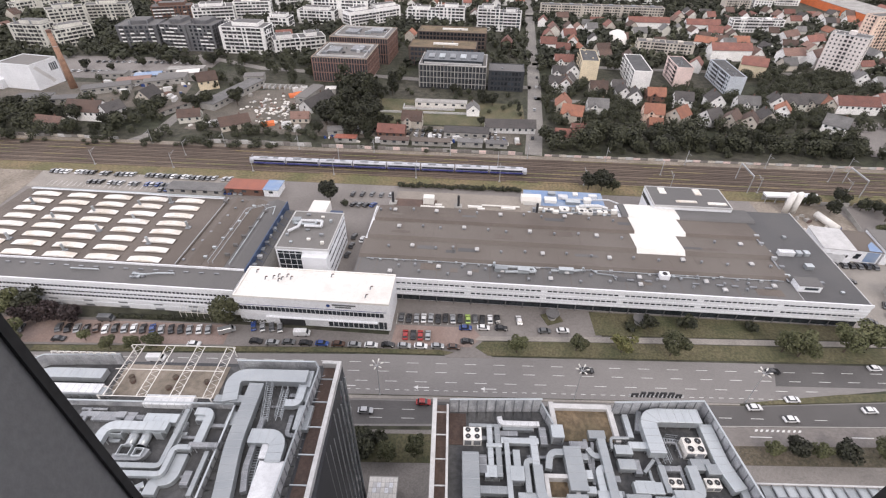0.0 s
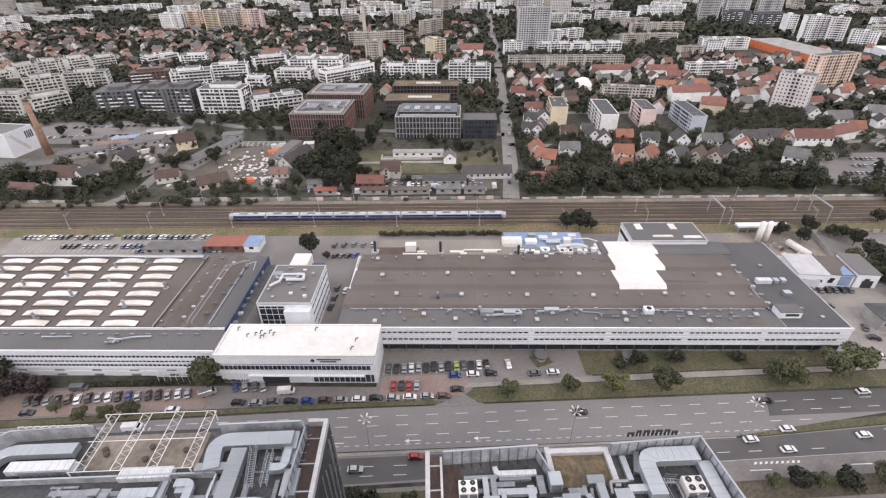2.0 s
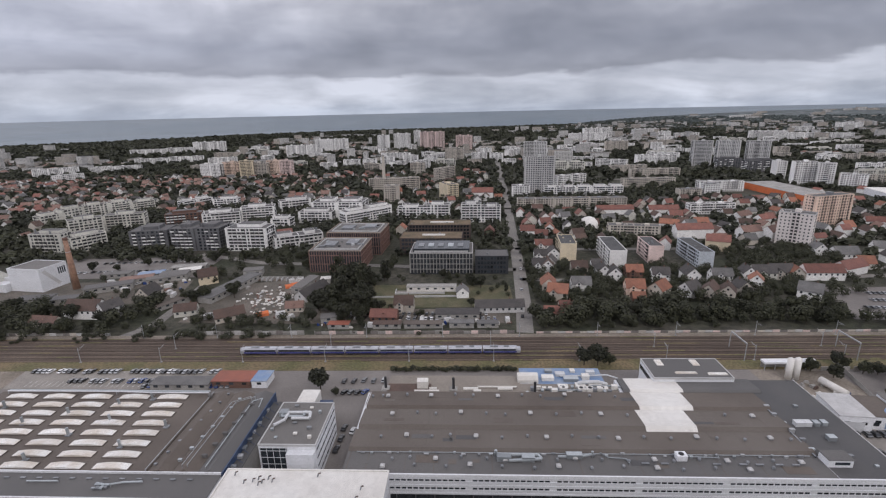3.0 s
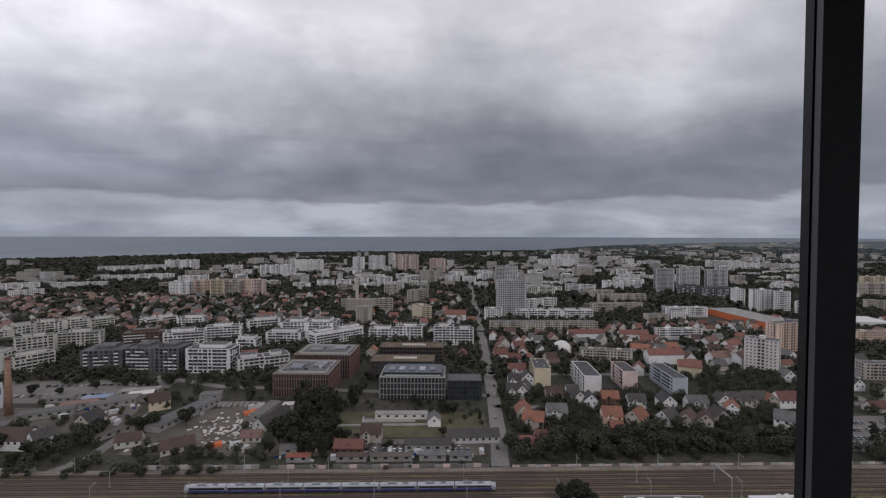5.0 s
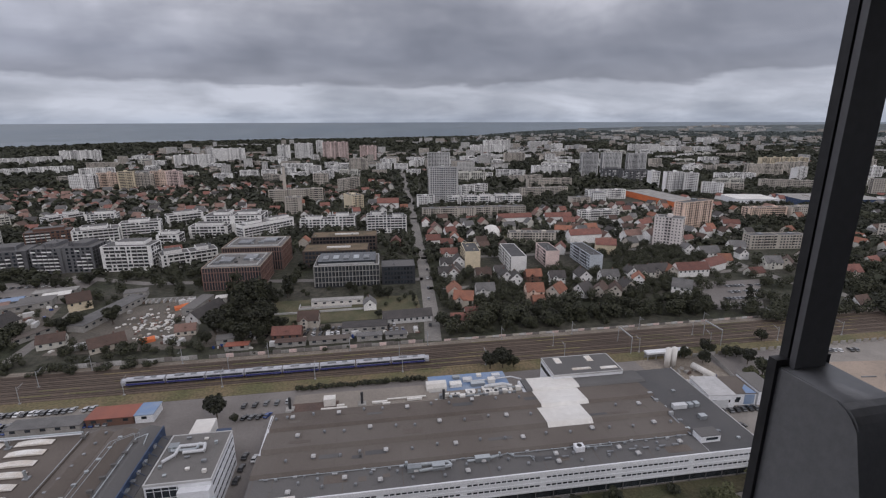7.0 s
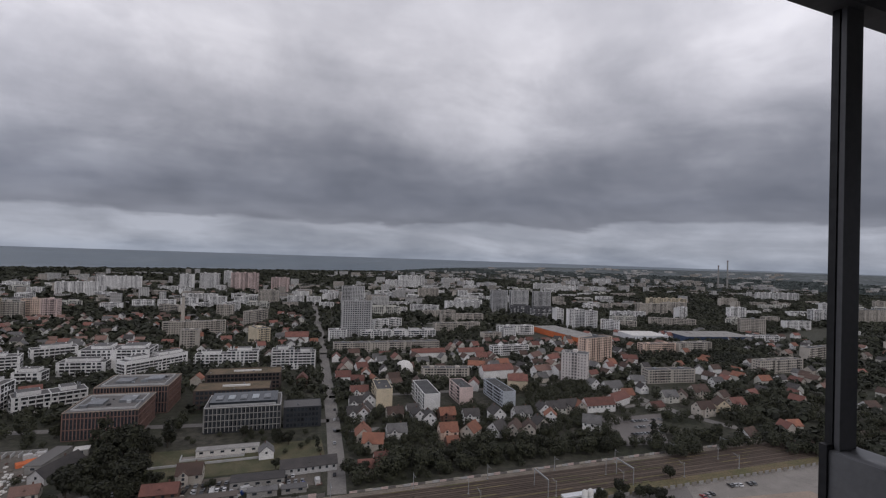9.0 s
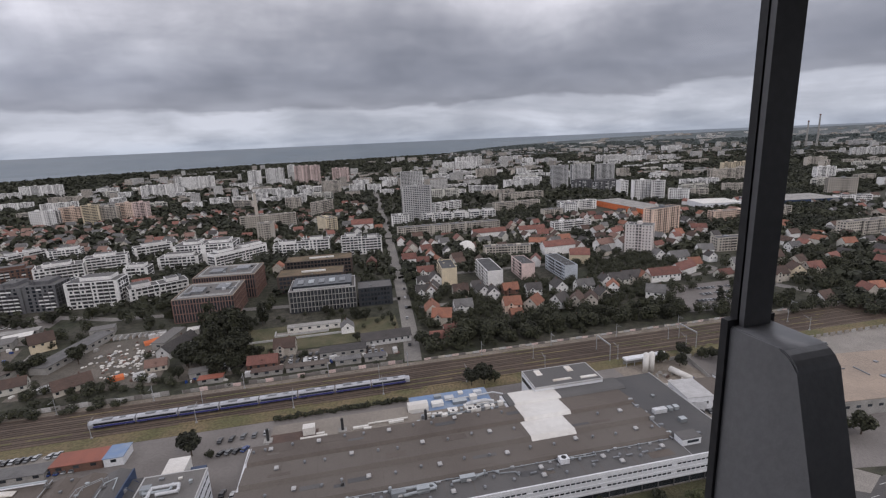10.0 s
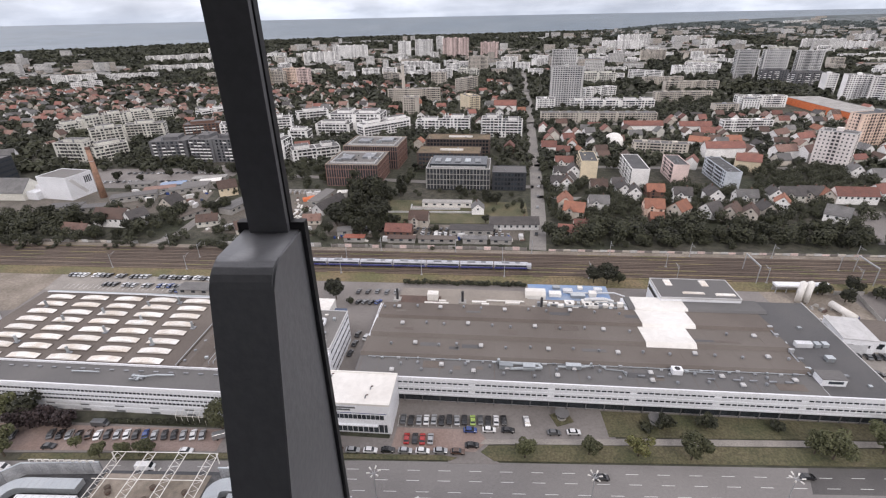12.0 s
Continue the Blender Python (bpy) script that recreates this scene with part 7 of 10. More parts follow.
white_hall = root("hall", pose(-313, 331, 0, 0, 0, -10.6), "tall white hall with a dark slanting band", "hall")
TAKEN.append((-299, 340, 18))
Soup().box(0, 0, -0.5, 27, 21.5, 16.8).out("wall", WHITE, white_hall)
Soup().box(0.4, 0.4, 16.7, 26.6, 21.1, 16.95).out("roof", FELT_PALE, white_hall)
Soup().box(-0.1, -0.1, 16.5, 27.1, 0.4, 17.3).box(-0.1, 21.1, 16.5, 27.1, 21.6, 17.3).box(-0.1, 0.4, 16.5, 0.4, 21.1, 17.3).box(26.6, 0.4, 16.5, 27.1, 21.1, 17.3).out("parapet", WHITE, white_hall)
Soup().prism([(2.0, 14.5), (4.5, 15.5), (15.0, 3.0), (12.5, 2.0)], "x", 27.02, 27.1).out("band", PLASTER["grey"], white_hall, "grey slanting band")
for k in range(4):
    Soup().box(27.0, 14.2 + 1.6 * k, 9.5, 27.08, 15.2 + 1.6 * k, 14.5).out("window", WINDOW, white_hall)
for k in range(2):
    Soup().box(-12 + 0.2 * k, -4 + 9 * k, -0.3, -0.2, 4.6 + 9 * k, 6.0 + 2 * k).out("side_wing", WHITE, white_hall)
hall("shed", -152.5, 296, 52, 11, 4.2, 71, CONCRETE, TILES["grey"], "long grey shed beside the yard")
bays_wall = root("storage_bays", pose(-142, 339, 0, 0, 0, -3), "row of concrete storage bays in the builders' yard", "bays")
Soup().box(0, 5, -0.2, 38, 5.4, 2.2).out("back_wall", CONCRETE, bays_wall)
for k in range(11):
    Soup().box(3.8 * k - 0.2, 0, -0.2, 3.8 * k + 0.2, 5, 2.0).out("divider", COPING, bays_wall)
for k in range(10):
    Soup().box(3.8 * k + 0.5, 1.2, -0.1, 3.8 * k + 3.2, 4.6, 0.7 + 0.12 * (k * 7 % 5), 0.6).out("heap", (DIRT, BALLAST, PAVING, CONCRETE)[k % 4], bays_wall)
fill_houses(232, 430, 405, 610, 500, MIX, ("white", "cream", "white"), 44)
hall("store", 451, 573, 44, 130, 9, 1, ORANGE, CONCRETE, "large orange store with a pale flat roof", "store")
hall("store", 640, 560, 120, 60, 9, -12, BLUE, CONCRETE, "large store with a blue front", "store")
hall("store", 560, 590, 60, 50, 8, -14, WHITE, MEMBRANE, "white flat-roofed store beside a street", "store")
hall("pavilion", -24, 310, 34, 6, 3.5, -3, MEMBRANE, CONCRETE, "long white low garden pavilion", "pavilion")
hall("shed", -4, 262, 26, 9, 4, -3, CONCRETE, TILES["dark"], "dark-roofed shed by the gravel yard")
# walls and fences by the railway
def posts_row(n, h):
    s = Soup()
    for j in range(n):
        s.box(4 * j - 0.12, -0.05, -0.1, 4 * j + 0.05, 0.2, h + 0.1)
    return s


for k, (a, b, h) in enumerate(((-330, -190, 1.6), (-150, -75, 2.4), (-72, 42, 2.0), (52, 420, 1.2))):
    fence = root("fence", rail(a, 30.2), "pale concrete fence beside the railway", "fence")
    for j in range(int((b - a) / 4)):
        Soup().box(4 * j, 0, -0.1, 4 * j + 3.85, 0.15, h * (0.9 + 0.1 * ((j * 7) % 3))).out("panel", (PATCHED, CONCRETE, PLASTER["pink"], PLASTER["grey"], CONCRETE, PLASTER["beige"], PATCHED)[(j * 5 + k * 3 + j // 4) % 7], fence)
    tagged(posts_row(int((b - a) / 4) + 1, h).out("posts", CONCRETE, fence), kind="stuff")
fence = root("fence", rail(170, -10.5), "pale panel fence along the depot yard", "fence")
for j in range(34):
    Soup().box(5 * j, 0, -0.1, 5 * j + 3.2, 0.3, 2.2).out("panel", CONCRETE if j % 2 else PAVING, fence)
# builders' yard: sacks, heaps and an orange tarpaulin
for k in range(150):
    x, y = rng_town.gauss(-115, 9), rng_town.gauss(303, 14)
    if not (-138 < x < -96 and 278 < y < 334):
        continue
    size = rng_town.uniform(0.45, 1.1)
    bm = bmesh.new()
    bmesh.ops.create_icosphere(bm, subdivisions=1, radius=1.0)
    for v in bm.verts:
        v.co *= 1 + 0.3 * noise.noise(v.co * 2.1 + Vector((k, 0, 0)))
        v.co.x, v.co.y, v.co.z = v.co.x * size * 1.3, v.co.y * size, max(v.co.z + 0.4, -0.1) * size * 0.8
    sack = part("rubble_sack", bm, (MEMBRANE, MEMBRANE, COPING, DIRT, MEMBRANE, TILES["salmon"])[k % 6])
    sack.matrix_world = pose(x, y, 0.1, 0, 0, rng_town.uniform(0, 90))
    tagged(sack, "pale sack of building rubble in the yard", "sack", "sacks in the yard")
for x, y in ((-105, 328), (-108.5, 325), (-111.5, 276)):
    tarp = root("tarpaulin", pose(x, y, 0, 0, 0, 25), "orange tarpaulin over a stack", "tarpaulin")
    Soup().prism([(-2.6, 0), (2.6, 0), (2.2, 1.9), (0, 2.5), (-2.1, 1.7)], "x", -3.6, 3.6).out("sheet", ORANGE, tarp)

# stacks, huts and skips that crowd the yards
rng_stack = random.Random(33)
STACK = (("brick_stack", TILES["salmon"], "pallets of red bricks in the yard", "bricks"), ("board_stack", PLASTER["beige"], "stack of pale boards in the yard", "boards"),
         ("block_stack", CONCRETE, "stack of grey concrete blocks in the yard", "blocks"), ("skip", PAINT["blue"], "blue steel skip in the yard", "skip"),
         ("wrapped_stack", MEMBRANE, "stack of goods wrapped in white foil", "stack"), ("timber_stack", TILES["brown"], "stack of brown timber in the yard", "timber"),
         ("container", PLASTER["grey"], "grey site container with a flat roof", "container"), ("wrapped_stack", MEMBRANE, "stack of goods wrapped in white foil", "stack"))


def yard_stack(x, y):
    name, material, label, category = STACK[rng_stack.randrange(len(STACK))]
    w, d, h = rng_stack.uniform(1.2, 3.6), rng_stack.uniform(1.0, 2.2), rng_stack.uniform(0.7, 1.8)
    if name == "container":
        w, d, h = 6.0, 2.4, 2.6
    s = Soup().box(-w / 2, -d / 2, -0.05, w / 2, d / 2, h * 0.55)
    s.box(-w / 2 + 0.12, -d / 2 + 0.1, h * 0.55, w / 2 - rng_stack.uniform(0.1, w * 0.35), d / 2 - 0.1, h)
    ob = s.out(name, material)
    ob.matrix_world = pose(x, y, 0.1, 0, 0, rng_stack.choice((0, 20, 70, 90)) + rng_stack.uniform(-8, 8))
    tagged(ob, label, category, "goods in the yards")


for x0, x1, y0, y1, n in ((-158, -128, 272, 330, 46), (-130, -92, 268, 282, 22), (-132, -94, 318, 338, 34), (-255, -184, 312, 346, 46), (-80, 40, 254, 262, 40), (-250, -200, 352, 372, 20), (146, 178, 172, 186, 10), (-60, 36, 264, 272, 14)):
    for k in range(n):
        x, y = rng_stack.uniform(x0, x1), rng_stack.uniform(y0, y1)
        if free(x, y, -1.5):
            yard_stack(x, y)
for x, y, w, d, h, yaw, roof in ((-40, 252.6, 16, 5, 2.8, -2, TILES["brown"]), (-22, 252.0, 22, 5, 2.6, -2, FELT_BROWN), (4, 251.2, 14, 5, 3.0, -3, TILES["grey"]), (-66, 253.6, 12, 5, 2.8, -2, RED_ROOF), (20, 250.6, 12, 5, 2.6, -3, FELT),
                                 (-72, 262, 9, 7, 3.0, 10, FELT_PALE), (-104, 312, 8, 26, 4.6, -14, FELT_PALE), (-88, 330, 7, 6, 3.6, 6, MEMBRANE), (-218, 336, 24, 9, 3.8, 26, FELT_PALE), (-205, 356, 16, 9, 3.6, 18, MEMBRANE), (-262, 352, 20, 8, 3.4, 8, FELT_PALE)):
    hall("shed", x, y, w, d, h, yaw, CONCRETE, roof, "low flat-roofed shed at the edge of a yard")
garden_wall = root("garden_wall", pose(-50, 300, 0, 0, 0, -1.5), "pale low wall round an office garden", "wall")
for a in ((0, 0, 66, 0.5), (18, 6, 52, 6.5), (18, 6.5, 18.5, 14), (51.5, 6.5, 52, 14)):
    Soup().box(a[0], a[1], -0.1, a[2], a[3], 1.3).out("wall", COPING, garden_wall)
sheet("garden_terrace", [(-31, 306), (1, 305), (1, 311.5), (-31, 312.5)], 0.16, PAVING, "paved terrace of an office garden", "pavement", thick=0.1)

# ---- trees ----
for kind, x, y, size in (
    ("avenue_b", -73.5, 111.0, 1.25), ("avenue", 22.8, 102.2, 0.95), ("avenue", 42.1, 103.8, 0.9), ("yellow", 56.5, 103.6, 1.0), ("avenue_b", 71.8, 102.6, 1.05),
    ("avenue_b", 113.0, 103.6, 1.15), ("avenue_b", 129.0, 106.0, 1.2), ("avenue_b", 137.5, 107.5, 1.25), ("avenue", 108.9, 105.5, 1.0),
    ("avenue", -116.7, 102.8, 0.6), ("avenue", -106.7, 99.4, 0.75), ("avenue", -99.3, 100.0, 0.7), ("avenue", -92.5, 100.4, 0.85), ("avenue_b", -137.0, 99.2, 1.15), ("yellow", -146.0, 100.0, 1.0),
    ("round", -141.4, 113.5, 1.2), ("avenue_b", -148.5, 112.5, 1.2), ("avenue_b", -156.0, 111.5, 1.25), ("purple", -133.4, 111.5, 1.05), ("purple", -126.0, 111.0, 0.95), ("purple", -140.0, 111.0, 1.05), ("avenue_b", -164.0, 110.5, 1.25), ("round_b", -172.0, 110.0, 1.25), ("round", -180.0, 109.5, 1.25),
    ("round", -20.5, 66.8, 0.85), ("avenue", -14.5, 66.0, 0.75), ("avenue", -7.0, 67.6, 0.8), ("bush", -17.5, 70.5, 0.9), ("round", -21.5, 70.5, 0.7),
    ("avenue", 87.0, 69.6, 0.65), ("round", 93.5, 69.8, 0.75), ("avenue", 99.0, 69.2, 0.7), ("round", 105.0, 69.0, 0.75), ("avenue_b", 115.5, 69.6, 0.8), ("avenue", 119.0, 68.4, 0.75), ("avenue", 132.0, 70.0, 0.8),
    ("round_b", -55.5, 190.5, 1.0), ("round_b", 68.0, 206.5, 0.9), ("round_b", 74.5, 206.0, 1.0), ("round", -47.5, 186.0, 0.45), ("round", 80.0, 206.0, 0.8),
    ("round", 68.1, 114.6, 0.7), ("round", 81.5, 114.6, 0.75), ("bush", 103.1, 114.6, 0.9), ("bush", 62.0, 113.6, 0.8),
):
    tree(kind, x, y, size)
rng_tree = random.Random(5)

def scatter(x0, x1, y0, y1, count, kinds, lo, hi, reach=2.0):
    for k in range(count):
        x, y = rng_tree.uniform(x0, x1), rng_tree.uniform(y0, y1)
        if free(x, y, reach):
            tree(rng_tree.choice(kinds), x, y, rng_tree.uniform(lo, hi))


GARDEN = ("round", "round", "round_b", "bush", "spruce", "round")
scatter(-86, -38, 262, 335, 42, ("round_b", "round_b", "poplar", "round"), 0.9, 1.35, 0.5)
scatter(55, 235, 244, 274, 62, ("round", "round_b", "round", "bush", "spruce"), 0.7, 1.2, 0.3)
scatter(62, 235, 272, 345, 60, GARDEN, 0.55, 0.95, 1.0)
scatter(-330, -180, 244, 285, 40, ("round", "round_b", "bush"), 0.6, 1.1, 0.5)
scatter(-60, 56, 252, 345, 40, GARDEN, 0.5, 0.9, 1.5)
for x, y in ((226, 205), (262, 252), (303, 236), (318, 232), (345, 205), (352, 215), (170, 196), (176, 190)):
    tree("poplar" if x > 250 else "round", x, y, 0.85)


for x, y, size in ((-141, 306, 1.15), (-160, 303, 1.0), (-165, 300, 0.9), (-172, 304, 0.8), (-244, 384, 0.9), (-226, 390, 1.0), (-213, 389, 0.95), (-206, 386, 0.8), (-192, 392, 1.0), (-142, 380, 1.0), (-128, 376, 1.0), (-108, 366, 1.0), (-96, 362, 1.0), (-84, 360, 1.0), (-167, 393, 1.2), (-284, 374, 0.95), (-262, 372, 0.7), (-190, 290, 1.1), (-186, 297, 0.9), (-262, 286, 1.0), (-250, 282, 1.0), (-240, 278, 1.05), (-228, 275, 1.0), (-204, 276, 0.9), (-275, 290, 1.0), (-222, 318, 0.6), (-120, 268, 0.6), (-128, 264, 0.55), (-150, 268, 0.6), (-168, 338, 0.6), (-186, 348, 0.7)):
    tree("round_b" if int(x + y) % 2 else "round", x, y, size)


rng_hedge = random.Random(12)
for k in range(34):
    q = k / 33
    tree(("bush", "avenue", "avenue_b", "bush", "avenue")[k % 5], 186 + 10.5 * q + rng_hedge.uniform(-3.2, 3.2), 172 - 36 * q + rng_hedge.uniform(-1, 1), rng_hedge.uniform(0.6, 0.95))


def woods(name, spots, quads, size, material, label, seed):
    """Many crowns as clumps of leaves in one mesh; spots are (x, y, height, radius)."""
    rng = np.random.default_rng(seed)
    S = np.repeat(np.array(spots), quads, axis=0)
    n = len(S)
    d = rng.normal(size=(n, 3))
    d /= np.linalg.norm(d, axis=1)[:, None]
    r = rng.uniform(0.5, 1.0, (n, 1))
    c = np.stack([S[:, 0], S[:, 1], S[:, 2] * 0.56], 1) + d * r * np.stack([S[:, 3], S[:, 3], S[:, 2] * 0.44], 1)
    nn = d + rng.normal(scale=0.5, size=(n, 3)) + np.array([0, 0, 0.6])
    nn /= np.linalg.norm(nn, axis=1)[:, None]
    u = np.cross(nn, rng.normal(size=(n, 3)))
    u /= np.linalg.norm(u, axis=1)[:, None]
    v = np.cross(nn, u)
    s = size * rng.uniform(0.6, 1.3, (n, 1)) * (S[:, 3:4] / 4.0)
    pts = np.stack([c - u * s - v * s * 0.7, c + u * s * 0.8 - v * s, c + u * s + v * s * 0.7, c - u * s * 0.7 + v * s], 1).reshape(-1, 3)
    me = bpy.data.meshes.new(name)
    me.vertices.add(n * 4)
    me.vertices.foreach_set("co", pts.ravel())
    me.loops.add(n * 4)
    me.loops.foreach_set("vertex_index", np.arange(n * 4))
    me.polygons.add(n)
    me.polygons.foreach_set("loop_start", np.arange(0, n * 4, 4))
    me.update(calc_edges=True)
    me.materials.append(material)
    return tagged(new(name, me), label, "trees", "", "stuff")


def spots(x0, x1, y0, y1, count, hi, radius, reach=2.0, keep=None):
    got = []
    for k in range(count):
        x, y = rng_tree.uniform(x0, x1), rng_tree.uniform(y0, y1)
        if (keep is None or keep(x, y)) and (reach is None or free(x, y, reach)):
            q = rng_tree.uniform(0.7, 1.2)
            got.append((x, y, hi * q, radius * q))
    return got


near_spots = spots(56, 236, 246, 284, 105, 10.5, 4.2, -0.6, lambda x, y: noise.noise((x * 0.05, y * 0.07, 2.0)) > -0.15)
near_spots += spots(56, 236, 246, 286, 190, 4.6, 2.6, -0.6, lambda x, y: noise.noise((x * 0.05, y * 0.07, 2.0)) > -0.3)
near_spots += spots(62, 236, 284, 345, 430, 6.4, 2.8, -0.9)
near_spots += spots(62, 330, 345, 405, 520, 6.8, 2.9, -0.8)
near_spots += spots(236, 330, 262, 345, 150, 7.0, 3.1, 0.0)
near_spots += spots(235, 330, 224, 262, 90, 8.0, 3.8, 0.5)
near_spots += spots(330, 480, 195, 330, 230, 9.0, 4.0, 1.0)
near_spots += spots(-180, -88, 244, 268, 30, 4.5, 3.0, 0.5)
near_spots += spots(-215, -110, 345, 400, 34, 8.5, 3.8, 0.8)
near_spots += spots(-340, -225, 410, 430, 30, 8.0, 3.8, 0.8)
near_spots += spots(-60, 60, 340, 400, 60, 8.0, 3.6, 0.8)
near_spots += spots(-300, -225, 262, 305, 40, 9.0, 4.4, 0.4)
near_spots += spots(-202, -176, 262, 298, 14, 9.5, 4.5, 0.4)
near_spots += spots(-330, -60, 254, 350, 170, 5.0, 2.4, 0.6)
near_spots += spots(-330, 50, 243, 253, 70, 2.4, 1.7, 0.2)
near_spots += spots(-60, 46, 256, 345, 60, 4.2, 2.2, 0.4)
near_spots += spots(-420, -190, 248, 292, 130, 7.5, 3.6, 0.3)
woods("garden_trees", near_spots, 210, 0.46, LEAF["dark"], "countless dark garden trees between the houses", 20)
hedge_spots = [(-118 + 0.8 * k, 113.4 - 0.002 * k, rng_tree.uniform(1.4, 2.0), 1.0) for k in range(72)]
hedge_spots += [(-24 + 1.1 * k + rng_tree.uniform(-0.5, 0.5), 205.4 - 0.045 * k, rng_tree.uniform(1.5, 3.2), rng_tree.uniform(0.9, 1.7)) for k in range(54)]
woods("hedge", hedge_spots, 60, 0.85, LEAF["dark"], "clipped hedge along the parking street", 26)
mid_spots = spots(-900, 900, 395, 700, 8600, 7.5, 3.5, -1.0, lambda x, y: abs(x) < y * 1.25 + 120)
mid_spots += spots(-1250, -330, 250, 640, 1900, 9.0, 4.4, 0.8)
mid_spots += spots(330, 1300, 170, 420, 1500, 9.0, 4.6, 1.5, lambda x, y: noise.noise((x * 0.012, y * 0.012, 5.0)) > -0.2)
mid_spots += spots(620, 2000, 260, 1150, 5200, 8.5, 4.8, 0.5, lambda x, y: x > y * 0.85 and noise.noise((x * 0.008, y * 0.008, 9.0)) > -0.25)
woods("town_trees", mid_spots, 36, 1.3, LEAF["woods"], "countless garden and street trees of the town", 21)
far_spots = spots(-1200, 1300, 700, 1300, 8500, 9, 4.8, 0.3)
woods("distant_trees", far_spots, 18, 2.2, LEAF["woods"], "countless trees between distant flats", 22)


def shore_belt(x, y):
    r, edge = math.hypot(x, y), shore(math.degrees(math.atan2(-x, y)))
    return edge < 3900 and edge - 520 < r < edge - 20


belt = spots(-2900, 1000, 1300, 3400, 20000, 12, 8.0, None, shore_belt)
belt += spots(850, 1750, 1120, 1500, 1100, 11, 8.0, None)
belt += spots(-1500, -700, 1450, 2250, 1300, 12, 8.0, None)
woods("shore_wood", belt, 8, 2.6, LEAF["woods"], "dark wood behind the beach", 23)
wide = [s for s in spots(-2600, 3400, 1250, 3650, 15000, 10, 8.5, None) if math.hypot(s[0], s[1]) < shore(math.degrees(math.atan2(-s[0], s[1]))) - 60 and abs(s[0]) < s[1] * 1.35]
woods("estate_trees", wide, 7, 2.9, LEAF["woods"], "countless trees of distant estates", 24)
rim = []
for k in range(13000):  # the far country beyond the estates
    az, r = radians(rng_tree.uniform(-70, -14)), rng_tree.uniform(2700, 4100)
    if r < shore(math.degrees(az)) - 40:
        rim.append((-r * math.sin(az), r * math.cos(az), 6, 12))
side = []
for k in range(6500):
    az, r = radians(rng_tree.uniform(-72, -52)), rng_tree.uniform(1300, 3100)
    side.append((-r * math.sin(az), r * math.cos(az), 10, 8))
woods("side_wood", side, 7, 2.8, LEAF["woods"], "dark trees of the outer quarters", 27)
# these crowns carry the haze in their leaf colour
me_rim = woods("far_country", rim, 5, 2.2, LEAF["distant"], "low wooded country towards the horizon, haze in its colour", 25)
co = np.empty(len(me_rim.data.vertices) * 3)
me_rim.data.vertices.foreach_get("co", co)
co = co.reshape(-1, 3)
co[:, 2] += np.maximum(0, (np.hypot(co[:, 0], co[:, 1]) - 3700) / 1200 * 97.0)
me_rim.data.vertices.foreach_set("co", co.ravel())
for x, y, size in ((192, 193, 0.75), (188, 199, 0.6), (198, 192, 0.7), (197, 184, 0.8), (195, 173, 0.9), (191, 163, 0.95), (190, 155, 0.9), (186, 146, 0.9), (195, 132, 1.1), (188, 122, 1.0), (200, 120, 1.2), (186, 201, 0.8), (202, 190, 0.6)):
    tree("round_b" if x % 2 else "round", x, y, size)

# ---- vehicles ----
rng_car = random.Random(8)
DULL = ("black", "grey", "silver", "grey", "black", "white", "silver")


def row(colours, x, y, dx, dy, yaw):
    for k, colour in enumerate(colours):
        if colour != "-":
            car(colour, x + dx * k + rng_car.uniform(-0.1, 0.1), y + dy * k + rng_car.uniform(-0.25, 0.25), yaw + rng_car.uniform(-3, 3))


row("grey black silver white silver black black silver black green grey black white black".split(), -15.3, 116.0, 2.52, 0.02, 90)
row("black grey".split(), 206.6, 186.4, 2.6, -2.2, 70)
row("red silver black".split(), 225.0, 182.6, 3.6, 0.6, 78)
row("black silver white - black grey".split(), 250.6, 187.4, 3.1, -0.5, 70)
row("red black red silver".split(), -13.4, 108.4, 2.5, 0.0, 90)
row("blue white black".split(), 6.6, 112.0, 6.0, 0.2, 0)
row("grey white".split(), 33.0, 111.6, 6.2, 0.1, 0)
row("white".split(), 25.0, 116.4, 5.0, 0.0, 95)
row("black".split(), 7.0, 106.0, 6.0, 0.0, 0)
row("black silver grey black blue brown silver white black silver white silver brown".split(), -61.5, 103.6, 5.35, 0.0, 0)
row("grey black silver black brown white black silver white black blue silver black black silver white silver".split(), -128.5, 107.4, 3.1, 0.05, 108)
row("grey black silver red silver grey".split(), -158.0, 106.4, 3.4, 0.1, 108)
row("blue silver grey silver".split(), -64.5, 110.2, 3.0, -0.1, 108)
car("white", -47.5, 107.6, 4, van=True)
car("white", -90.0, 95.8, 4, z=0.07, van=True)
car("white", -134.0, 94.4, 4, z=0.07, van=True)
car("grey", -115.0, 112.0, 2, van=True)
car("silver", -72.5, 108.0, 25, van=True)
for colour, x, y, yaw in (("black", -125.5, 102.8, 2), ("white", -81.0, 102.0, 2), ("silver", -22.3, 79.4, 0), ("red", -6.0, 82.6, 0), ("black", 43.7, 95.4, 2), ("white", 89.4, 83.8, 3), ("white", 101.9, 86.8, 3), ("white", 97.9, 80.2, 3),
                          ("white", 122.4, 83.8, 3), ("white", 134.3, 99.2, 3), ("black", 101.5, 97.0, 3), ("black", -60.0, 77.4, 0), ("red", -40.0, 80.6, 0)):
    car(colour, x, y, yaw, z=0.07)
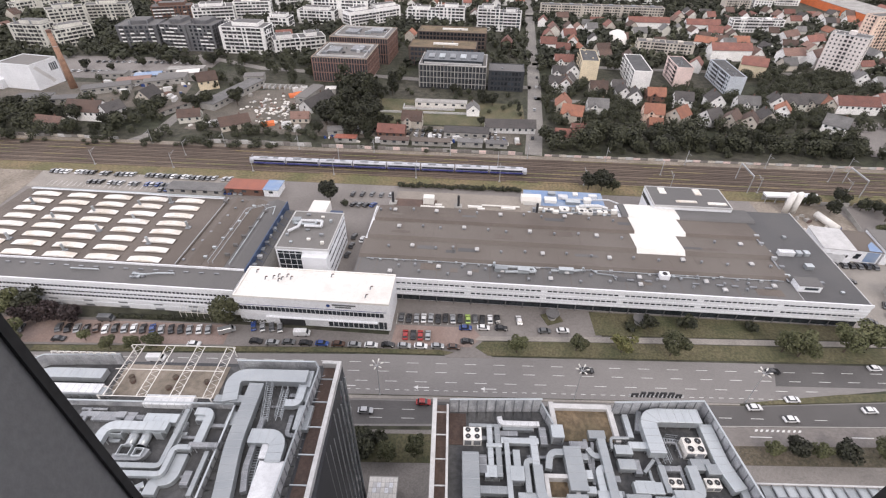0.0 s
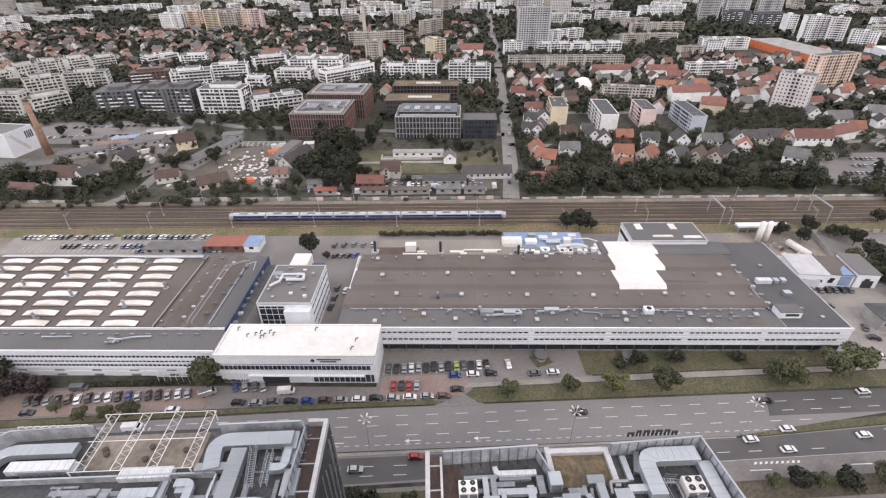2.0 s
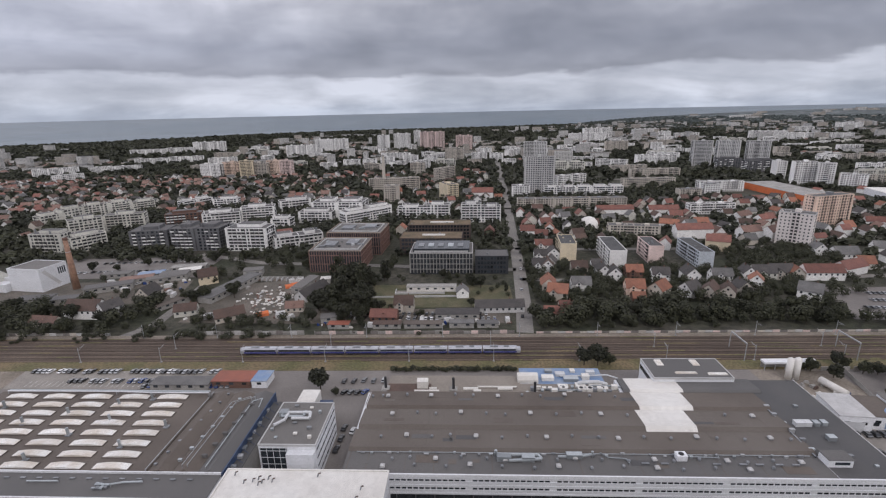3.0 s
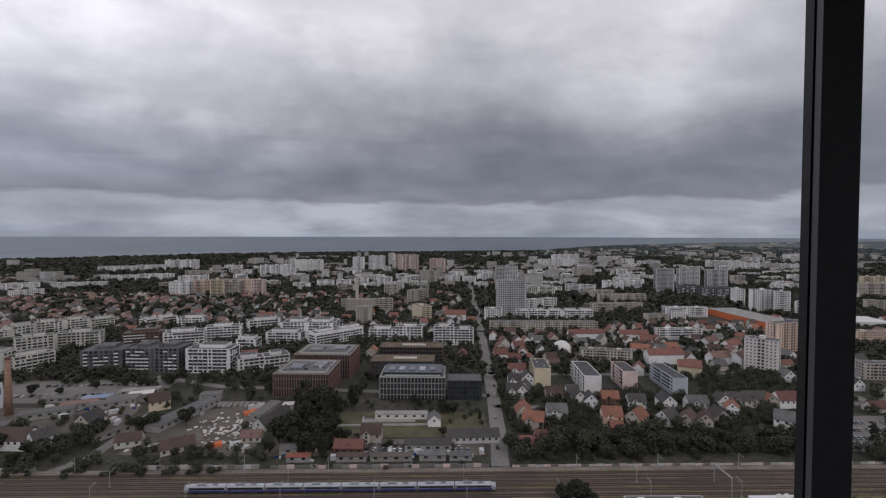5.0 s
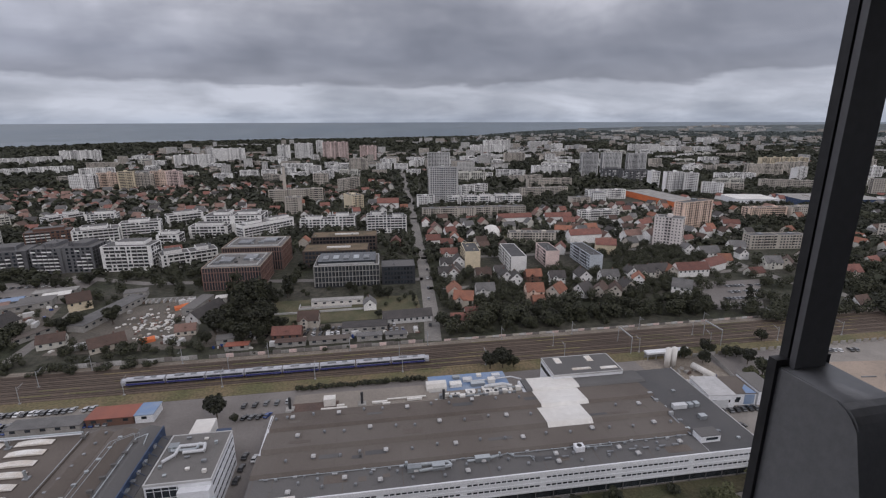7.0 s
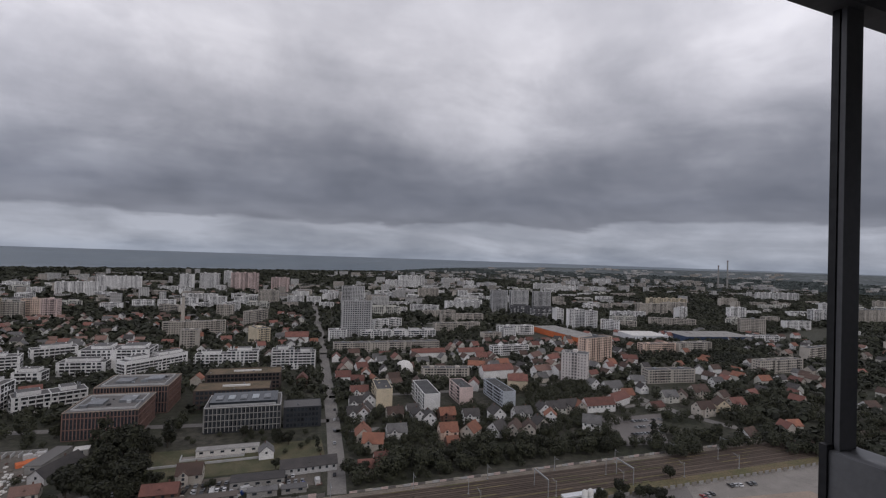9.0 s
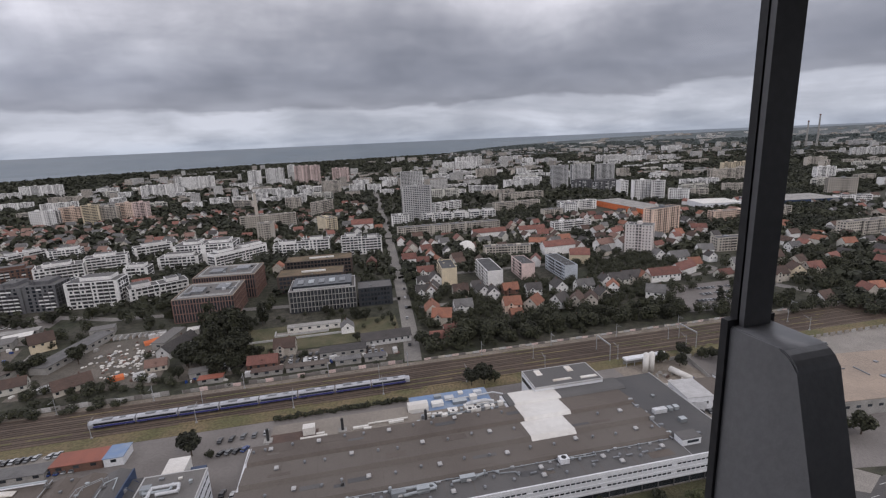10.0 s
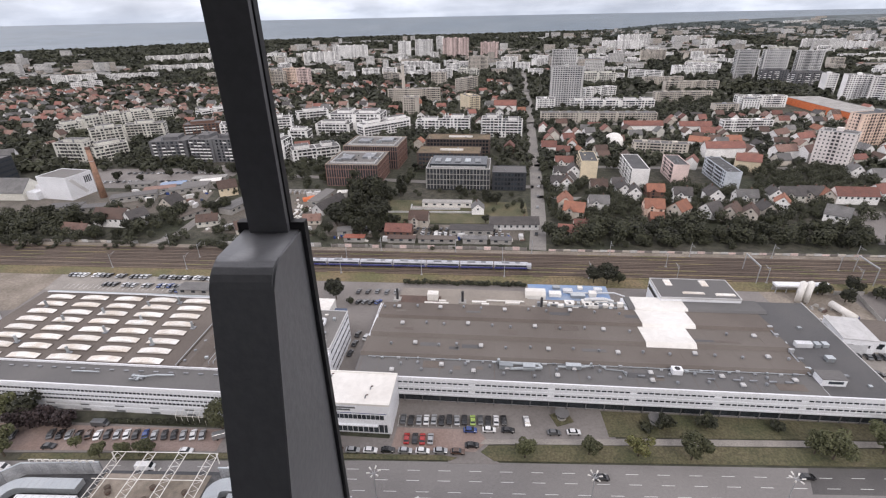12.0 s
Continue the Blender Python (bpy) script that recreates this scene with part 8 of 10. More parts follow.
for colour, x, y, yaw in (("black", -39.5, 162.5, 80), ("black", -39.6, 156.2, 80), ("black", -40.2, 150.0, 80), ("white", -35.8, 160.5, 80), 
                          ("black", 147.0, 119.5, -20), ("white", 152.0, 113.5, -30), ("black", 157.0, 122.5, -20), ("grey", 158.0, 128.0, 60), ("silver", 169.5, 131.0, 60)):
    car(colour, x, y, yaw, z=0.12)
row([rng_car.choice(DULL) for k in range(13)], -46.0, 197.0, 4.6, -0.1, 80)
row("black grey black blue".split(), -44.0, 187.5, 3.0, 0, 60)
row([rng_car.choice(DULL + ("-",)) for k in range(36)], -201, 212.8, 2.62, -0.13, 80)
row("black black black - silver grey silver - silver grey - blue silver blue black black black blue black grey black black".split(), -176, 203.0, 2.62, -0.13, 80)
row([rng_car.choice(("blue", "silver", "grey", "silver")) for k in range(16)], -138, 197.2, 2.62, -0.13, 80)
for j in range(4):  # town car park
    row([rng_car.choice(DULL + ("-", "-")) for k in range(9)], 246 + 10 * j, 254 + 11 * j, 3.0, -0.3, 90)
row([rng_car.choice(DULL) for k in range(20)], -60, 268, 4.4, -0.2, 75)
row([rng_car.choice(DULL) for k in range(16)], -290, 368, 5.2, 0.1, 75)
row([rng_car.choice(DULL) for k in range(14)], -285, 392, 5.2, 0.1, 75)
for k in range(14):  # along the long street
    car(rng_car.choice(DULL), 51 + 0.155 * (260 + 22 * k - 260) - 2.9, 264 + 22 * k, 81)

# ---- street lamps ----


def avenue_lamp(x, y, h=13.5):
    thing = root("street_lamp", pose(x, y, 0), "tall steel street lamp with a ring of lamp heads", "street lamp", "lamps of the avenue")
    Soup().beam((0, 0, 0), (0, 0, h), 0.14, 8, 0.08).out("pole", STEEL, thing)
    Soup().beam((0, 0, 0), (0, 0, 0.8), 0.24, 8).out("base", STEEL, thing)
    for k in range(6):
        a = math.pi * k / 3 + 0.3
        arm = Soup().beam((0, 0, h - 0.3), (1.1 * math.cos(a), 1.1 * math.sin(a), h + 0.4), 0.08, 5).out("arm", STEEL, thing)
        Soup().beam((1.05 * math.cos(a), 1.05 * math.sin(a), h + 0.38), (1.85 * math.cos(a), 1.85 * math.sin(a), h + 0.62), 0.17, 6, 0.22).out("lamp_head", MEMBRANE, arm)
    return thing


lamp = avenue_lamp(-18.9, 85.1)
for x, y in ((37.8, 85.2), (88.0, 85.8), (146, 90.0), (-76, 83.2), (-134, 82.6), (-190, 82.2), (204, 91.8)):
    copy_thing(lamp, pose(x, y, 0, 0, 0, x))

# ---- train ----
TRAIN_BODY = mat("train_silver", (0.48, 0.49, 0.53), 0.35, 0.3, scale=0.3, grain=0.06)
TRAIN_BLUE = mat("train_blue", (0.05, 0.055, 0.22), 0.4, scale=0.3, grain=0.06)
train = root("train", rail(-103.0, 7.2, 0.45), "blue and silver electric train of eight coaches", "train")
COACH = 17.6
for k in range(8):
    coach = Soup().prism([(-1.4, 0.9), (1.4, 0.9), (1.45, 3.2), (1.1, 3.75), (-1.1, 3.75), (-1.45, 3.2)], "x", COACH * k + 0.25, COACH * (k + 1) - 0.25).out("coach", TRAIN_BODY, train)
    Soup().box(COACH * k + 0.35, -1.5, 1.0, COACH * (k + 1) - 0.35, 1.5, 1.75).out("skirt_stripe", TRAIN_BLUE, coach)
    Soup().box(COACH * k + 0.8, -1.49, 1.95, COACH * (k + 1) - 0.8, 1.49, 2.9).out("window_band", WINDOW, coach)
    Soup().box(COACH * k + 4, -0.9, 3.7, COACH * k + 8, 0.9, 4.15).out("roof_unit", GALV_DULL, coach)
    Soup().box(COACH * k + 11, -0.6, 3.7, COACH * k + 13.5, 0.6, 4.0).out("roof_unit", GALV_DULL, coach)
    for b in (2.6, COACH - 2.6):
        Soup().box(COACH * k + b - 1.5, -1.1, 0.0, COACH * k + b + 1.5, 1.1, 0.9).out("bogie", DARK, coach)
for a, b in ((0.3, -1.6), (8 * COACH - 0.3, 8 * COACH + 1.6)):
    Soup().prism([(-1.4, 0.9), (1.4, 0.9), (1.4, 2.4), (1.0, 3.3), (-1.0, 3.3), (-1.4, 2.4)], "x", min(a, b), max(a, b)).out("nose", TRAIN_BODY, train)

# ---- overhead line masts ----


def line_mast(x, off, side):
    thing = root("line_mast", rail(x, off), "grey lattice mast of the overhead line", "mast", "masts of the railway")
    Soup().beam((0, 0, 0), (0, 0, 8.5), 0.2, 6, 0.12).out("post", STEEL, thing)
    Soup().beam((0, 0, 7.6), (0, 4.6 * side, 7.9), 0.07, 5).out("arm", STEEL, thing)
    Soup().beam((0, 0, 6.4), (0, 3.6 * side, 7.7), 0.05, 5).out("stay", STEEL, thing)
    Soup().box(-0.5, -0.5, 0, 0.5, 0.5, 0.5).out("footing", CONCRETE, thing)
    return thing


near_mast, far_mast = line_mast(-185, -0.6, 1), line_mast(-168, 26.2, -1)
for k in range(1, 12):
    copy_thing(near_mast, rail(-185 + 42 * k, -0.6))
    copy_thing(far_mast, rail(-168 + 42 * k, 26.2))
    if k % 2:
        copy_thing(near_mast, rail(-185 + 42 * k, 13.4))
for x in (146, 199):
    gantry = root("line_gantry", rail(x, 0), "steel portal over the tracks", "gantry", "portals of the railway")
    for y in (-1.2, 12.6):
        Soup().beam((0, y, 0), (0, y, 9.5), 0.22, 6).out("post", STEEL, gantry)
    Soup().box(-0.25, -1.2, 9.0, 0.25, 12.6, 9.6).out("beam", STEEL, gantry)
wires = Soup()
for off in (2.6, 7.2, 11.6, 15.2, 19.2, 23.0):
    wires.beam((-300, off, 6.1), (420, off, 6.1), 0.03, 4)
ob = wires.out("overhead_wires", DARK)
ob.matrix_basis = rail(0, 0)
tagged(ob, "thin contact wires above the tracks", "wires", "", "stuff")
# guard huts at the gate
for u, v in ((36.5, 118.0), (66.0, 116.5)):
    hut = root("guard_hut", pose(u, v, 0, 0, 0, 20), "small concrete hut with a wide cap roof", "hut")
    Soup().beam((0, 0, 0), (0, 0, 2.4), 1.5, 8).out("wall", CONCRETE, hut)
    Soup().beam((0, 0, 2.4), (0, 0, 2.7), 2.4, 8).out("roof", FELT, hut)
    Soup().beam((0, 0, 1.3), (0, 0, 2.0), 1.53, 8).out("window_band", WINDOW, hut)
    Soup().box(-3, -2.6, -0.1, 3, 2.6, 0.35).out("plinth", GRASS, hut)
for k, (x, y, yaw) in enumerate(((150.6, 151.6, 80), (153.6, 151.4, 82), (157.4, 151.0, 85), (160.2, 150.8, 88), (163.2, 150.6, 85), (166.2, 150.4, 88), (169.2, 150.2, 85), (153.7, 141.0, -20), (150, 135, 60), (147.5, 131, 60))):
    car(("white", "black", "grey", "black", "grey", "black", "grey", "black", "silver", "white")[k], x, y, yaw, z=0.12)
row([rng_car.choice(DULL) for k in range(14)], -262, 356, 4.6, 0.3, 80)
row([rng_car.choice(DULL) for k in range(12)], -250, 334, 4.0, 0.8, 70)
row([rng_car.choice(DULL + ("white", "white")) for k in range(24)], -56, 274, 3.6, -0.2, 80)
row([rng_car.choice(DULL + ("white", "white")) for k in range(16)], -20, 264.5, 3.4, -0.15, 85)

# ---- foreground office roofs ----
ROOF = 50.0


def office(name, outline, label):
    thing = root(name, Matrix(), label, "office tower")
    Soup().prism(outline, "z", -0.5, ROOF).out("wall", PLASTER["black"], thing)
    return thing


def screen(x0, y0, x1, y1, h, parent, step=1.45):
    """A plant screen of upright panels with posts and rails."""
    n = max(1, int(math.hypot(x1 - x0, y1 - y0) / step))
    ang = math.atan2(y1 - y0, x1 - x0)
    length = math.hypot(x1 - x0, y1 - y0)
    w = length / n
    pan = Soup()
    pan.box(0.04, -0.05, 0.1, w - 0.04, 0.05, h)
    for rib in range(4):
        q = w * (rib + 0.5) / 4
        pan.box(q - 0.07, -0.10, 0.15, q + 0.07, 0.10, h - 0.1)
    src, src_post = None, None
    for k in range(n):
        m = Matrix.Translation((x0 + (x1 - x0) * k / n, y0 + (y1 - y0) * k / n, ROOF)) @ Matrix.Rotation(ang, 4, "Z")
        if src is None:
            src = pan.out("panel", LOUVRE, parent)
            src.matrix_basis = m
            src_post = Soup().box(-0.07, -0.75, 0, 0.07, -0.1, 0.12).box(-0.06, -0.2, 0, 0.06, -0.08, h + 0.05).out("post", GALV_DULL, parent)
            src_post.matrix_basis = m
        else:
            shared("panel", src, parent, m)
            shared("post", src_post, parent, m)
    m = Matrix.Translation((x0, y0, ROOF)) @ Matrix.Rotation(ang, 4, "Z")
    ob = Soup().box(0, -0.14, h, length, 0.14, h + 0.12).out("top_rail", GALV, parent)
    ob.matrix_basis = m


def rounded(points, bend):
    """The line through points with its corners rounded, as (place, direction)."""
    line = []
    for i, p in enumerate(points):
        if i == 0 or i == len(points) - 1:
            d = (points[1] - p if i == 0 else p - points[i - 1]).normalized()
            line.append((p, d))
            continue
        d0, d1 = (p - points[i - 1]).normalized(), (points[i + 1] - p).normalized()
        r = min(bend, (p - points[i - 1]).length * 0.48, (points[i + 1] - p).length * 0.48)
        if d0.dot(d1) > 0.995:
            line.append((p, (d0 + d1).normalized()))
            continue
        a, c = p - d0 * r, p + d1 * r
        for k in range(7):
            q = k / 6
            at = a * (1 - q) ** 2 + p * 2 * q * (1 - q) + c * q ** 2
            d = ((p - a) * (1 - q) + (c - p) * q).normalized()
            line.append((at, d))
    return line


def swept(soup, line, w, z0, z1, edge=0.05):
    """A flat box section with broken edges, led along a line."""
    sec = [(-w / 2, z0), (w / 2, z0), (w / 2, z1 - edge), (w / 2 - edge, z1), (-w / 2 + edge, z1), (-w / 2, z1 - edge)]
    n, k = len(soup.v), len(sec)
    for p, d in line:
        for u, z in sec:
            soup.v.append((p.x + d.y * u, p.y - d.x * u, z))
    for i in range(len(line) - 1):
        for j in range(k):
            soup.f.append((n + i * k + j, n + i * k + (j + 1) % k, n + (i + 1) * k + (j + 1) % k, n + (i + 1) * k + j))
    soup.f += [tuple(range(n, n + k)), tuple(range(n + len(line) * k - 1, n + (len(line) - 1) * k - 1, -1))]


duct_count = [0]


def duct(points, w, h, z=0.5, material=None, label="flat galvanised air duct on the roof", bend=1.0):
    """A flat duct with rounded elbows, flanged joints and feet."""
    thing = root("air_duct", Matrix.Translation((points[0][0], points[0][1], ROOF)), label, "duct", "air ducts on the roofs")
    o = Vector((points[0][0], points[0][1]))
    line = rounded([Vector(p) - o for p in points], bend * w * 1.05)
    run, flange, feet = Soup(), Soup(), Soup()
    duct_count[0] += 1
    z += 0.0045 * (duct_count[0] % 19)
    h += 0.0031 * (duct_count[0] % 23)
    swept(run, line, w, z, z + h)
    run.out("run", material or GALV, thing)
    since = 0.9
    for (p, d), (q, e) in zip(line, line[1:]):
        length = (q - p).length
        s = 1.25 - since
        while s < length:
            c = p + (q - p) * (s / length)
            swept(flange, [(c - d * 0.025, d), (c + d * 0.025, d)], w + 0.07, z - 0.03, z + h + 0.03, 0.03)
            s += 1.25
        since = length - (s - 1.25)
        if length > 1.5:
            for f in (0.2, 0.8):
                c = p + (q - p) * f
                for g in (-0.4, 0.4):
                    feet.box(c.x + d.y * w * g - 0.05, c.y - d.x * w * g - 0.05, 0, c.x + d.y * w * g + 0.05, c.y - d.x * w * g + 0.05, z + 0.02)
    if flange.v:
        tagged(flange.out("flanges", GALV_SEAM, thing), kind="stuff")
    if feet.v:
        tagged(feet.out("feet", STEEL, thing), kind="stuff")
    return thing


def walkway(x0, y0, x1, y1, w, z, rails=True):
    """A grated steel gangway with handrails."""
    thing = root("gangway", Matrix.Translation((x0, y0, ROOF + z)), "steel gangway with rungs and handrails on the roof", "gangway", "gangways on the roofs")
    d = Vector((x1 - x0, y1 - y0))
    ln = d.length
    thing.matrix_world = Matrix.Translation((x0, y0, ROOF + z)) @ Matrix.Rotation(math.atan2(d.y, d.x), 4, "Z")
    for side in (-w / 2, w / 2):
        Soup().box(0, side - 0.04, -0.06, ln, side + 0.04, 0.06).out("stringer", GALV, thing)
        if rails:
            rail_ = Soup().beam((0, side, 1.1), (ln, side, 1.1), 0.035, 5).beam((0, side, 0.6), (ln, side, 0.6), 0.025, 5)
            for k in range(int(ln / 1.6) + 1):
                rail_.beam((1.6 * k, side, 0), (1.6 * k, side, 1.1), 0.03, 5)
            rail_.out("handrail", GALV, thing)
    rung = Soup()
    for k in range(int(ln / 0.42)):
        rung.box(0.42 * k, -w / 2, -0.03, 0.42 * k + 0.1, w / 2, 0.03)
    tagged(rung.out("rungs", GALV, thing), kind="stuff")
    legs = Soup()
    for k in range(int(ln / 3) + 1):
        for side in (-w / 2, w / 2):
            legs.box(3 * k - 0.04, side - 0.04, -z, 3 * k + 0.04, side + 0.04, 0)
    tagged(legs.out("legs", STEEL, thing), kind="stuff")


def unit(x, y, w, d, h, label="galvanised air handling unit on the roof", material=None, fans=(0, 0), z=0.0):
    """An air handling unit with hatches, or a white cooler with fans."""
    thing = root("air_unit", Matrix.Translation((x, y, ROOF + z)), label, "air unit", "air units on the roofs")
    m = material or GALV
    Soup().box(0, 0, 0.18, w, d, h).out("casing", m, thing)
    Soup().box(0.1, 0.1, 0, w - 0.1, d - 0.1, 0.18).out("frame", STEEL, thing)
    n = max(1, int(w / 1.1))
    for k in range(n):
        hatch = Soup().box(w * (k + 0.12) / n, -0.03, 0.4, w * (k + 0.88) / n, 0.0, h - 0.2).out("hatch", GALV_DULL, thing)
        Soup().box(w * (k + 0.78) / n, -0.09, h * 0.5, w * (k + 0.82) / n, -0.03, h * 0.5 + 0.25).out("handle", DARK, hatch, "dark hatch handle")
    nx, ny = fans
    for i in range(nx):
        for j in range(ny):
            cx, cy, r = (i + 0.5) * w / nx, (j + 0.5) * d / ny, 0.38 * min(w / nx, d / ny)
            ring = Soup().beam((cx, cy, h), (cx, cy, h + 0.16), r * 1.12, 16).out("fan_ring", m, thing)
            Soup().beam((cx, cy, h + 0.16), (cx, cy, h + 0.18), r, 16).out("fan", DARK, ring, "round dark fan grille")
            Soup().beam((cx, cy, h + 0.18), (cx, cy, h + 0.21), r * 0.25, 10).out("hub", GALV_DULL, ring)
    return thing


# left office
tower_a = office("office_tower", [(-22.0, 10), (-17.5, 10), (-18.6, 55.6), (-58, 55.4), (-72.4, 55.0), (-74.2, 53.0), (-75, 10)], "office tower with dark glass sides and a plant roof")
Soup().prism([(-22.2, 12), (-22.2, 55.0), (-70.8, 54.2), (-73, 52.4), (-74, 12)], "z", ROOF, ROOF + 0.12).out("roof", DARKFELT, tower_a)
Soup().box(-21.7, 12, ROOF, -19.4, 55.0, ROOF + 0.1).out("walkway", TILES["brown"], tower_a, "brown gravel strip along the edge")
Soup().box(-19.35, 12, ROOF - 0.4, -18.65, 55.7, ROOF + 1.3).out("parapet", COPING, tower_a)
Soup().box(-22.0, 55.1, ROOF - 0.4, -19.35, 55.7, ROOF + 1.3).out("parapet", COPING, tower_a)
for k in range(9):
    Soup().box(-21.9, 15 + 4.6 * k, ROOF + 0.9, -19.4, 15.18 + 4.6 * k, ROOF + 1.1).out("brace", GALV, tower_a)
for fl in range(13):
    Soup().box(-18.62, 12, 1.2 + 3.7 * fl, -18.50, 55.5, 3.9 + 3.7 * fl).out("glass_band", WINDOW, tower_a)
for k in range(20):
    Soup().box(-18.52, 13 + 2.2 * k, 0, -18.2, 13.12 + 2.2 * k, ROOF - 0.5 - 1.8 * (k % 3)).out("fin", STEEL, tower_a)
# right office
tower_b = office("office_tower", [(-2.0, 8), (48.2, 8), (43.4, 48.6), (-1.9, 48.2)], "office tower with a screened plant roof")
Soup().prism([(0.5, 10), (47.2, 10), (42.7, 48.2), (0.5, 47.9)], "z", ROOF, ROOF + 0.12).out("roof", DARKFELT, tower_b)
Soup().box(-1.9, 10, ROOF - 0.3, -1.2, 48.6, ROOF + 1.2).out("parapet", COPING, tower_b)
Soup().box(-1.2, 10, ROOF, 0.5, 48.0, ROOF + 0.1).out("walkway", TILES["brown"], tower_b, "brown gravel strip along the edge")
for k in range(9):
    Soup().box(-1.2, 14 + 4.0 * k, ROOF + 0.8, 0.6, 14.16 + 4.0 * k, ROOF + 1.0).out("brace", COPING, tower_b)

# screens
screen_a = root("plant_screen", Matrix(), "grey panelled plant screen with steel braces", "screen", "plant screens")
screen(-24.2, 16, -21.9, 53.0, 2.6, screen_a)
screen(-22.8, 54.3, -36.6, 54.2, 2.6, screen_a)
screen(-21.9, 53.0, -22.8, 54.3, 2.6, screen_a)
screen(-57.5, 54.7, -70.8, 54.2, 2.8, screen_a)
screen(-70.8, 54.2, -72.8, 52.4, 2.8, screen_a)
screen(-72.8, 52.4, -73.6, 40.0, 2.8, screen_a)
screen(-34.5, 46.2, -70.0, 46.2, 1.4, screen_a)
screen(-34.3, 24, -34.3, 46.0, 1.4, screen_a)
screen_b = root("plant_screen", Matrix(), "grey panelled plant screen with steel braces", "screen", "plant screens")
screen(0.9, 46.8, 15.9, 47.3, 3.4, screen_b)
screen(15.9, 47.3, 17.2, 43.6, 2.4, screen_b)
screen(27.6, 47.2, 42.5, 47.9, 3.2, screen_b)
screen(42.5, 47.9, 47.0, 10.5, 3.0, screen_b)
Soup().box(0.4, 10, ROOF + 0.1, 0.75, 46.8, ROOF + 2.2).out("edge_rail", COPING, screen_b)

# sunken terraces
terrace = root("roof_terrace", Matrix(), "dry grass roof terrace with a white upstand", "terrace")
Soup().box(18.2, 42.0, ROOF + 0.1, 26.9, 47.4, ROOF + 0.3).out("planting", DRYGRASS, terrace)
for a in ((17.4, 41.6, 18.2, 48.6), (26.9, 41.6, 27.7, 48.2), (18.2, 47.4, 26.9, 48.3)):
    Soup().box(a[0], a[1], ROOF, a[2], a[3], ROOF + 1.0).out("upstand", COPING, terrace)
terrace_2 = root("roof_terrace", Matrix(), "dry grass light well between ducts", "terrace")
Soup().box(15.4, 32.6, ROOF + 0.1, 19.0, 35.4, ROOF + 0.3).out("planting", DRYGRASS, terrace_2)
for a in ((14.8, 32.1, 15.4, 36.0), (19.0, 32.1, 19.6, 36.0), (15.4, 35.4, 19.0, 36.0), (15.4, 32.1, 19.0, 32.6)):
    Soup().box(a[0], a[1], ROOF, a[2], a[3], ROOF + 1.5).out("upstand", COPING, terrace_2)
deck = root("roof_deck", Matrix(), "sandy roof deck under a white steel pergola", "terrace")
Soup().box(-57.0, 48.0, ROOF + 0.1, -38.5, 54.6, ROOF + 0.25).out("planting", DIRT, deck)
pergola = root("pergola", Matrix(), "white steel pergola trusses over a roof deck", "pergola")
for k in range(4):
    x = -56.2 + 5.5 * k
    for dx in (0, 1.5):
        Soup().beam((x + dx, 46.6, ROOF + 2.2), (x + dx, 57.4, ROOF + 2.2), 0.075, 5).out("chord", MEMBRANE, pergola)
    braces = Soup()
    for j in range(7):
        braces.beam((x, 46.8 + 1.5 * j, ROOF + 2.2), (x + 1.5, 47.5 + 1.5 * j, ROOF + 2.2), 0.03, 4)
        braces.beam((x + 1.5, 47.5 + 1.5 * j, ROOF + 2.2), (x, 48.3 + 1.5 * j, ROOF + 2.2), 0.03, 4)
    tagged(braces.out("lattice", MEMBRANE, pergola), kind="stuff")
for y in (46.6, 52.0, 57.4):
    Soup().beam((-57, y, ROOF + 2.3), (-38.2, y, ROOF + 2.3), 0.07, 5).out("cross_beam", MEMBRANE, pergola)
for x in (-57, -38.4):
    for y in (46.6, 57.2):
        Soup().beam((x, y, ROOF), (x, y, ROOF + 2.3), 0.12, 6).out("post", MEMBRANE, pergola)

# sign frame seen from behind, and the slatted canopy beside the right office
sign = root("roof_sign", Matrix.Translation((30.6, 48.4, ROOF + 2.9)), "row of dark sign bars on a steel frame", "sign")
for k, (x, w, h) in enumerate(((0.0, 1.1, 1.1), (1.45, 0.75, 1.5), (2.6, 0.95, 1.5), (3.95, 0.3, 1.5), (4.6, 1.0, 1.5), (6.0, 0.85, 1.5), (7.25, 0.9, 1.1))):
    Soup().box(x, 0, 0.2, x + w * 0.3, 0.2, h).box(x + w * 0.3, 0, h - 0.35, x + w * 0.7, 0.2, h).box(x + w * 0.7, 0, 0.2, x + w, 0.2, h).out("sign_bar", DARK, sign)
Soup().box(-0.3, 0.25, 0.5, 8.6, 0.33, 0.58).out("frame_rail", STEEL, sign)
Soup().box(-0.3, 0.25, 0.0, 8.6, 0.33, 0.08).out("frame_rail", STEEL, sign)
slats = root("slatted_canopy", Matrix(), "pale steel screen canopy with ribs between offices", "canopy")
for k in range(17):
    Soup().box(46.8 + 1.75 * k, 33.9, ROOF - 0.35, 46.95 + 1.75 * k, 36.2, ROOF - 0.1).out("rib", GALV_DULL, slats)
    if k < 16:
        Soup().box(47.0 + 1.75 * k, 34.5, ROOF - 0.5, 48.5 + 1.75 * k, 36.1, ROOF - 0.4).out("panel", GALV, slats)
        Soup().beam((47.4 + 1.75 * k, 33.0, ROOF - 0.2), (47.7 + 1.75 * k, 31.9, ROOF - 0.8), 0.12, 5).out("bracket", DARK, slats)
for y, z, m in ((36.1, 0.0, COPING), (33.2, -0.1, COPING), (34.2, -0.3, GALV_DULL)):
    Soup().box(46.4, y, ROOF + z - 0.2, 75.0, y + 0.22, ROOF + z).out("beam", m, slats)
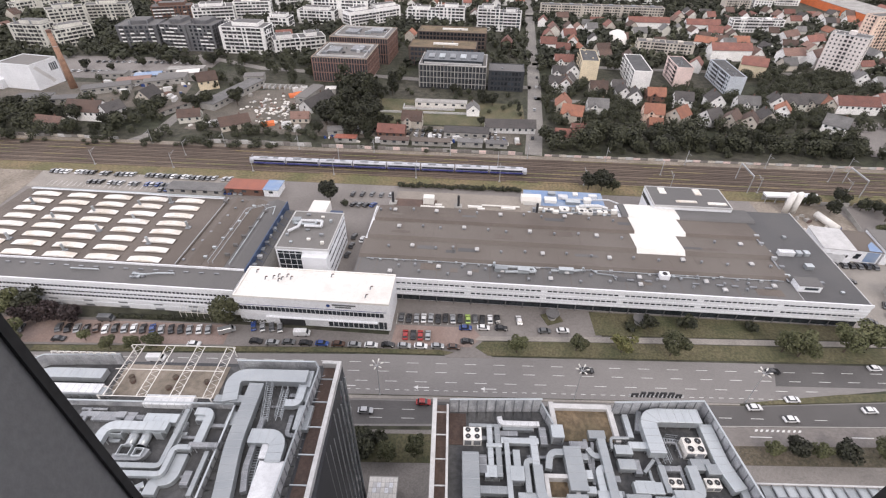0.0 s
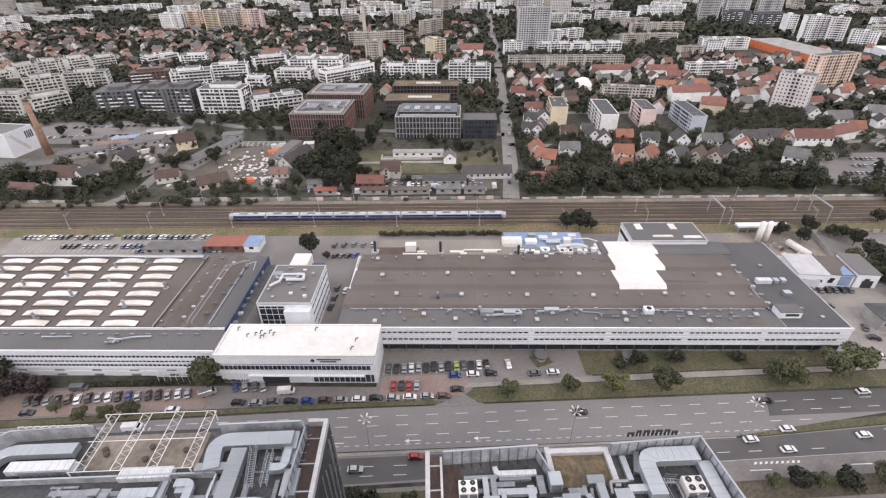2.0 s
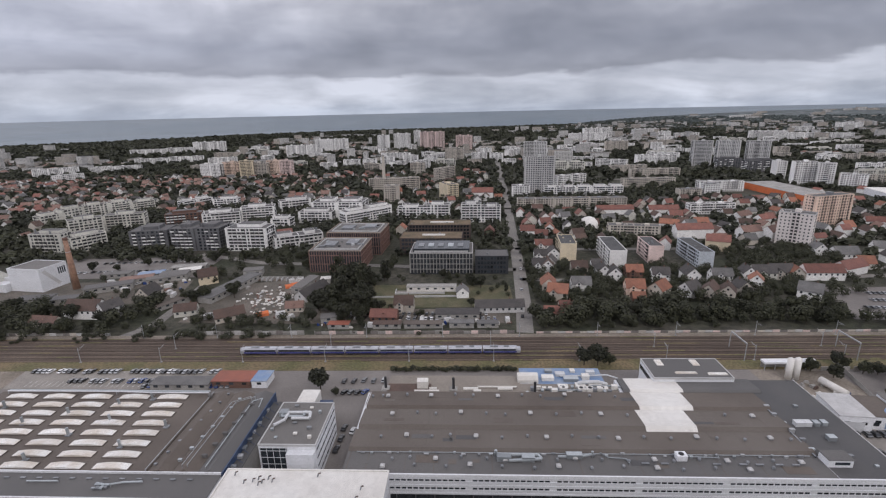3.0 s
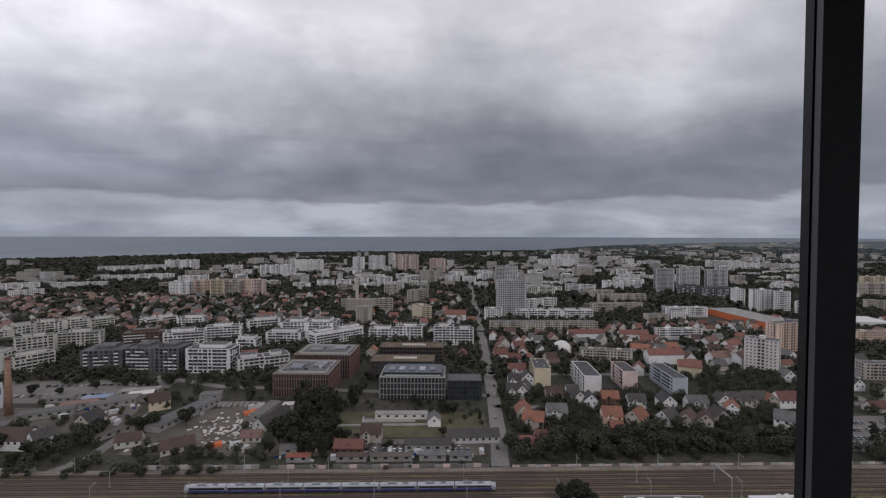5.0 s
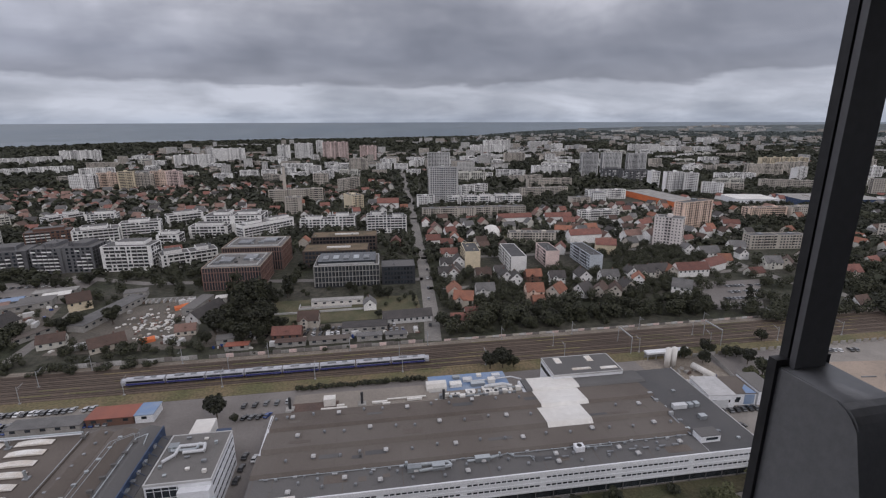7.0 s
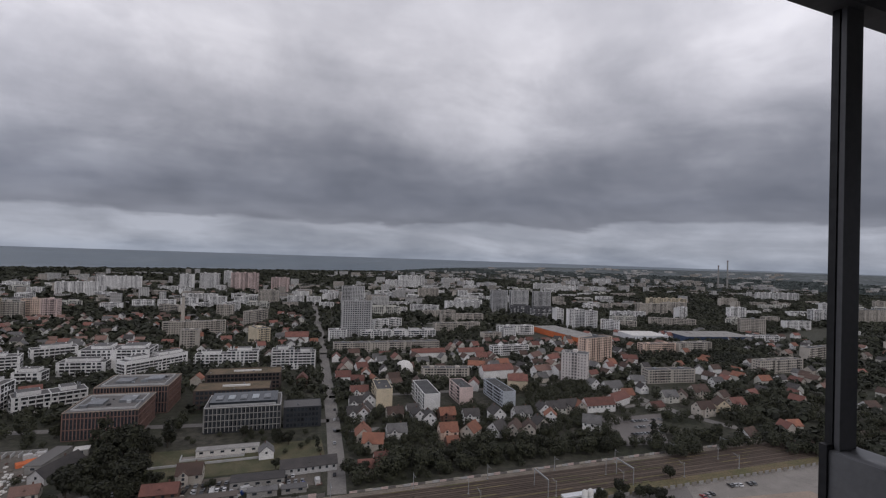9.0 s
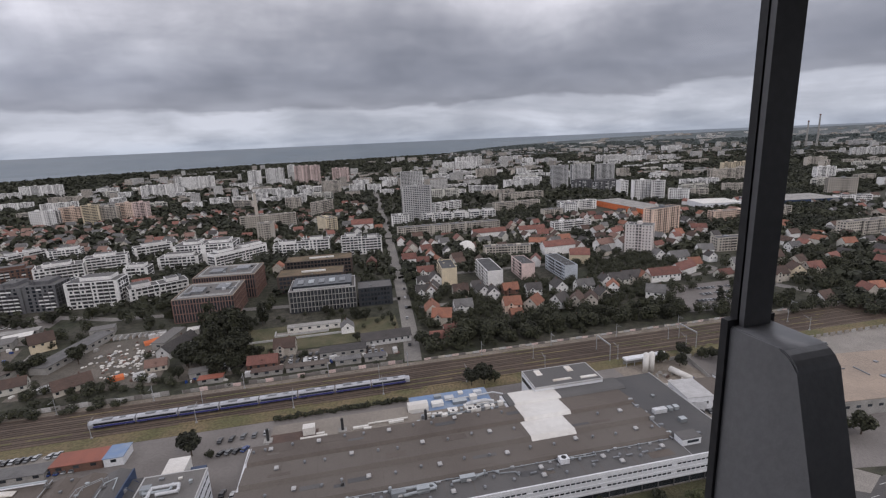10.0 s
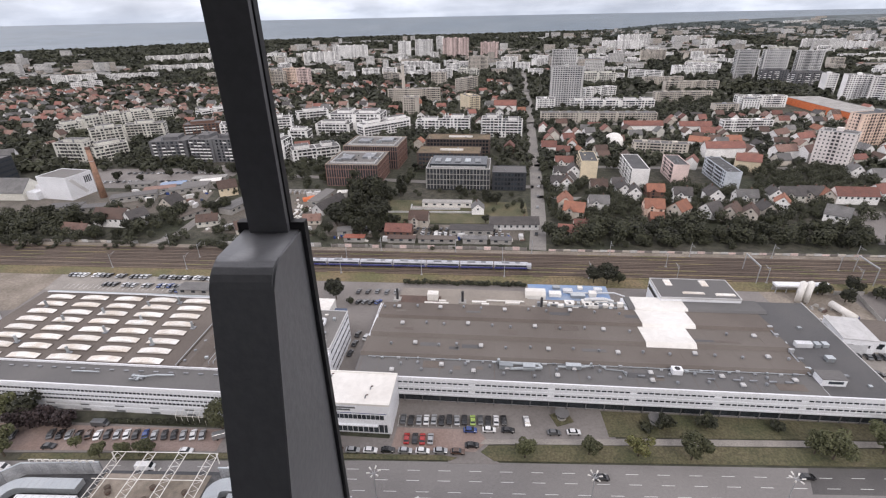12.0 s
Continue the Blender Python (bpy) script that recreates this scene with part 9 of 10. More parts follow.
Soup().box(46.6, 20, ROOF - 1.5, 75.0, 36.1, ROOF - 1.3).out("deck", DARKFELT, slats)
for k in range(13):
    box = Soup().box(0, 0, 0, 0.9, 0.7, 0.7 + 0.2 * (k % 3)).out("air_unit", (GALV_PALE, GALV, COPING)[k % 3])
    box.matrix_world = Matrix.Translation((48.0 + 2.0 * k, 31.0 - 0.5 * (k % 2), ROOF - 1.3))
    tagged(box, "small pale fan box in a row under the canopy edge", "fan box", "fan boxes under the canopy")
for x in (50.5, 64, 72):
    Soup().box(x, 34, -0.3, x + 0.6, 34.6, ROOF - 1.2).out("column", CONCRETE, slats)
# brown gravel on the left of the right roof, and gangways
Soup().box(0.9, 40.9, ROOF + 0.1, 3.6, 46.4, ROOF + 0.2).out("gravel", TILES["brown"], tower_b, "strip of brown roof gravel")
walkway(-29.6, 50.2, -28.4, 43.0, 0.9, 1.6)
walkway(-26.9, 49.6, -26.6, 43.8, 0.9, 0.9)
walkway(-28.6, 42.4, -27.9, 33.0, 0.8, 0.6, False)
walkway(-41.4, 45.4, -41.2, 40.6, 0.7, 1.2)
walkway(33.6, 42.0, 33.9, 38.4, 0.8, 0.8)
walkway(34.6, 42.2, 36.4, 42.0, 0.8, 0.8)
# hoops along the far corner of the left screen
hoops = root("screen_hoops", Matrix(), "row of white steel hoops above the plant screen", "rail")
for k in range(9):
    x = -69.6 + 1.3 * k
    Soup().beam((x, 54.6, ROOF + 2.8), (x, 54.6, ROOF + 3.3), 0.09, 5).beam((x, 54.6, ROOF + 3.3), (x + 0.95, 54.65, ROOF + 3.3), 0.09, 5).beam((x + 0.95, 54.65, ROOF + 3.3), (x + 0.95, 54.65, ROOF + 2.8), 0.09, 5).out("hoop", MEMBRANE, hoops)
# glazed entrance roof between the towers
entrance = root("glazed_roof", Matrix(), "low glazed entrance roof of white and grey panes", "roof")
Soup().box(-17.6, 40.0, 5.2, -10.6, 58.2, 5.6).out("deck", CONCRETE, entrance)
Soup().box(-17.2, 40.4, -0.3, -11.0, 57.8, 5.2).out("base", WINDOW, entrance)
for i in range(7):
    for j in range(14):
        Soup().box(-17.5 + 0.97 * i, 40.2 + 1.27 * j, 5.6, -16.6 + 0.97 * i, 41.4 + 1.27 * j, 5.66).out("pane", (MEMBRANE, WHITE, PLASTER["grey"])[(i * 5 + j * 3 + i * j) % 3], entrance)
left_slats = root("slatted_canopy", Matrix(), "pale slatted steel canopy beside the office roof", "canopy")
for k in range(10):
    Soup().box(-85.0 + 1.1 * k, 30, ROOF - 0.3, -84.6 + 1.1 * k, 44.4, ROOF + 0.1).out("slat", GALV, left_slats)
for y in (31, 36, 40, 44.2):
    Soup().box(-85.4, y, ROOF + 0.1, -74.6, y + 0.25, ROOF + 0.4).out("beam", STEEL, left_slats)
for x in (-84, -77):
    Soup().box(x, 42, -0.3, x + 0.6, 42.6, ROOF - 0.3).out("column", CONCRETE, left_slats)
# planters and cable drums on the deck
for x, y in ((-54.6, 51.6), (-54.0, 50.8), (-47.0, 51.8), (-47.2, 49.6), (-41.2, 51.0)):
    tub = root("planter", Matrix.Translation((x, y, ROOF + 0.25)), "brown round planter on the sandy roof deck", "planter", "planters on the deck")
    Soup().beam((0, 0, 0), (0, 0, 0.6), 0.42, 10, 0.5).out("tub", TILES["brown"], tub)
    Soup().beam((0, 0, 0.6), (0, 0, 0.66), 0.42, 10).out("soil", BARK, tub)
# small runs that fill the floor between the large ducts
rng_duct = random.Random(17)


def filler(x0, x1, y0, y1, count, skip):
    for k in range(count):
        x, y = rng_duct.uniform(x0, x1), rng_duct.uniform(y0, y1)
        if skip(x, y):
            continue
        length, w, kind = rng_duct.uniform(1.5, 5.0), rng_duct.uniform(0.3, 0.9), rng_duct.random()
        if kind < 0.45:
            duct([(x, y), (x + length, y)], w, w * 0.7, 0.25, GALV_DULL, "narrow dull air duct on the roof")
        elif kind < 0.85:
            duct([(x, y), (x, y - length), (x + length * 0.5, y - length)], w, w * 0.7, 0.35, GALV if kind < 0.65 else GALV_DULL, "narrow bent air duct on the roof")
        else:
            unit(x, y, 1.4, 1.1, 1.2, "small galvanised fan box on the roof", GALV_DULL)


filler(1.5, 43, 26, 46.5, 32, lambda x, y: 16 < x < 28.5 and y > 40.5 or 14 < x < 20 and 31 < y < 37)
filler(-66, -35, 26, 45.5, 52, lambda x, y: -37 < x < -33)
filler(-33, -24, 26, 52, 8, lambda x, y: False)

# ducts and machines on the two roofs
duct([(-52.4, 37.8), (-52.4, 41.4), (-42.9, 41.4)], 1.5, 1.0, 1.3, bend=2.0)
duct([(-47.8, 43.4), (-42.4, 43.4)], 1.6, 1.1, 0.2)
duct([(-41.4, 44.8), (-41.4, 35.4), (-48.5, 35.4)], 0.8, 0.7, 1.0)
duct([(-37.9, 38.3), (-40.5, 38.3), (-40.5, 34.1), (-47.7, 34.1)], 0.8, 0.7, 1.2)
duct([(-39.2, 37.6), (-39.2, 33.7), (-41.4, 33.7), (-41.4, 31.5)], 1.8, 0.9, 0.2, bend=0.8)
duct([(-40.0, 44.6), (-37.5, 44.6), (-37.5, 39.2)], 1.3, 0.8, 0.9, bend=0.8)
duct([(-38.5, 38.7), (-34.0, 38.7)], 0.8, 0.6, 1.4, GALV_DULL)
duct([(-35.6, 38.1), (-35.6, 33.8), (-35.6, 31.4)], 0.7, 0.6, 0.7)
duct([(-49.6, 36.9), (-45.3, 36.9), (-44.9, 38.3)], 1.0, 0.8, 0.3, GALV_DULL)
duct([(-48.0, 32.8), (-44.5, 32.8)], 1.1, 0.8, 0.3, GALV_DULL)
duct([(-45.6, 31.1), (-42.8, 33.1)], 1.0, 0.7, 0.2)
duct([(-49.5, 46.7), (-41.4, 46.7)], 1.9, 1.1, 0.3, GALV_PALE)
duct([(-58.9, 44.2), (-49.7, 44.2)], 0.9, 0.5, 0.2, GALV_DULL)
duct([(-37.1, 33.0), (-37.1, 35.1)], 1.2, 0.8, 0.2, GALV_DULL)
duct([(-67.4, 48.2), (-57.4, 48.2)], 1.8, 1.1, 0.8, GALV_PALE)
duct([(-70.4, 42.0), (-70.4, 51.0), (-58.4, 51.0)], 2.0, 1.2, 1.0, bend=1.4)
duct([(-35.1, 46.3), (-36.2, 51.5), (-23.6, 51.5)], 2.5, 1.3, 0.9, bend=1.3)
duct([(-23.8, 53.1), (-23.8, 49.8)], 2.0, 1.0, 0.5)
duct([(-24.0, 50.1), (-24.0, 46.6), (-26.2, 46.6)], 1.3, 1.0, 0.6, bend=1.6)
duct([(-37.8, 46.9), (-30.9, 46.9)], 1.3, 1.0, 0.9)
duct([(-31.7, 49.7), (-31.7, 45.5), (-31.7, 38.5), (-30.4, 30.9), (-30.4, 27.9)], 2.5, 1.4, 0.9)
duct([(-29.1, 44.2), (-29.1, 35.7), (-28.2, 32.3)], 0.9, 0.9, 0.2, GALV_DULL)
duct([(-29.9, 40.5), (-25.2, 40.5), (-25.2, 36.4)], 2.4, 1.2, 0.6, bend=1.2)
duct([(-22.7, 46.5), (-22.7, 42.1)], 2.4, 0.9, 0.2)
duct([(4.0, 43.7), (9.1, 43.7)], 0.6, 0.5, 0.8)
duct([(7.2, 43.6), (7.2, 35.3)], 0.85, 0.7, 0.7)
duct([(8.4, 43.6), (8.4, 35.3)], 0.85, 0.7, 0.8)
duct([(6.6, 40.2), (9.0, 40.2)], 0.6, 0.4, 1.2)
duct([(8.9, 45.2), (9.1, 44.1), (15.2, 44.1)], 0.8, 0.6, 0.9, GALV_PALE, bend=1.2)
duct([(10.2, 43.6), (14.3, 43.6)], 0.6, 0.5, 0.3, GALV_DULL)
duct([(8.9, 41.1), (14.7, 41.1)], 0.95, 0.8, 0.7)
duct([(9.7, 41.1), (9.7, 30.0)], 0.75, 0.7, 0.9)
duct([(13.9, 41.9), (13.9, 37.1)], 1.1, 0.9, 0.6)
duct([(14.0, 37.2), (14.0, 31.5), (20.5, 31.5)], 1.4, 1.0, 0.7, bend=1.4)
duct([(11.1, 39.7), (11.1, 36.1)], 1.1, 0.8, 0.4)
duct([(14.1, 38.0), (12.4, 38.0), (12.4, 33.2)], 0.85, 0.7, 0.7, bend=1.2)
duct([(4.1, 38.8), (4.1, 29.4)], 2.5, 1.3, 0.6)
duct([(5.9, 38.7), (5.9, 35.9)], 1.3, 0.9, 0.4, GALV_DULL)
duct([(5.2, 33.5), (9.4, 33.5)], 1.1, 0.9, 0.4)
duct([(6.9, 31.4), (9.6, 31.4)], 1.4, 0.8, 0.2, GALV_DULL)
duct([(19.5, 40.1), (19.5, 33.4)], 2.6, 1.3, 0.6)
duct([(20.6, 38.6), (21.7, 38.6)], 1.0, 0.9, 0.8)
duct([(20.6, 35.9), (21.8, 35.9)], 1.3, 0.9, 0.8)
duct([(20.5, 33.7), (21.9, 33.7)], 1.0, 0.9, 0.8)
duct([(19.0, 32.9), (19.0, 29.5)], 3.0, 1.4, 0.6)
duct([(18.6, 39.4), (16.2, 39.4), (15.6, 36.7)], 1.0, 0.8, 0.8, bend=1.3)
duct([(19.5, 40.9), (22.3, 40.9)], 1.2, 0.8, 0.3, GALV_DULL)
duct([(24.3, 41.5), (24.3, 36.8), (24.3, 30.3)], 1.25, 1.0, 1.0)
duct([(22.2, 40.4), (22.8, 39.2), (24.7, 39.2)], 0.9, 0.7, 0.4)
duct([(25.0, 37.1), (23.0, 37.1), (23.0, 33.7)], 1.1, 0.8, 0.6, bend=1.5)
duct([(22.1, 42.0), (22.1, 36.5)], 0.6, 0.5, 0.3, GALV_DULL)
duct([(23.2, 41.6), (22.1, 34.9)], 0.5, 0.5, 0.2, GALV_DULL)
duct([(25.8, 40.2), (26.1, 42.1), (28.9, 42.1)], 0.4, 0.4, 1.0)
duct([(29.5, 46.5), (29.5, 42.4)], 0.9, 0.7, 0.3)
duct([(26.2, 40.1), (28.8, 40.1)], 1.5, 1.0, 0.5)
duct([(28.5, 40.8), (31.8, 40.8)], 1.1, 0.8, 0.8)
duct([(26.1, 37.7), (28.6, 37.7)], 1.6, 1.0, 0.6)
duct([(29.0, 38.7), (29.0, 36.5)], 1.0, 0.8, 0.3, GALV_DULL)
duct([(27.5, 34.3), (31.6, 34.3)], 1.7, 1.1, 0.4)
duct([(32.5, 37.9), (32.5, 33.8)], 0.9, 0.8, 0.4)
duct([(25.9, 32.8), (29.4, 32.8)], 0.9, 0.8, 0.9)
duct([(25.6, 31.4), (31.8, 31.4), (32.8, 32.9), (33.8, 32.9)], 1.1, 0.9, 0.7)
duct([(31.9, 41.2), (32.6, 38.0)], 0.6, 0.5, 0.4, GALV_DULL)
duct([(31.8, 38.8), (29.8, 36.8)], 0.5, 0.5, 0.6)
duct([(32.4, 39.2), (32.4, 45.7), (41.0, 45.7)], 2.5, 1.4, 0.9, bend=0.8)
duct([(41.6, 44.6), (41.6, 37.8), (42.6, 34.2)], 2.1, 1.2, 0.5)
duct([(39.0, 37.3), (42.6, 37.3)], 1.6, 1.0, 0.6)
duct([(37.1, 38.1), (40.0, 38.1)], 1.8, 1.0, 0.4)
duct([(36.7, 37.6), (36.7, 33.2), (32.8, 33.2)], 1.5, 1.0, 0.9, bend=0.8)
duct([(43.2, 34.8), (43.2, 32.7), (38.2, 32.7)], 1.1, 0.8, 0.5, bend=1.2)
duct([(34.2, 41.8), (36.2, 41.8), (36.2, 39.3)], 0.3, 0.3, 0.7, GALV_DULL, bend=1.5)
duct([(35.5, 38.2), (35.5, 34.6)], 0.5, 0.4, 0.3, GALV_DULL)
duct([(36.6, 32.8), (37.8, 31.4)], 1.0, 0.8, 0.3, GALV_DULL)
duct([(32.1, 47.3), (30.8, 43.6)], 0.8, 0.8, 0.2, GALV_DULL)
duct([(15.6, 43.6), (15.6, 40.7)], 1.1, 0.9, 0.3, GALV_DULL)
unit(3.1, 40.8, 2.8, 2.2, 1.8, "white cooler with round fans on the roof", MEMBRANE, (2, 2))
unit(36.8, 39.5, 3.0, 2.6, 2.0, "white cooler with round fans on the roof", MEMBRANE, (2, 2))
unit(32.6, 34.6, 2.2, 1.4, 1.3, "white cooler with round fans on the roof", MEMBRANE, (2, 1))
unit(38.1, 34.7, 2.2, 1.4, 1.3, "white cooler with round fans on the roof", MEMBRANE, (2, 1))
unit(16.8, 41.4, 1.9, 2.2, 2.2, "galvanised air handling unit on the roof", GALV, (0, 0))
unit(-27.5, 37.0, 3.2, 3.0, 1.6, "pale sheet-metal air handling unit on the roof", GALV_PALE, (0, 0))
unit(-27.1, 30.6, 3.8, 6.0, 1.7, "pale sheet-metal air handling unit on the roof", GALV_PALE, (0, 0))
unit(-65.3, 47.1, 9.0, 1.4, 1.8, "galvanised air handling unit on the roof", GALV, (0, 0))
unit(-58.6, 47.3, 1.8, 1.6, 1.6, "white air handling unit on the roof", MEMBRANE, (0, 0))
unit(27.9, 33.7, 2.8, 1.6, 1.6, "galvanised air handling unit on the roof", GALV, (0, 0))
unit(9.9, 34.7, 2.0, 2.2, 1.8, "galvanised air handling unit on the roof", GALV, (0, 0))
unit(10.8, 31.3, 3.0, 2.0, 1.2, "galvanised air handling unit on the roof", GALV, (0, 0))
unit(22.1, 31.4, 3.4, 2.4, 1.4, "galvanised air handling unit on the roof", GALV, (0, 0))
unit(30.1, 31.6, 3.4, 1.6, 1.4, "galvanised air handling unit on the roof", GALV, (0, 0))
unit(6.2, 35.3, 2.2, 1.8, 1.4, "galvanised air handling unit on the roof", GALV, (0, 0))
unit(9.4, 43.2, 4.6, 1.4, 1.0, "galvanised air handling unit on the roof", GALV, (0, 0))
unit(22.8, 42.0, 2.6, 1.4, 1.2, "galvanised air handling unit on the roof", GALV, (0, 0))
unit(-39.6, 43.1, 2.2, 1.8, 1.4, "galvanised air handling unit on the roof", GALV, (0, 0))
unit(-61.1, 47.4, 1.0, 1.0, 1.4, "white air handling unit on the roof", MEMBRANE, (0, 0))
unit(-34.9, 42.7, 1.6, 2.4, 1.0, "galvanised air handling unit on the roof", GALV, (0, 0))
unit(-25.0, 47.2, 2.4, 5.0, 1.2, "galvanised air handling unit on the roof", GALV, (0, 0))

for x, y in ((-47.9, 40.3), (-46.0, 40.3)):
    drum = root("silencer", Matrix.Translation((x, y, ROOF)), "round galvanised silencer lying between the ducts", "silencer", "silencers on the roof")
    Soup().beam((0, -1.7, 1.0), (0, 1.5, 1.0), 0.72, 18).out("barrel", GALV, drum, smooth=True)
    for q in (-1.7, -0.1, 1.4):
        Soup().beam((0, q, 1.0), (0, q + 0.09, 1.0), 0.79, 18).out("flange", GALV_SEAM, drum)
    for q in (-1.2, 1.0):
        Soup().box(-0.6, q, 0, 0.6, q + 0.15, 0.45).out("foot", STEEL, drum)
for x, y, w, d, h in ((-51.8, 40.2, 2.0, 1.9, 1.7), (-48.9, 37.0, 1.9, 1.6, 1.6), (-46.6, 36.9, 1.4, 1.4, 1.4), (-44.9, 40.4, 1.3, 1.4, 1.9)):
    cowl = root("intake_cowl", Matrix.Translation((x, y, ROOF)), "open-topped galvanised intake box on the roof", "intake", "intake boxes on the roof")
    Soup().box(0, 0, 0.1, w, 0.12, h).box(0, d - 0.12, 0.1, w, d, h).box(0, 0.12, 0.1, 0.12, d - 0.12, h).box(w - 0.12, 0.12, 0.1, w, d - 0.12, h).out("casing", GALV, cowl)
    # a plain dark block, painted as the shade down inside the open box
    Soup().box(0.12, 0.12, 0.0, w - 0.12, d - 0.12, h - 0.5).out("grille", DARK, cowl)

# ---- the window wall of the observation floor ----
HEAD, BOXTOP, FLOOR = 120.69, 119.705, 118.62
WIRE = mat("grey_screen_wire", (0.09, 0.09, 0.085), 0.6, fine=60.0, grain=0.1)
INSIDE = mat("pale_interior_paint", (0.55, 0.55, 0.54), 0.8, scale=0.5, grain=0.06)
CARPET = mat("grey_carpet", (0.16, 0.16, 0.165), 0.95, scale=0.6, fine=30.0, grain=0.2)


def mullion(x):
    """A dark post over a grey casing whose face leans out towards the floor."""
    thing = root("window_mullion", Matrix.Translation((x, GLASS_Y, FLOOR)), "dark aluminium mullion with a grey casing below", "mullion", "mullions of the window wall")
    tagged(thing, kind="structure")
    top, top_z = HEAD - FLOOR, BOXTOP - FLOOR
    Soup().box(-0.0302, 0.0, top_z - 0.02, 0.0302, 0.0105, top).out("face", MULLION_FACE, thing)
    Soup().box(-0.0285, 0.0105, 0.0, 0.0285, 0.0135, top).out("groove", BLACK_TRIM, thing)
    Soup().box(-0.0318, 0.0135, 0.0, 0.0318, 0.0286, top).out("gasket", BLACK_TRIM, thing)
    Soup().box(-0.053, 0.012, 0.0, 0.053, 0.0276, top_z + 0.012).out("lower_gasket", BLACK_TRIM, thing)
    bm = bmesh.new()
    lean, bend = 0.255, 0.03
    side = [(0.012, 0.0), (0.012, top_z), (-0.11 + bend, top_z - 0.002)]
    side += [(-0.11 + bend - (bend + lean * bend * (a / 90.0)) * math.sin(radians(a)), top_z - 0.002 - bend + bend * math.cos(radians(a))) for a in (18, 36, 54, 72, 90)]
    side += [(-0.11 - lean * top_z, 0.0)]
    lo = [bm.verts.new((-0.0463 + 0.001 * (y < -0.05), y, z)) for y, z in side]
    hi = [bm.verts.new((0.0463 - 0.001 * (y < -0.05), y, z)) for y, z in side]
    bm.faces.new(lo)
    bm.faces.new(hi[::-1])
    for i in range(len(side)):
        j = (i + 1) % len(side)
        bm.faces.new((lo[i], hi[i], hi[j], lo[j]))
    rims = [e for e in bm.edges if e.verts[0].co.x * e.verts[1].co.x > 0 and min(e.verts[0].co.z, e.verts[1].co.z) > -0.1 and max(e.verts[0].co.y, e.verts[1].co.y) < 0.011 or e.verts[0].co.x * e.verts[1].co.x > 0 and abs(e.verts[0].co.z - e.verts[1].co.z) < 0.004]
    bmesh.ops.bevel(bm, geom=rims, offset=0.003, segments=2, affect="EDGES")
    for fc in bm.faces:
        fc.smooth = abs(fc.normal.x) < 0.5 and fc.normal.y < 0.2
    part("casing", bm, GREY_TRIM, thing, "grey rounded casing")
    return thing


first_mullion = mullion(MULLIONS[0])
for x in MULLIONS[1:]:
    copy_thing(first_mullion, Matrix.Translation((x, GLASS_Y, FLOOR)))
x0, x1 = MULLIONS[0] - 1.5, MULLIONS[-1] + 1.5
ob = Soup().box(x0, GLASS_Y - 0.02, HEAD, x1, GLASS_Y + 0.04, HEAD + 0.03).out("window_head", MULLION_FACE)
tagged(ob, "dark head rail of the window wall", "window head", "", "structure")
blind = root("blind", Matrix.Translation((0, GLASS_Y, HEAD)), "pale open blind of thin horizontal slats above the window", "blind")
tagged(blind, kind="structure")
slats, cords = Soup(), Soup()
for k in range(94):
    slats.box(x0, -0.004, 0.036 + 0.007 * k, x1, 0.0, 0.0376 + 0.007 * k)
for k in range(int((x1 - x0) / 0.04)):
    cords.box(x0 + 0.04 * k, -0.0005, 0.03, x0 + 0.04 * k + 0.0012, 0.001, 0.7)
slats.out("slats", WIRE, blind)
cords.out("cords", WIRE, blind)
ob = Soup().box(x0, -14.0, FLOOR - 0.2, x1, GLASS_Y + 0.05, FLOOR).out("floor", CARPET)
tagged(ob, "grey carpet of the observation floor", "floor", "", "structure")
ob = Soup().box(x0, -14.0, HEAD + 0.7, x1, GLASS_Y + 0.05, HEAD + 0.8).out("ceiling", INSIDE)
tagged(ob, "pale ceiling of the observation floor", "ceiling", "", "structure")
BACK = -14.0
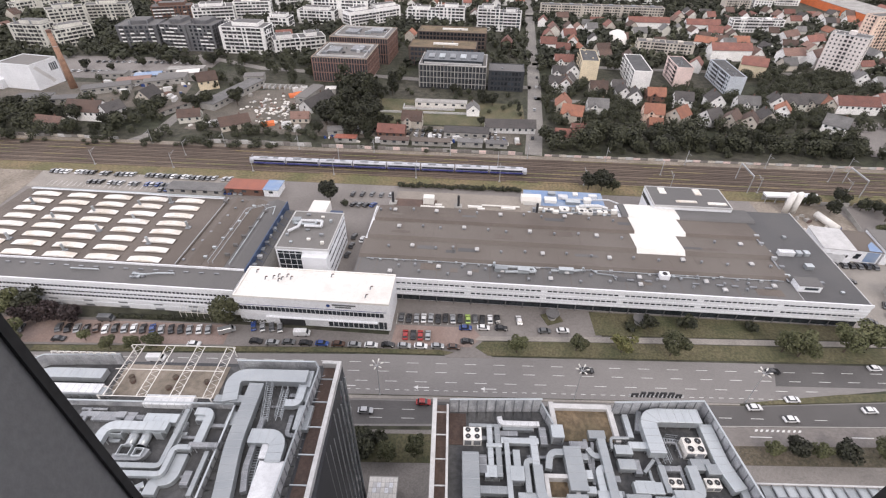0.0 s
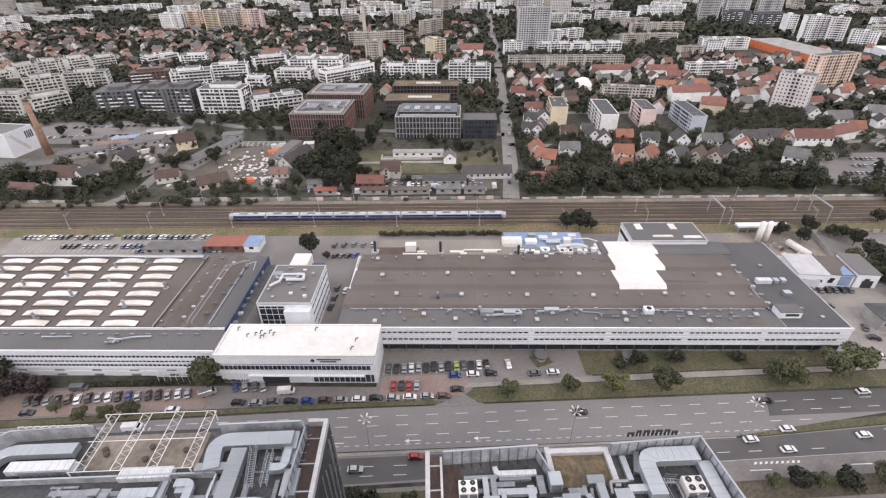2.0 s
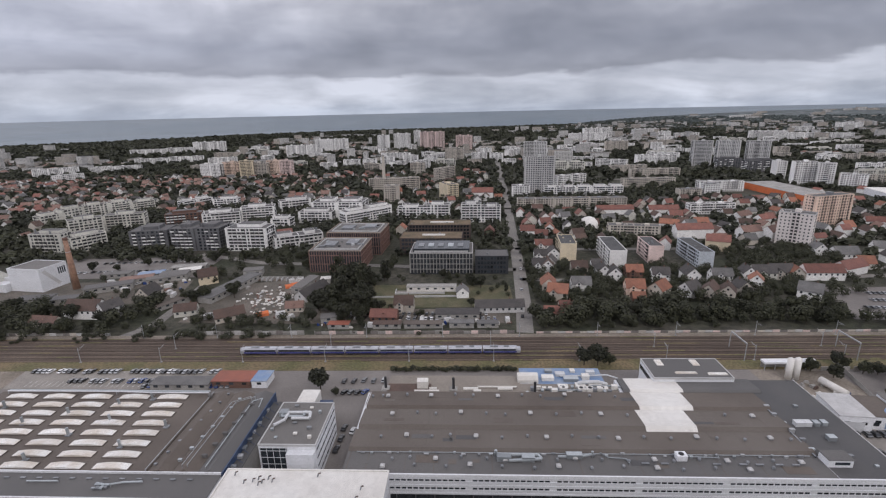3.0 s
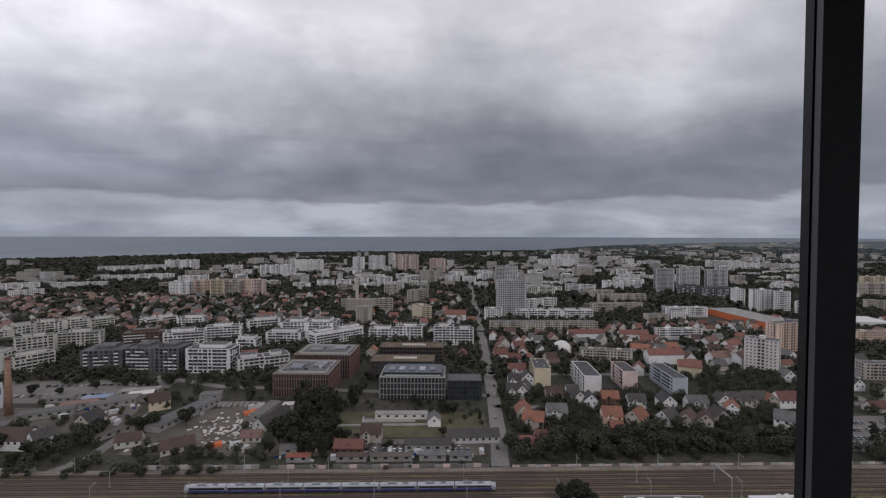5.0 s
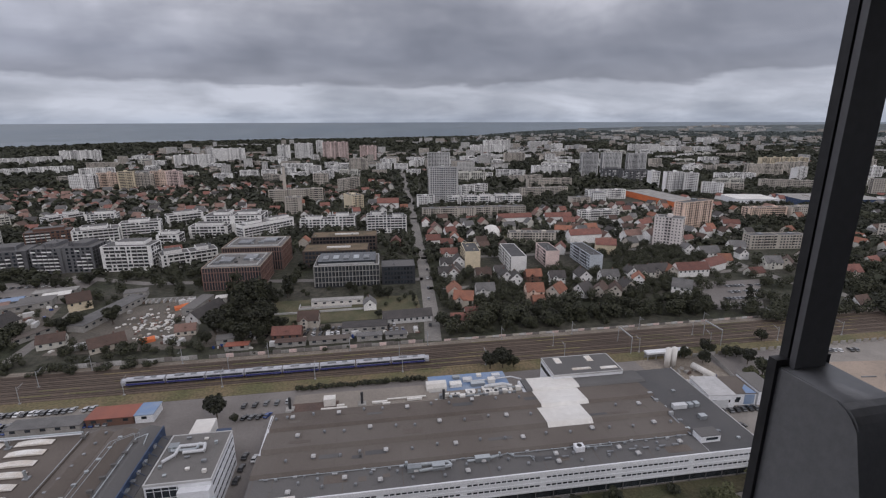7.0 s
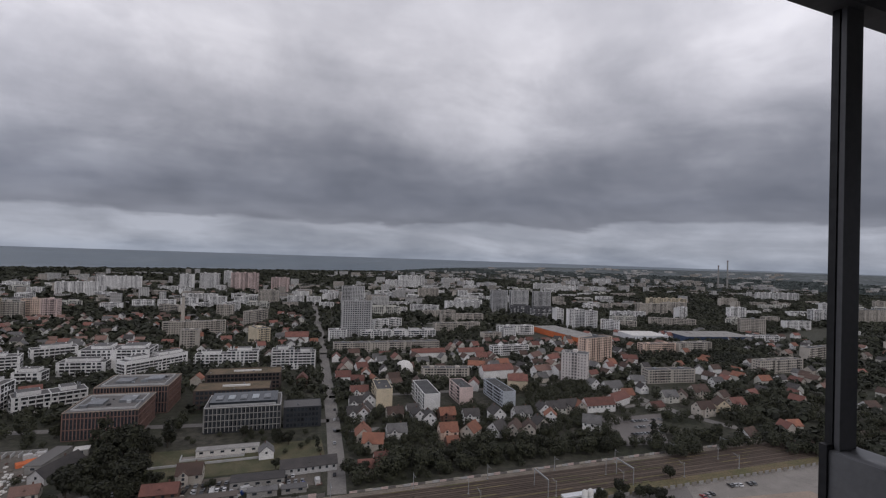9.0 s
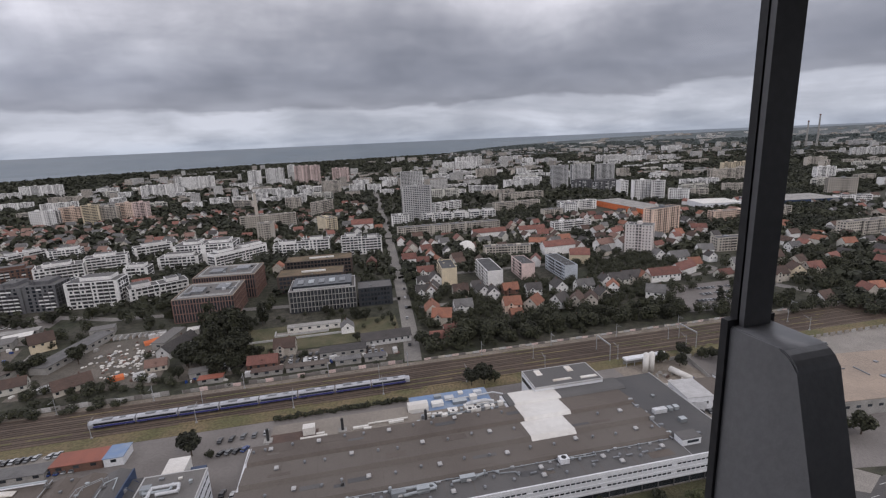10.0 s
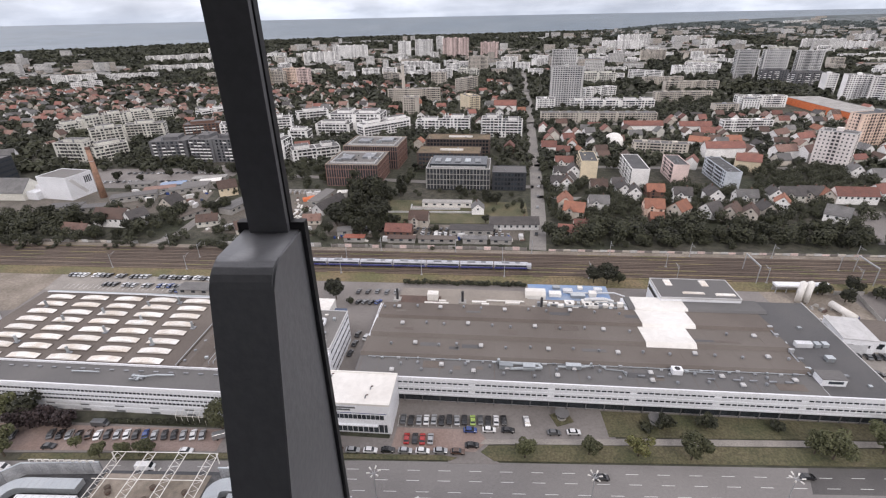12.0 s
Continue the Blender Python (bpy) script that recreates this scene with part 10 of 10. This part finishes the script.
# unseen walls; their window openings are added to brighten the mullion casings
for name, a in (("wall_back", (x0, BACK - 0.2, x1, BACK)), ("wall_left", (x0 - 0.2, BACK, x0, GLASS_Y)), ("wall_right", (x1, BACK, x1 + 0.2, GLASS_Y))):
    s = Soup().box(a[0], a[1], FLOOR, a[2], a[3], FLOOR + 0.9)
    s.box(a[0], a[1], HEAD, a[2], a[3], HEAD + 0.7)
    along = a[2] - a[0] > 1
    for k in range(5):
        q = k / 4
        if along:
            cx = a[0] + (a[2] - a[0] - 0.3) * q
            s.box(cx, a[1], FLOOR + 0.9, cx + 0.3, a[3], HEAD)
        else:
            cy = a[1] + (a[3] - a[1] - 0.3) * q
            s.box(a[0], cy, FLOOR + 0.9, a[2], cy + 0.3, HEAD)
    tagged(s.out(name, INSIDE), "pale unseen interior wall with openings added for light", "wall", "", "structure")
# panes: clear glass with a faint reflection of the room
pane_mat = bpy.data.materials.new("clear_glass")
pane_mat.use_nodes = True
nd, ln = pane_mat.node_tree.nodes, pane_mat.node_tree.links
nd.clear()
clearing, shine = nd.new("ShaderNodeBsdfTransparent"), nd.new("ShaderNodeBsdfGlossy")
clearing.inputs[0].default_value = (0.97, 0.98, 0.98, 1)
shine.inputs["Roughness"].default_value = 0.0
blend, surf = nd.new("ShaderNodeMixShader"), nd.new("ShaderNodeOutputMaterial")
blend.inputs[0].default_value = 0.012
ln.new(clearing.outputs[0], blend.inputs[1])
ln.new(shine.outputs[0], blend.inputs[2])
ln.new(blend.outputs[0], surf.inputs[0])
for k, (a, b) in enumerate(zip(MULLIONS, MULLIONS[1:])):
    ob = Soup().box(a + 0.03, GLASS_Y + 0.024, FLOOR, b - 0.03, GLASS_Y + 0.030, HEAD + 0.7).out(f"window_{k + 1}", pane_mat)
    ob.visible_shadow = False
    tagged(ob, "tall clear pane of the window wall", "window", "", "structure")
# the tower under the observation floor
body = root("tower", Matrix(), "tall dark glass tower under the observation floor", "tower")
tagged(body, kind="structure")
Soup().box(x0, -14.0, -0.5, x1, GLASS_Y - 0.1, FLOOR - 0.2).out("shaft", PLASTER["black"], body)
for fl in range(31):
    Soup().box(x0 + 0.1, GLASS_Y - 0.12, 0.9 + 3.8 * fl, x1 - 0.1, GLASS_Y - 0.05, 3.4 + 3.8 * fl).out("glass_band", WINDOW, body)
